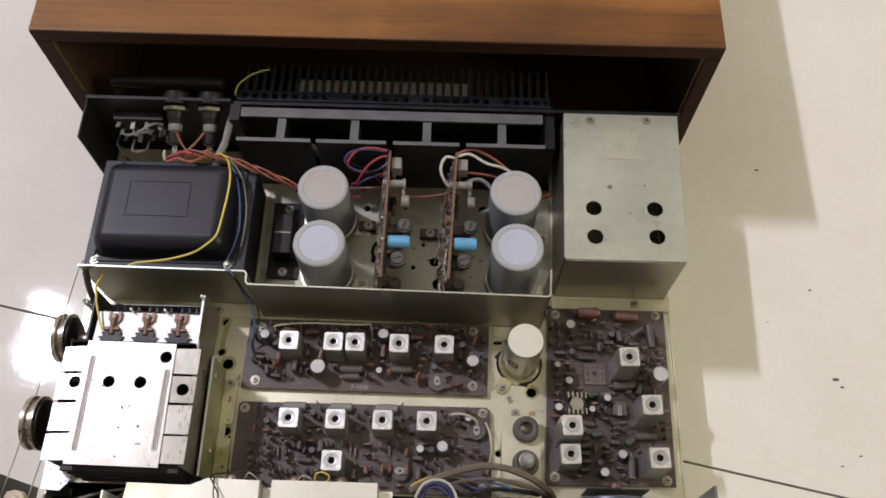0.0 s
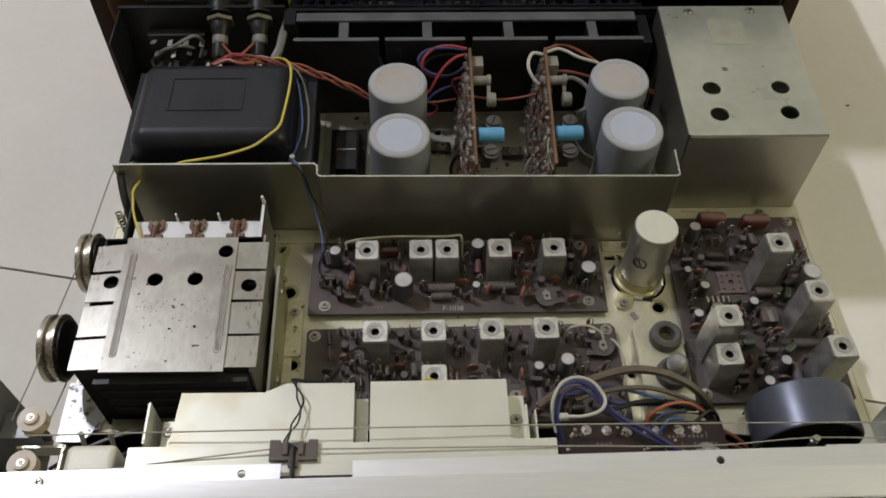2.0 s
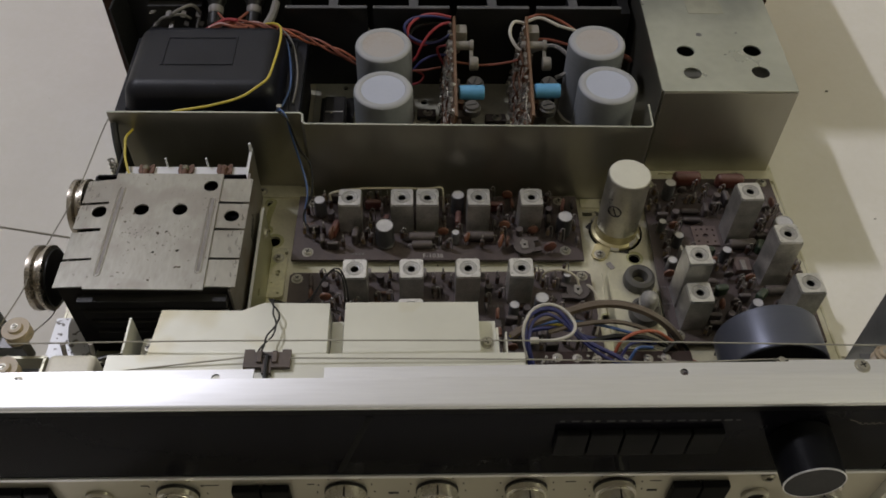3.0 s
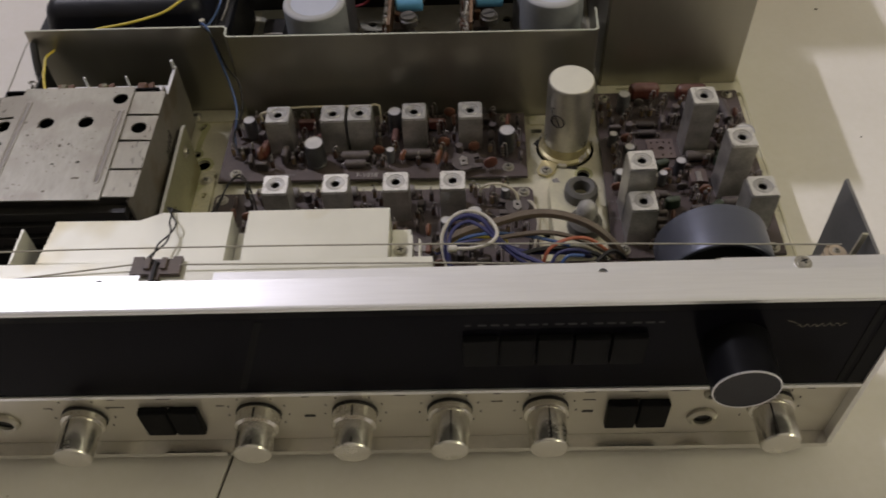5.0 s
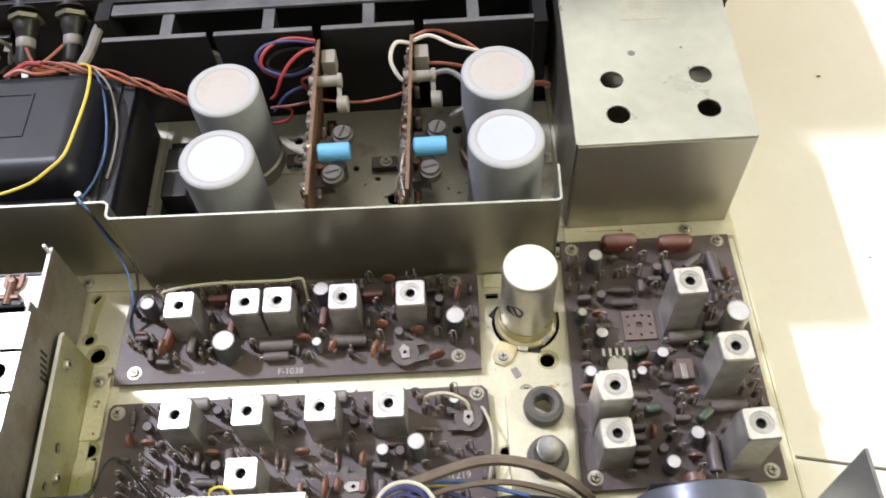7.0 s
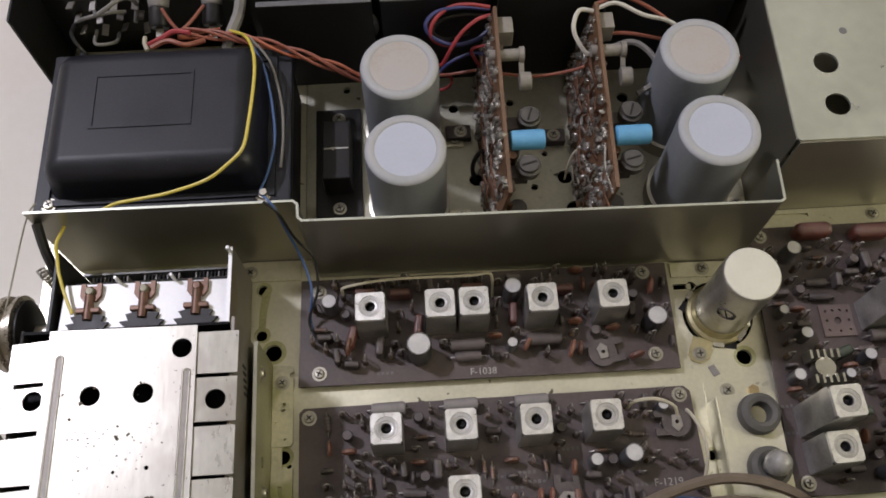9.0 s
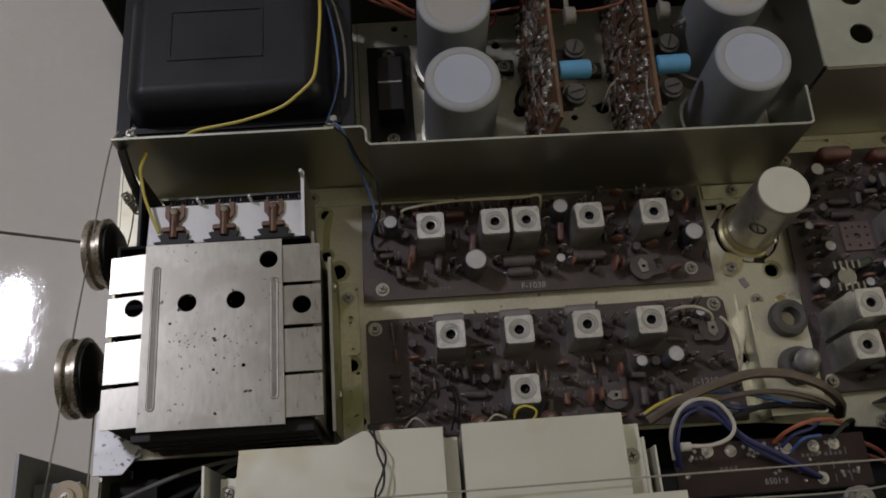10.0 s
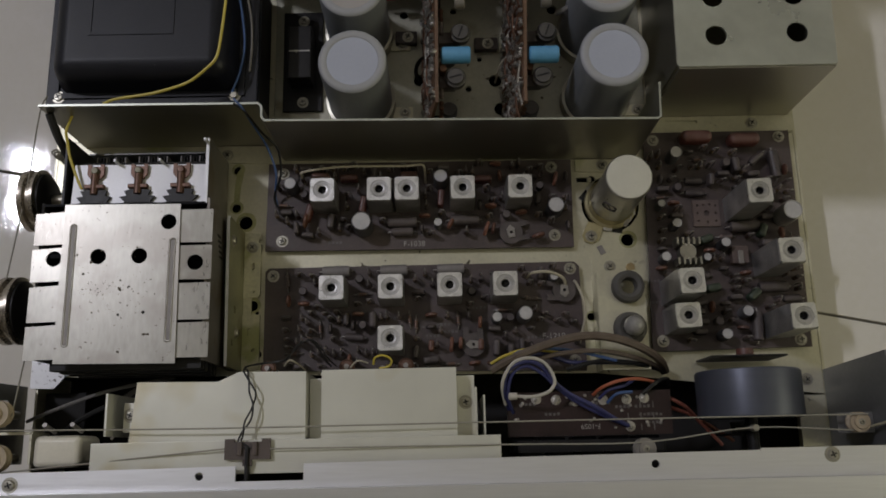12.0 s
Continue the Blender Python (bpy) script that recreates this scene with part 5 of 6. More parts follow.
# board in front of it
B = board("decoder_board", [(-139, 84.5), (37.5, 81), (38, 84), (36.5, 139.5), (34, 142), (-137, 141.5), (-139, 139.5)], 54.6, "dusty brown circuit board with five IF cans and small parts", [(-134.5, 137), (31.5, 138), (31.5, 86.5)])
taken = []
for x, y in ((-99.3, 125.4), (-68, 125.4), (-36.6, 125.7), (-7, 125.8), (-68.3, 98)):
    if_can(B, x, y, 54.6)
    taken.append((x, y, 7.4, 7.4))
for x, y, key in ((4, 111, (4.0, 16)), (-11, 110, (2.9, 11)), (21, 132, (2.4, 10))):
    piece("electrolytic", LYT[key], B, x, y, 54.6)
    taken.append((x, y, key[0], key[0]))
GREYTUBE = axial_mesh(15, 3, GREYPART)
for x in (-99, -67, -35.5):
    piece("tubular_capacitor", GREYTUBE, B, x, 138.3, 54.6, rz=1)
    taken.append((x, 138, 9, 3.4))
for x, y, me, rz in ((-36, 96, 0, 85), (-125, 122, 1, 90), (-31, 97, 1, 85)):
    piece("disc_capacitor", DISCM[me], B, x, y, 54.6, rz=rz)
    taken.append((x, y, 2.4, 4.4))
piece("transistor", TRANM, B, -117, 127, 54.6)
taken.append((-117, 127, 4, 4))
for x, y in ((27, 125), (-24, 96)):
    piece("trimmer_pot", TRIMM, B, x, y, 54.6, rz=180 if x > 0 else 90)
    taken.append((x, y, 7, 7))
for x, y in ((-134.5, 137), (31.5, 138), (31.5, 86.5), (24, 100), (16, 100)):
    taken.append((x, y, 5, 5))
for k in range(11):
    x, y = -112 + k * 4.1 + (5 if k > 4 else 0), 92 + (k % 3) * 0.8
    piece("resistor", RESM[3 + k % 3], B, x, y, 54.6, rz=84 + 5 * (k % 4))
    taken.append((x, y, 1.8, 3.4))
for x, m in ((-47, 0), (-44, 4), (-20, 0)):
    piece("film_capacitor" if m == 0 else "resistor", FILMM[3] if m == 0 else RESM[5], B, x, 96, 54.6, rz=88)
    taken.append((x, 96, 2, 4))
scatter(B, -131, 34, 84, 117, 54.6, 82, taken, 22), scatter(B, -131, 34, 117, 140, 54.6, 30, taken, 24)
part("jumper", tube(bmesh.new(), [(7, 133, 54.6), (9, 134, 64), (18, 134, 66), (26, 131, 63), (28, 127, 58)], 0.8, 6, 5), W["cream"], B, "bare cream jumper wire")
lettering("F-1219", 4.6, DIMPRINT, B, 20.5, 100.2, 54.65)
marks(B, 54.6, [(-40, 108), (-52, 107), (-36, 104), (-46, 102), (-96, 112), (-84, 116), (-70, 112), (-20, 117), (-112, 104), (10, 100)], 5)

# board at the side with tall cans
C = board("output_board", [(74.5, 90.5), (162.4, 91.5), (163.6, 217.8), (78.5, 217.8)], 54.6, "dusty brown circuit board with tall aluminium coil cans", [(80.5, 96), (156.5, 95.5), (157.5, 214), (84, 213)])
taken = []
for x, y, kind in ((128, 170, CAN_HIGH), (141, 137.5, CAN_HIGH), (143.3, 103, CAN_HIGH), (88, 122.5, CAN_HIGH), (88.3, 106.5, CAN_MID)):
    if_can(C, x, y, 54.6, kind, rz=2)
    taken.append((x, y, 7.4, 7.4))
for x, y, key in ((93, 201, (3.6, 14)), (83.5, 172.3, (2.4, 10)), (91, 160.5, (2.9, 11)), (117, 149, (2.9, 11)), (83.4, 141.5, (2.9, 11)), (112.8, 98.2, (3.2, 11)), (106.4, 141, (2.4, 10))):
    piece("electrolytic", LYT[key], C, x, y, 54.6)
    taken.append((x, y, key[0], key[0]))
piece("electrolytic", PALE[(5.6, 17)], C, 153.6, 165.2, 54.6)
piece("electrolytic", LYT[(3.2, 11)], C, 125.3, 110.4, 54.6)
taken += [(153.6, 165.2, 6, 6), (125.3, 110.4, 4, 4)]
for x, y in ((106.8, 212), (134, 210)):
    part("film_capacitor", box(bmesh.new(), x - 9, x + 9, y - 3.6, y + 3.6, 55.5, 66, 3.2, 3), REDCAP, C, "large red-brown film capacitor")
    taken.append((x, y, 9.6, 4))
part("socket", sheet(bmesh.new(), [(103.2, 160.6), (118.2, 160.6), (118.2, 176), (103.2, 176)], [circle(110.8, 168.2, 1.7, 10)] + [circle(110.8 + u, 168.2 + v, 0.65, 8) for u, v in ((-5, 4.6), (-1.6, 5), (2, 5), (5.2, 4.4), (-5.2, 0), (5.2, 0), (-5, -4.6), (0.3, -5.2), (5, -4.6))], 54.7, 55.9), SOCKET, C, "brown pin socket with a ring of holes")
taken.append((111, 169.8, 12.5, 11))
piece("tubular_capacitor", AXIALM[1], C, 140.6, 199, 58, rz=40)
piece("tubular_capacitor", AXIALM[2], C, 130.6, 159.6, 54.6, rz=2)
piece("tubular_capacitor", AXIALM[2], C, 143, 124.5, 54.6, rz=2)
piece("tubular_capacitor", AXIALM[2], C, 132, 103, 54.6, rz=88)
piece("tubular_capacitor", AXIALM[2], C, 151.5, 196, 54.6, rz=95)
taken += [(140.6, 199, 6, 6), (130.6, 159.6, 9, 3), (143, 124.5, 9, 3), (132, 103, 3, 9), (151.5, 196, 3, 9)]
sink = part("transistor_cooler", cyl(bmesh.new(), (96, 144.4, 57), (96, 144.4, 64), 4.6, seg=16), CHROME, C, "small star-shaped transistor cooler")
for k in range(5):
    for s in (-1, 1):
        part("fin", box(bmesh.new(), 96 - 6.4 + k * 3.0, 96 - 5.3 + k * 3.0, 144.4 + s * 3.6, 144.4 + s * 7.6, 57, 66), CHROME, sink)
part("clip_block", box(bmesh.new(), 121.5, 131, 138, 148, 55, 60, 0.8), SOCKET, C)
part("clip", box(bmesh.new(), 124.6, 127.6, 137.4, 145, 60, 61.2, 0.4), LEAD, C, "bright spring clip")
taken += [(96, 144.4, 8, 9), (126, 143, 6, 8)]
for x, y, rz in ((140, 156.6, 70), (109.4, 124.3, 10), (131.6, 120.2, 40), (108, 152, 20)):
    piece("film_capacitor", GREENM, C, x, y, 54.6, rz=rz, label="dusty dark green film capacitor")
    taken.append((x, y, 4, 4))
for x, y in ((104.3, 187), (104.3, 179.8)):
    piece("tubular_capacitor", AXIALM[1], C, x, y, 54.6, rz=-3)
    taken.append((x, y, 7, 2.6))
for x, y in ((80.5, 96), (156.5, 95.5), (157.5, 214), (84, 213)):
    taken.append((x, y, 4.5, 4.5))
scatter(C, 78, 160, 93, 208, 54.6, 115, taken, 23, bias=0.25)
marks(C, 54.6, [(80, 130), (80, 118), (148, 205)], 7)

# ---- the tall can and the grommets ----
BC = thing("multi_section_can", 57.6, 176.4, 50, "worn aluminium multi-section capacitor can with a cream top", "capacitor")
m = Matrix.Translation((57.6, 176.4, 0))
part("body", lathe(bmesh.new(), [(0, 46), (12, 46), (12.5, 50), (12.5, 99), (12.2, 100.2), (11.8, 100.6)], 40, m), CANBODY, BC)
part("top", lathe(bmesh.new(), [(11.8, 100.6), (11.3, 101), (0, 100.9)], 40, m), CANTOP, BC, "cream paper disc")
part("clamp", lathe(bmesh.new(), [(12.7, 50.2), (15.2, 50.2), (14.9, 52), (13.4, 53), (13, 58), (12.6, 58.4)], 32, m), BRASSY, BC, "zinc mounting ring")
for a in (20, 140, 260):
    part("twist_tab", turn(box(bmesh.new(), 12.6, 16.6, -2.4, 2.4, 50.3, 52, 0.4), m @ pose(0, 0, 0, 0, 0, a)), CANBODY, BC)
    part("base_slot", turn(box(bmesh.new(), 13, 16.4, 3.4, 8.6, 50.05, 50.3), m @ pose(0, 0, 0, 0, 0, a)), BAKE, BC)
part("clamp_lug", sheet(bmesh.new(), [(40, 158), (41, 154.6), (45, 152.8), (49, 155), (53, 163), (44, 166)], [], 50.3, 51.5), BRASSY, BC)
piece("screw", SCREW, BC, 45.2, 157.2, 51.5)
for k in range(3):
    part("solder_tag", turn(box(bmesh.new(), -1.5, 1.5, 0, 5, 0, 0.6), pose(64 + k * 3, 163 + k * 3, 51.5, 30, 0, -40 + 30 * k)), SOLDER, BC)
ringm = Matrix.Translation((50.5, 166.1, 80)) @ pose(0, 0, 0, 90, 0, -34)
part("stamp", lathe(bmesh.new(), [(3.6, -0.9), (3.6, 0.3), (4.2, 0.3), (4.2, -0.9), (3.6, -0.9)], 24, ringm), DARKPART, BC, "round black maker stamp")
part("stamp", turn(box(bmesh.new(), -0.3, 0.3, -3, 3, -0.4, 0.25), ringm @ pose(0, 0, 0, 0, 0, 25)), BAKE, BC)
for x, y, lamp in ((60, 124.3, False), (59.6, 101.6, True)):
    t = thing("grommet", x, y, 66, "grey rubber grommet %s" % ("holding a small clear bulb" if lamp else "in the raised plate"), "grommet", "rubber grommets")
    gm = Matrix.Translation((x, y, 9))
    part("ring", lathe(bmesh.new(), [(4, 57.2), (8.6, 57.2), (9, 59), (8.4, 63), (6.5, 64.5), (4.6, 63.5), (4, 61), (4, 57.2)], 28, gm), RUBBER, t)
    if lamp:
        part("bulb", lathe(bmesh.new(), [(0, 58), (3.8, 58), (4.2, 64), (5.2, 68), (5.4, 71), (4.4, 74.4), (2.4, 76), (0, 76.4)], 20, gm), BULB, t, "dusty clear bulb")

# ---- screened boxes over the controls ----
SA = thing("screen_cover", -147, 62, 62, "cream tin screen cover with one cut corner", "cover", "screen covers")
part("top", sheet(bmesh.new(), [(-190, 46.9), (-107, 46.9), (-107, 78.5), (-139, 79), (-149, 74.5), (-187.5, 75)], [], 109.2, 110), SHADE, SA)
part("skirt", fence_strip(bmesh.new(), [(-190, 47.5), (-187.1, 74.4), (-149.2, 73.9), (-139.1, 78.4), (-107.6, 77.9), (-107.6, 47.5)], 62, 109.2, 0.8), SHADE, SA)
part("ear", box(bmesh.new(), -197, -190.2, 52, 66, 98, 99, 0.2), SHADE, SA)
part("ear", box(bmesh.new(), -106.8, -101, 47, 76, 97, 98, 0.2), SHADE, SA)
screws(SA, [(-193.6, 60)], 99)
SB = thing("screen_cover", -67, 63, 62, "plain cream tin screen cover with a screwed ear", "cover", "screen covers")
part("top", sheet(bmesh.new(), [(-99.5, 46.9), (-35, 46.9), (-35, 79), (-99.5, 79)], [], 109.2, 110), SHADE, SB)
part("skirt", fence_strip(bmesh.new(), [(-99, 47.5), (-99, 78.6), (-35.5, 78.6), (-35.5, 47.5)], 62, 109.2, 0.8), SHADE, SB)
part("ear", box(bmesh.new(), -34.7, -26, 47, 76, 97, 98, 0.2), SHADE, SB)
part("ear_wall", box(bmesh.new(), -26, -25, 47, 70, 62, 101), SHADE, SB)
part("ear_wall", box(bmesh.new(), -22, -21.2, 47, 66, 62, 103), SHADE, SB)
screws(SB, [(-30.5, 63)], 98)
for x in (-130, -90, -60):
    t = thing("core_stud", x, 82, 55, "dull metal adjusting stud rising beside the screen cover", "stud", "adjusting studs")
    part("disc", lathe(bmesh.new(), [(0, 84), (3.8, 84), (4.1, 85), (3, 86), (0, 86)], 18, Matrix.Translation((x, 82.6, 0))), TRIMCOPPER, t, "dull coppery disc")
    part("pin", cyl(bmesh.new(), (x, 82.6, 55), (x, 82.6, 89), 1.3, seg=10), LEAD, t)

# preamplifier board below the wires
PB = thing("control_board", 33, 54, 60, "dark red-brown circuit board with white print below the wiring", "circuit board", "tuner and amplifier boards")
part("substrate", box(bmesh.new(), -9, 74.5, 46, 68, 80.4, 82), PCBRED, PB)
for x in (-2, 14, 30, 46, 62):
    part("slider_block", box(bmesh.new(), x - 6.4, x + 6.4, 38, 45.6, 66, 79, 0.8), BUTTON, PB, "black potentiometer block")
part("post", box(bmesh.new(), -4, 70, 38, 44, 9.5, 80), VOID, PB)
lettering("F-1059", 3.6, DIMPRINT, PB, 33, 50.5, 82.05, rz=180)
marks(PB, 82, [(14, 57), (2, 62), (40, 62), (50, 60), (62, 56)], 9)
for k, (x, y) in enumerate(((16, 64), (26, 63), (52, 63.5), (61, 64), (40, 63.5), (53, 50), (6, 64.5))):
    part("pad", lathe(bmesh.new(), [(2.6, 0), (2.6, 0.15), (1.5, 0.3), (1.5, 1.2), (0, 1.6)], 14, Matrix.Translation((x, y, 82))), SOLDER, PB)
marks(PB, 82.02, [(66, 52), (66, 56), (60, 60)], 10)
rng = random.Random(17)
for k in range(26):
    x, y = rng.uniform(-6, 72), rng.uniform(47.5, 66)
    part("solder_spot", lathe(bmesh.new(), [(0.9, 0), (0.7, 0.5), (0, 0.7)], 8, Matrix.Translation((x, y, 82))), SOLDER if k % 2 else LEAD, PB)
for k in range(9):
    x, y = 52 + (k % 3) * 6.5, 48 + (k // 3) * 5.6
    part("print", box(bmesh.new(), x, x + 0.6, y, y + 3.2, 82, 82.06), SOFTPRINT, PB)
for x in (4, 18, 34, 50, 66):
    part("control_pot", box(bmesh.new(), x - 6, x + 6, 26, 44, 58, 76, 1), BLACK, PB)

# flywheel
FW = thing("tuning_flywheel", 107, 66, 48, "heavy blue-grey tuning flywheel on its shaft", "flywheel")
m = Matrix.Translation((113.4, 52.6, 85.5)) @ pose(0, 0, 0, -90, 0, 0)
part("wheel", lathe(bmesh.new(), [(0, 4), (8, 4), (21.6, 5), (22.6, 0.8), (23.6, 0), (25, 0), (25.8, 1), (25.8, 22.5), (25, 23.5), (9, 23.5), (0, 23.5)], 64, m), FLYW, FW)
part("web", lathe(bmesh.new(), [(0, 3.2), (22.2, 3.6)], 40, m), BAKE, FW, "black front face")
part("shaft", cyl(bmesh.new(), (113.4, 34, 85.5), (113.4, 76.6, 85.5), 3, seg=12), BAKE, FW)
part("bearing_plate", box(bmesh.new(), 98, 138, 84.2, 85.2, 52, 80, 0.3), BAKE, FW)
part("bearing_boss", cyl(bmesh.new(), (117, 85.4, 76), (117, 88.6, 76), 4.4, seg=14), REDCAP, FW, "dark red bearing boss")

# ---- front panel ----
def tilt_y(z):
    """The front leans back a little: y of its face at a height."""
    return 9.5 + (z - 5) * 0.02


def slab(x0, x1, z0, z1, back, front):
    """A block between two depths behind the leaning face."""
    bm = box(bmesh.new(), x0, x1, -1, 1, z0, z1)
    for v in bm.verts:
        v.co.y = tilt_y(v.co.z) + (back if v.co.y > 0 else front)
    return bm


XL, XR = -277, 175.6
FP = thing("stereo_receiver", -50, 10, 3, "silver-framed receiver front with smoked dial glass and champagne lower panel", "front panel")
bm = sheet(bmesh.new(), [(11.8, 124.5), (22.5, 124.5), (22.5, 118.2), (24.9, 118.2), (24.9, 129), (13, 127.6), (11.6, 126.6)], [], XL, XR)
turn(bm, Matrix(((0, 0, 1, 0), (1, 0, 0, 0), (0, 1, 0, 0), (0, 0, 0, 1))))
part("top_moulding", bm, SILVER, FP, "brushed silver top moulding")
part("side_cheek", slab(XR - 2.6, XR, 8, 124.3, 14, 0), SILVER, FP)
part("side_cheek", slab(XL, XL + 2.6, 8, 124.3, 14, 0), SILVER, FP)
LIP = mat("polished_lip", (0.75, 0.74, 0.72), 0.16, 0.95, 0.12, 30, 500, 0.08)
part("bottom_moulding", slab(XL + 2.8, XR - 2.8, 8, 11.4, 14, -2), LIP, FP, "polished metal lip")
part("dial_glass", slab(XL + 2.8, XR - 2.8, 62.8, 124.2, 5, 0.8), GLASS, FP, "smoked black dial glass")
part("glass_trim", slab(XL + 2.8, XR - 2.8, 60.2, 62.6, 9, 0), SILVER, FP)
part("lower_panel", slab(XL + 2.8, XR - 2.8, 11.6, 60, 8, 5), PANEL, FP, "champagne control panel with small dark print")
bm = slab(-1.5, 1.5, 66, 117, 0.8, 0.6)
for v in bm.verts:
    v.co.x += -101 + (v.co.z - 68) * 0.327
part("glass_divider", bm, BUTTON, FP)
for x, w in ((160.6, 2.6), (165.4, 6.4)):
    part("glass_groove", slab(x, x + w, 63, 121, 0.8, 0.5), BUTTON, FP)
part("glass_border", slab(XL + 3, 160, 119.5, 123.9, 0.8, 0.5), BUTTON, FP)
part("backing", box(bmesh.new(), XL + 3, XR - 3, 24, 25, 10, 118), VOID, FP)
# worn maker's mark, too faint to read
bm = bmesh.new()
tube(bm, [(129.5 + 2.2 * math.cos(a), tilt_y(109) + 0.72, 108.2 + 2.8 * math.sin(a * 0.5)) for a in [0.4 + 0.7 * k for k in range(9)]], 0.15, 5, 3)
tube(bm, [(132 + k * 0.9, tilt_y(109) + 0.72, 107.3 + 1.1 * math.sin(k * 1.9) + 0.03 * k) for k in range(22)], 0.15, 5, 3)
part("emblem", bm, EMBLEM, FP)
for k in range(16):
    x = -2 + k * 5.2
    part("glass_print", slab(x, x + (3.6 if k % 3 else 2.2), 111, 112.2, 0.8, 0.78), FAINT, FP)

# push buttons
for k in range(5):
    x = -3 + k * 15.3
    bm = slab(x, x + 14.6, 86, 105, 0.8, -2.6)
    bmesh.ops.bevel(bm, geom=list(bm.edges), offset=0.9, segments=2, profile=0.5, affect="EDGES")
    part("push_button", bm, BUTTON, FP, "black selector push button")
    part("button_mark", slab(x + 12.8, x + 13.4, 82, 85, 0.8, 0.6), BAKE, FP)


def rocker(x0, x1):
    for a, b in ((x0, (x0 + x1) / 2 - 0.3), ((x0 + x1) / 2 + 0.3, x1)):
        bm = slab(a, b, 24, 45, 5, 0.6)
        bmesh.ops.bevel(bm, geom=list(bm.edges), offset=1.0, segments=2, profile=0.5, affect="EDGES")
        part("rocker_switch", bm, BUTTON, FP, "black rocker switch")


rocker(-157, -128.5), rocker(63.5, 92.5), rocker(-272, -246)


def knob(x, z, r, length, skirted):
    y = tilt_y(z) + 5
    m = Matrix.Translation((x, y, z)) @ pose(0, 0, 0, 90 - 1.2, 0, 0)
    t = part("knob", lathe(bmesh.new(), [(0, 0.4), (r * 1.08, 0.4), (r * 1.08, 4.6), (r * 0.93, 5) if not skirted else (r * 1.08, 8), (r * 0.93, 9) if skirted else (r * 0.95, 6), (r * 0.93, length - 1.2), (r * 0.86, length), (0, length)], 40, m), KNOB, FP, "turned aluminium control knob")
    # Black ring in place of the shadow crescent where the knob meets the panel.
    part("knob_base", lathe(bmesh.new(), [(r * 1.09, 0.1), (r * 1.12, 0.2), (r * 1.12, 1.6), (r * 1.09, 1.8)], 40, m), BAKE, t)
    line = box(bmesh.new(), -0.35, 0.35, r * 0.86, r * 0.98, length - 3.5 if skirted else 6, length - 1.1)
    part("pointer_line", turn(line, m @ pose(0, 0, 0, 0, 0, 20 if x < -150 or x > 100 else -4)), BAKE, t)
    if skirted:
        part("skirt_line", turn(box(bmesh.new(), -0.4, 0.4, r * 1.02, r * 1.12, 3, 8), m), BAKE, t)


for x, s in ((-185, False), (-101, True), (-55, True), (-10, False), (35, False), (139, False)):
    knob(x, 37 + 0.012 * (x + 101), 9.6, 22, s)
for x in (-185, -101, -55, -10, 35, 139):
    for k in range(9):
        a = math.radians(-130 + k * 32.5)
        u, w = x + 14.6 * math.sin(a), 37.5 + 14.6 * math.cos(a)
        part("tick_mark", slab(u - 0.35, u + 0.35, w - 0.8, w + 0.8, 5, 4.85), INK, FP)
m = Matrix.Translation((109, tilt_y(97) + 0.8, 97)) @ pose(0, 0, 0, 90 - 1.2, 0, 0)
TK = part("tuning_knob", lathe(bmesh.new(), [(0, 0.3), (13.8, 0.3), (14, 1.5), (13.6, 22), (13.3, 23), (0, 23)], 56, m), BUTTON, FP, "large black tuning knob")
part("knob_ring", lathe(bmesh.new(), [(13.0, 23), (13.5, 22.7), (13.65, 23.2), (13.35, 23.5), (13.0, 23.4)], 56, m), SILVER, TK, "thin silver rim")
part("knob_face", lathe(bmesh.new(), [(13.0, 23.3), (12.4, 23.1), (0, 23.05)], 56, m), DULLFACE, TK, "dark spun metal face")
for x, z in ((-225, 33), (110, 28), (110.5, 49)):
    m = Matrix.Translation((x, tilt_y(z) + 5, z)) @ pose(0, 0, 0, 90 - 1.2, 0, 0)
    r = 7 if z < 40 else 3.4
    j = part("jack", lathe(bmesh.new(), [(r * 0.6, 1), (r * 0.62, 2.4), (r * 0.78, 2.6), (r, 1.6), (r * 1.02, 0.2), (r * 0.4, 0.2)], 24, m), CHROME, FP, "bright phone jack bush")
    part("jack_hole", lathe(bmesh.new(), [(0, 0.6), (r * 0.62, 0.6), (r * 0.62, 1)], 20, m), BAKE, j)
rng = random.Random(8)
for x in (-200, -168, -143, -118, -77, -33, 12, 55, 77, 96, 122, 146, 155):
    for z in (51, 44):
        w = rng.uniform(3, 9)
        if rng.random() < 0.75:
            part("panel_print", slab(x - w / 2, x + w / 2, z, z + 0.9, 5, 4.85), INK, FP)
for x in (-77, 55):
    part("slide_slot", slab(x - 2.6, x + 2.6, 33, 35, 5, 4.8), BAKE, FP)

# ---- front rail ----
FR = thing("front_rail", -50, 31, 100, "pale aluminium front rail with a notch and screws", "rail")
fh = [circle(-153.5, 31, 1.9, 10), circle(55, 32, 1.9, 10)]
part("flange", sheet(bmesh.new(), [(XL + 3, 25), (XR - 5, 25), (XR - 5, 38), (104, 38), (104, 37.2), (-106, 35.8), (-106, 28.4), (-137, 28.4), (-137, 35.2), (XL + 3, 34)], fh, 118.6, 120), SILVER, FR)
part("web", box(bmesh.new(), XL + 3, XR - 5, 25.4, 26.6, 60, 118.4), BLACK, FR)
for x, y in ((-239, 29), (136.5, 34.5)):
    s = piece("screw", SCREW, FR, x, y, 120, rz=20)
    s.scale = (1.05, 1.05, 1.05)
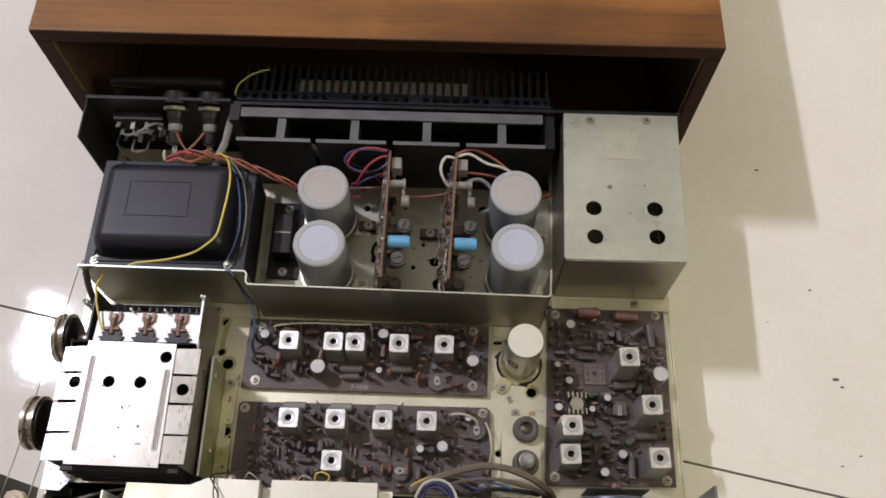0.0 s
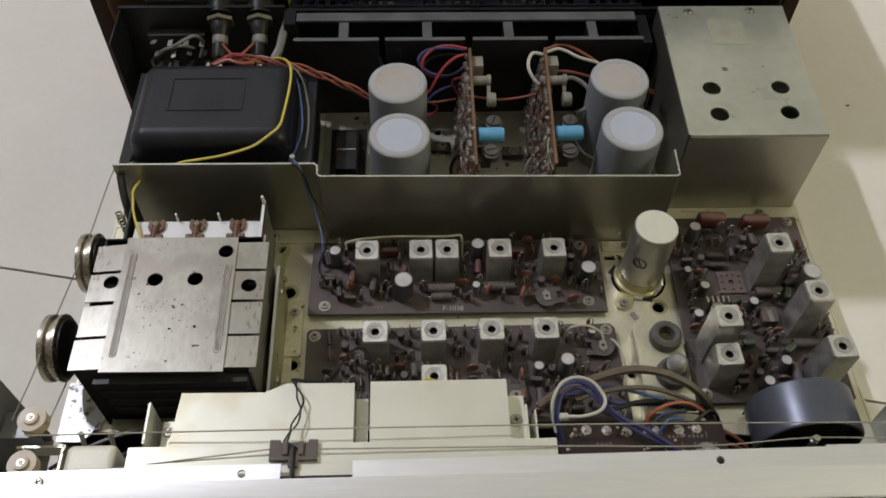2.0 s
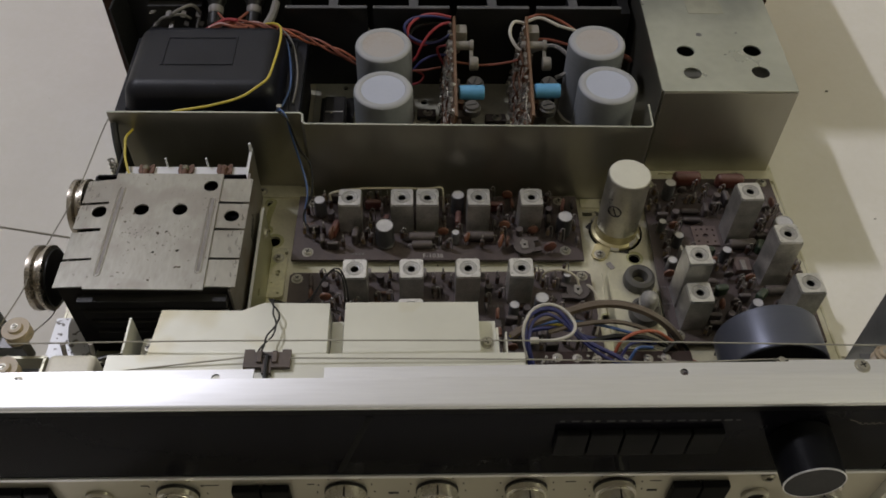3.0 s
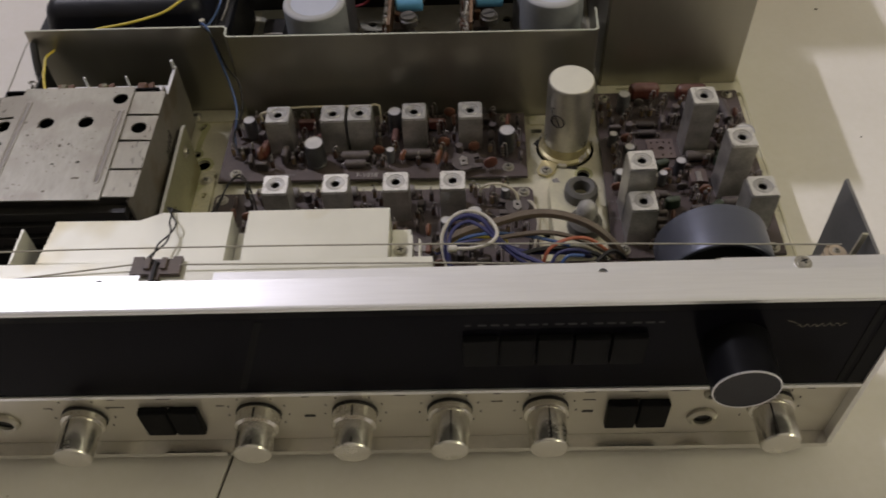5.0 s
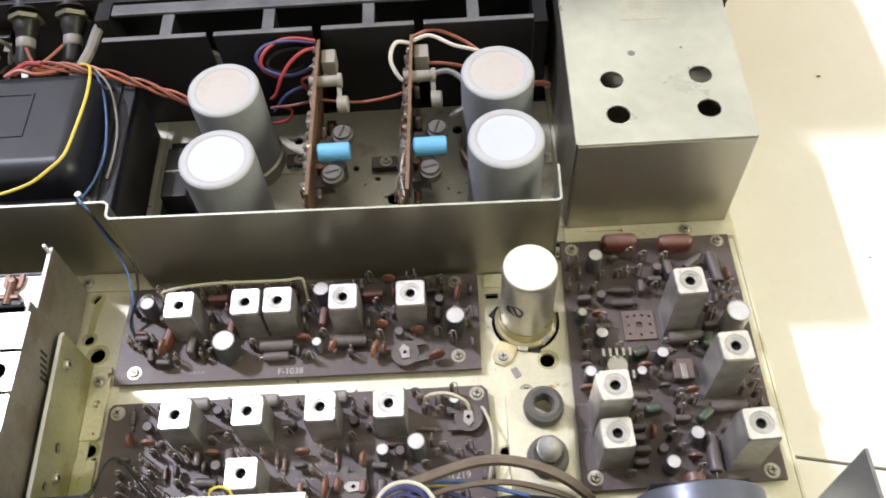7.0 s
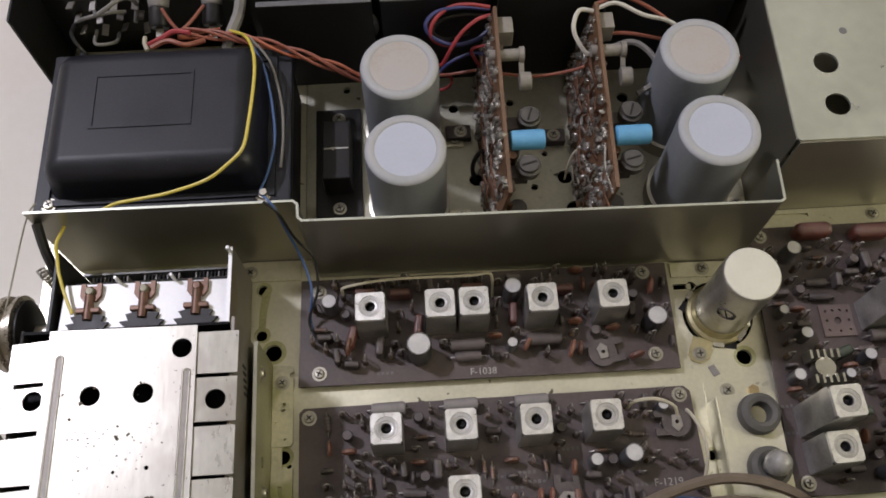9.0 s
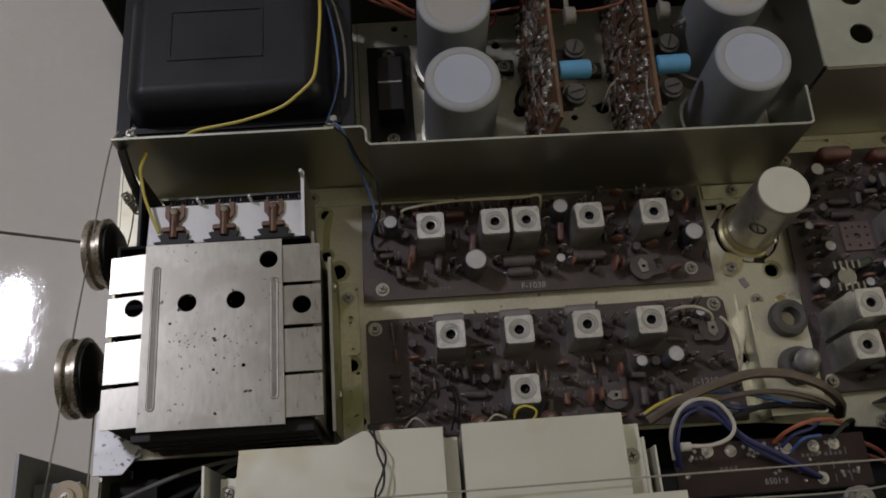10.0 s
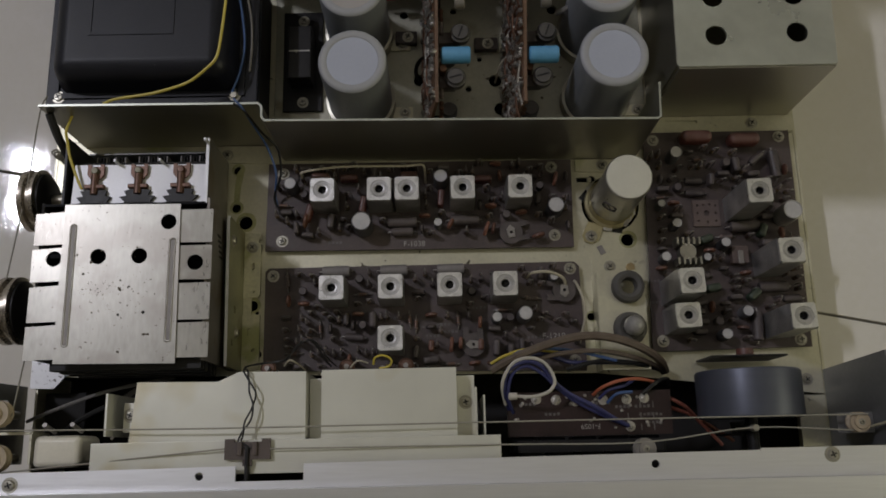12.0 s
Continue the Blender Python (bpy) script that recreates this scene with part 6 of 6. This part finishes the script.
# Black strip added for the shade seen through the notch.
part("dark_rail", box(bmesh.new(), -140, -104, 27, 28, 112, 117), BAKE, FR)

DL = thing("dial_backing", -110, 42, 95, "long cream painted dial backing strip", "strip")
part("strip", box(bmesh.new(), -206, -15, 31.6, 46.8, 113, 114.4, 0.3), SHADE, DL)
part("apron", box(bmesh.new(), -206, -15, 45.8, 46.8, 96, 112.8), SHADE, DL)

# gussets at both ends
for x, tip, zt in ((168.6, 82, 120.5), (-268, 78, 124)):
    t = thing("gusset_plate", x, 60, 70, "triangular zinc gusset plate beside the front rail", "bracket", "gusset plates")
    bm = sheet(bmesh.new(), [(38, zt - 2), (40, zt - 1.4), (tip, zt - 1.6), (79, 51), (38, 51)], [], x - 0.7, x + 0.7)
    turn(bm, Matrix(((0, 0, 1, 0), (1, 0, 0, 0), (0, 1, 0, 0), (0, 0, 0, 1))))
    part("plate", bm, GUSSET, t)
    s = 1 if x < 0 else -1
    part("pulley_arm", box(bmesh.new(), min(x + s, x + s * 19), max(x + s, x + s * 19), 55 if x < 0 else 44, 68 if x < 0 else 54, 107 if x < 0 else 99, 108.4 if x < 0 else 100.4, 0.3), GUSSET, t)
    if x > 0:
        part("tongue", turn(box(bmesh.new(), -1.2, 1.2, 0, 1, 0, 17), pose(163, 46, 104, -8, 10, 0)), ZINC, t)


def roller(x, y, z, r, material=None):
    t = thing("cord_roller", x, y, z - 6, "tan nylon dial cord roller with a screw", "pulley", "cord rollers")
    part("wheel", lathe(bmesh.new(), [(0, 0), (r, 0), (r, 1.4), (r - 1.6, 2.4), (r - 1.6, 3.6), (r, 4.6), (r, 6), (3.4, 6), (3.2, 7.4), (0, 7.4)], 28, Matrix.Translation((x, y, z - 6))), material or CREAMPL, t)
    part("post", cyl(bmesh.new(), (x, y, z - 22), (x, y, z - 6), 2, seg=10), CHROME, t)
    s = piece("screw", SCREW, t, x, y, z + 1.4)
    s.scale = (0.5, 0.5, 0.5)


roller(-251.5, 61.5, 115, 6.3, TANNYLON), roller(-251.5, 41, 113, 6.3, TANNYLON), roller(157.5, 49, 108, 4.8, TANNYLON), roller(53, 38.8, 112, 5, SPACER)
CG = thing("cord_guide", 108, 45, 50, "small metal cord guide stud on a bent tab", "guide")
part("stud", lathe(bmesh.new(), [(0, 79), (1.1, 79), (1.1, 101), (1.8, 101.4), (1.8, 102.4), (1, 103), (1, 104.4), (1.8, 105), (1.6, 106), (0, 106.2)], 14, Matrix.Translation((108, 47.4, 0))), CHROME, CG)
part("tab", box(bmesh.new(), 105, 111, 44.4, 51, 77, 78.4, 0.3), BAKE, CG)
part("leg", box(bmesh.new(), 105, 111, 44.4, 45.4, 50, 76.8, 0.2), BAKE, CG)
LB = thing("lamp_housing", -223, 44, 80, "milky plastic dial lamp housing", "lamp housing")
part("shell", box(bmesh.new(), -235, -212.5, 36, 51, 84, 110, 3.2, 4), MILK, LB)
for x in (-231, -218):
    part("pin", cyl(bmesh.new(), (x, 53, 96), (x + 1, 56, 110), 1.1, seg=8), LEAD, LB)
PG = thing("metal_prong", -201, 60, 60, "thin upright metal partition near the dial lamp", "partition")
part("blade", box(bmesh.new(), -201.6, -200.6, 50, 70, 60, 111), SHADE, PG)
part("blade", box(bmesh.new(), -260, -238, 52, 53.2, 95, 104), ZINC, PG)
part("blade", box(bmesh.new(), -239.5, -238.4, 38, 53, 85, 104), ZINC, PG)

# left corner plate with its cables
CP = thing("corner_plate", -255, 92, 50, "bright plated corner plate below the dial drums", "plate")
part("plate", sheet(bmesh.new(), [(-266, 78), (-253, 77.5), (-249, 82), (-243, 90), (-246, 112), (-266, 112)], [circle(-252, 96, 1.8, 10), circle(-246, 86, 1.4, 10)], 50.4, 52), MOTTLED, CP)
t = thing("cable_bundle", -225, 70, 40, "dark cables running through the front corner", "cables")
for k, (pts, c, r) in enumerate((([(-262, 60, 60), (-240, 66, 72), (-215, 74, 74), (-190, 80, 66)], "grey", 1.6), ([(-250, 50, 55), (-228, 62, 66), (-205, 72, 62), (-180, 78, 52)], "black", 2.4),
                                 ([(-220, 55, 60), (-212, 66, 70), (-200, 76, 68), (-185, 82, 60)], "grey", 2.2), ([(-216, 50, 62), (-204, 58, 70), (-190, 66, 72)], "cream", 1.1))):
    part("cable", tube(bmesh.new(), pts, r * 0.62), W[c], t)

# ---- dial pointer and cord ----
PT = thing("dial_pointer", -132, 43, 108, "brown plastic dial pointer carriage with two black leads", "pointer")
part("carriage", sheet(bmesh.new(), [(-143, 38), (-134.6, 38), (-134.6, 35), (-130.4, 35), (-130.4, 38), (-122, 38), (-122, 47.4), (-126, 47.4), (-126, 46), (-138.6, 46), (-138.6, 47.4), (-143, 47.4)], [], 115, 117.2), BROWNPL, PT)
part("needle", box(bmesh.new(), -133.4, -131.6, 26, 44, 113, 118.6, 0.5), BAKE, PT)
for x in (-136, -129):
    part("clip", box(bmesh.new(), x - 1.2, x + 1.2, 40, 46, 117.2, 118.6, 0.3), BROWNPL, PT)
for s in (-1, 1):
    pts = [(-132.5 + s * 1.6, 43, 118)]
    for k in range(15):
        f = k / 14
        gap = 0.75 + 0.7 * math.sin(f * math.pi * 2.2) ** 2
        pts.append((-133.4 + 2.6 * math.sin((f - 0.25) * 5.2) + s * gap * math.cos(f * 9), 46 + f * 33, 117.6 - 4.4 * f + s * 0.6 * math.sin(f * 9)))
    pts += [(-136 + s * 0.5, 81.4, 109 + s * 0.5), (-130, 83.4, 103 + s), (-122, 84.4, 101 + s), (-117, 85.4, 105 + s), (-110 + s * 0.6, 91, 115 + s * 0.7), (-104 + s * 0.5, 92.4, 119 + s), (-100.4 + s * 0.6, 89.4, 113), (-100 + s, 86.4, 90), (-100 + s * 1.5, 86, 57)]
    part("lead", tube(bmesh.new(), pts, 0.45, 6, 4), W["black"], PT)

DC = thing("dial_string", -50, 50, 100, "thin pale dial cord strung round rollers and drums", "cord")
for pts in ([(-253, 53.8, 113.5), (-150, 52.4, 117), (0, 52.6, 115), (161, 52.6, 109)], [(-254, 34, 110.5), (-143, 43, 117.4)], [(-122, 42.6, 117.4), (-14, 42.2, 115.4), (53, 41.8, 112.6), (107, 47.6, 105.6), (157, 45, 106.5)],
            [(-261.4, 62, 112), (-264, 100, 98), (-265, 116, 101), (-264, 132, 88)], [(-245, 60, 112), (-262, 104, 66), (-263, 116, 64)], [(-263, 130, 94), (-262, 183, 84), (-251, 218, 100), (-246, 226, 104)],
            [(-258, 172, 56), (-252, 205, 60), (-248, 217, 84)], [(-253, 50, 110), (-258, 40, 108), (-262, 30, 100)]):
    part("strand", tube(bmesh.new(), pts, 0.38, 6, 4), W["cord"], DC)
part("spring", tube(bmesh.new(), [(-246 + 2 * math.cos(k * 1.7), 200 + 2 * math.sin(k * 1.7), 70 + k * 0.8) for k in range(26)], 0.6, 5, 2), STEEL, DC)
part("strap", tube(bmesh.new(), [(-244, 216, 104), (-242, 206, 96), (-239, 196, 84), (-238, 188, 66)], 2.2), W["black"], DC)


# ---- wiring ----
def wires(name, label, *runs):
    pts = runs[0][1]
    t = thing(name, pts[0][0], pts[0][1], 51, label, "wiring")
    for c, p, r in runs:
        part("wire", tube(bmesh.new(), p, r, 7, 5), W[c], t)


wires("yellow_wire", "yellow wire lying over the transformer and down the screen",
      ("yellow", [(-166, 312, 106), (-157.2, 303.8, 112), (-152, 291.8, 118), (-150.3, 281.9, 119.4), (-150.4, 270, 119.4), (-152, 251, 119.4), (-154, 239, 119.2), (-160, 233, 117.4), (-170, 227.4, 114), (-186, 223.6, 111.4), (-197, 222.4, 110), (-209, 221.4, 108.4), (-215, 219.6, 107)], 0.75),
      ("yellow", [(-234.6, 217.6, 98), (-234.9, 214.6, 99), (-236.3, 207.9, 100), (-236, 202.3, 98), (-234.7, 194.9, 97), (-231.2, 184.9, 96), (-227.8, 177.1, 95.4)], 0.75))
wires("blue_wire", "blue and black wires passing over the steel screen to the board",
      ("blue", [(-155, 303, 109), (-148.6, 288.5, 108), (-146.4, 279, 106), (-144.7, 268.2, 104), (-143.8, 253.2, 102), (-146.4, 238.2, 101), (-149.3, 226.7, 103), (-146, 219, 112.4), (-141.4, 213.6, 111), (-139.1, 210.4, 97), (-135.7, 206, 82), (-132.8, 198.8, 74), (-131.5, 191.1, 69), (-133.3, 183.4, 61), (-132.8, 177.3, 56)], 0.62),
      ("black", [(-146, 216, 113), (-140.5, 212.4, 109), (-135.9, 208.6, 91), (-129.4, 203.6, 82), (-128.4, 197.5, 74), (-129.4, 190.4, 68), (-134, 181.4, 60), (-131, 173.1, 56)], 0.62),
      ("grey", [(-155, 304, 110), (-146, 292, 107), (-141.5, 274, 101), (-140.6, 256, 99), (-141.4, 240, 99)], 0.6))
twist = []
for k in range(4):
    pts = [(-203 + 8 * (k % 2) * 3, 312, 100)] if k < 2 else [(-172, 318, 100)]
    for i in range(25):
        f = i / 24
        a = f * (10 + 0.8 * k) + k * math.pi / 2
        pts.append((-188 + f * 83, 310 - 15 * f + 2 * math.sin(f * 5) + 2.1 * math.cos(a), 108 - 4 * f - 14 * f * f * f + 2.1 * math.sin(a)))
    twist.append(("orange" if k == 2 else "brick", pts, 0.78))
wires("red_wires", "twisted brick-red transformer secondary wires", *twist,
      ("red", [(-203, 306, 106), (-196, 306, 110), (-190, 308, 112), (-182, 306, 113)], 1.2), ("brick", [(-177, 306, 107), (-184, 300, 112), (-192, 302, 113), (-200, 300, 111)], 1.2),
      ("brick", [(-200, 330, 102), (-195, 321, 104), (-189, 313, 106), (-180, 309, 107)], 0.85), ("brick", [(-180, 331, 102), (-185, 321, 103), (-190, 313, 104), (-186, 308, 107)], 0.85),
      ("cream", [(-209, 318, 96), (-208, 313, 98), (-206, 308, 99)], 1.1))
wires("green_wire", "yellow-green earth wire looping over the rear panel",
      ("green", [(-158, 364, 98), (-158, 360, 108), (-157, 357, 116), (-154, 361, 122), (-147, 367, 124), (-140, 371, 124.5), (-132, 374, 124)], 0.7),
      ("grey", [(-168, 305, 100), (-166, 310, 104), (-162, 321, 106), (-161, 335, 106), (-160, 346, 104), (-160, 351, 103)], 2.8))
wires("card_wires", "red and blue wires bowed beside the driver board",
      ("red", [(-42, 315.9, 109), (-52.3, 316.6, 111), (-61.4, 316.1, 110), (-69.2, 310.4, 107), (-70.6, 306, 101), (-64.6, 306, 95), (-58, 309, 92)], 0.95),
      ("navy", [(-42, 315.5, 108), (-55.4, 315.8, 110), (-67.5, 314.4, 109), (-73, 309.6, 106), (-69.9, 306, 101), (-59.7, 304, 97), (-49.1, 306.4, 97), (-42.8, 310.2, 99)], 1.0),
      ("red", [(-42.1, 312.8, 107), (-48.9, 310.2, 107), (-56, 306.4, 103), (-61.2, 302.1, 97), (-65.4, 300.2, 88), (-69.4, 302.4, 82)], 0.95),
      ("black", [(-42.4, 314.6, 104), (-54.6, 316.3, 104), (-65.6, 315.7, 101), (-69.3, 312.4, 96), (-62, 311.5, 92), (-51.2, 315, 92)], 0.9))
wires("loose_loops", "red and blue wire ends tucked between capacitor and driver board",
      ("red", [(-43.2, 304.8, 95), (-51, 304, 93), (-49, 303.7, 85), (-46, 304, 78)], 0.85), ("brick", [(-71.1, 302.3, 75), (-59.2, 303.2, 75), (-48.6, 302.6, 78)], 0.8),
      ("red", [(-72.1, 302.6, 62), (-63.4, 301, 66), (-60.6, 303.7, 70), (-66, 305, 73)], 0.8), ("navy", [(-70, 304, 70), (-62, 306, 80), (-52, 308, 84), (-44, 308, 84)], 0.9))
wires("cross_wires", "brown wires strung between the driver boards", ("brick", [(-40, 290, 92), (-20, 288, 91), (0, 290, 93), (8, 294, 95)], 0.8))
wires("pale_wires", "cream and pink wires from the second driver board",
      ("white", [(8, 312, 107), (0, 312, 108), (-3, 303, 105), (2, 294, 100), (8, 294, 98)], 1.12), ("white", [(9, 313, 108), (18, 314, 110), (30, 308, 108), (44, 306, 104), (58, 300, 96)], 1.05),
      ("brick", [(9, 315, 109), (20, 318, 110), (34, 314, 106), (48, 306, 100)], 1.05), ("brick", [(9, 304, 100), (22, 304, 100), (36, 304, 96), (56, 304, 88)], 0.98),
      ("grey", [(10, 296, 96), (26, 300, 98), (36, 290, 96), (34, 280, 92), (26, 276, 90)], 1.50), ("brick", [(64, 282, 104), (72, 286, 100), (78, 292, 92)], 1.6))
wires("black_leads", "short black leads dipping through the power plate holes", ("black", [(-43, 262, 70), (-50, 261, 66), (-53, 258, 58), (-51, 255, 48)], 1.2), ("cream", [(3, 262, 70), (-3, 260, 62), (-6, 254, 48)], 0.6))
wires("main_cable", "thick grey-brown sleeved cable bundle across the front",
      ("brown", [(80, 80, 56), (74, 84, 70), (62, 90, 80), (46, 95, 84), (30, 96, 84), (12, 92, 82), (-4, 86, 82), (-16, 80, 78)], 2.3),
      ("brown", [(79, 79, 54), (72, 82, 66), (58, 86, 74), (40, 89, 78), (20, 88, 77), (4, 84, 76)], 1.3),
      ("blue", [(50, 84, 74), (30, 89, 76), (12, 91, 76), (-4, 89, 74), (-16, 84, 70)], 0.9), ("yellow", [(20, 89, 72), (4, 91, 74), (-8, 88, 74), (-16, 84, 72)], 0.8),
      ("black", [(78, 80, 58), (60, 83, 70), (40, 84, 72), (24, 80, 72)], 1.3), ("navy", [(-16, 84, 70), (-2, 88, 73), (14, 88, 73), (28, 84, 70), (52, 84, 68), (70, 82, 62)], 1.2))
wires("blue_loop", "dark blue and white wires looped over the control board",
      ("navy", [(-8, 60, 82), (-11, 68, 92), (-9, 78, 98), (-1, 82, 100), (7, 80, 99), (14, 72, 95), (22, 66, 92), (34, 60, 90), (46, 53, 86), (53, 50, 82)], 1.15),
      ("navy", [(-6, 58, 82), (-9, 66, 91), (-7, 76, 96), (0, 80, 98), (8, 76, 97), (16, 69, 93), (26, 62, 89), (40, 55, 86), (52, 50, 82)], 0.9),
      ("white", [(-10, 62, 86), (-12, 72, 96), (-7, 81, 100), (1, 83.6, 101.4), (9, 81, 100), (13.6, 73, 99), (11, 67.4, 98), (3, 65, 97), (-5, 65.4, 96)], 0.85))
part("wire_end", lathe(bmesh.new(), [(0, 0), (1.8, 0), (1.8, 4), (0, 4.4)], 12, Matrix.Translation((-5, 65.4, 96)) @ pose(0, 0, 0, 0, -90, 0)), W["white"], bpy.data.objects["blue_loop"])
wires("orange_wire", "orange and red hook-up wires on the control board",
      ("orange", [(35, 66, 83), (38, 69, 90), (46, 72, 93), (56, 73, 92), (66, 72, 84)], 0.85), ("navy", [(38, 64, 83), (42, 68, 88), (50, 70, 88), (58, 74, 80)], 0.8),
      ("blue", [(42, 62, 83), (46, 66, 88), (54, 67, 87)], 0.8), ("brick", [(70, 66, 80), (82, 60, 78), (92, 52, 70), (104, 40, 66)], 1.0), ("brick", [(72, 60, 78), (86, 56, 72), (98, 50, 66), (112, 42, 60)], 1.0),
      ("black", [(60, 66, 84), (68, 72, 84), (76, 74, 74), (80, 72, 60)], 1.0))
wires("ground_wire", "cream wire standing at the edge of the board", ("cream", [(33.4, 131, 55), (34.4, 128, 58), (36.4, 121, 61), (37.2, 113, 62), (36.8, 107, 61), (35, 99, 57), (34.4, 96, 54.6)], 0.8))
wires("tag_loop", "small yellow sleeve and bare wire loops beside the cover", ("yellow", [(-76, 83, 92), (-75, 86, 95), (-71, 87, 96), (-67, 85, 95), (-68, 82, 93), (-73, 81, 92)], 0.55),
      ("cream", [(-122, 84, 84), (-118, 86, 92), (-114, 84, 88), (-112, 82, 80)], 0.45), ("cream", [(-88, 82, 88), (-84, 85, 92), (-79, 84, 89)], 0.45))
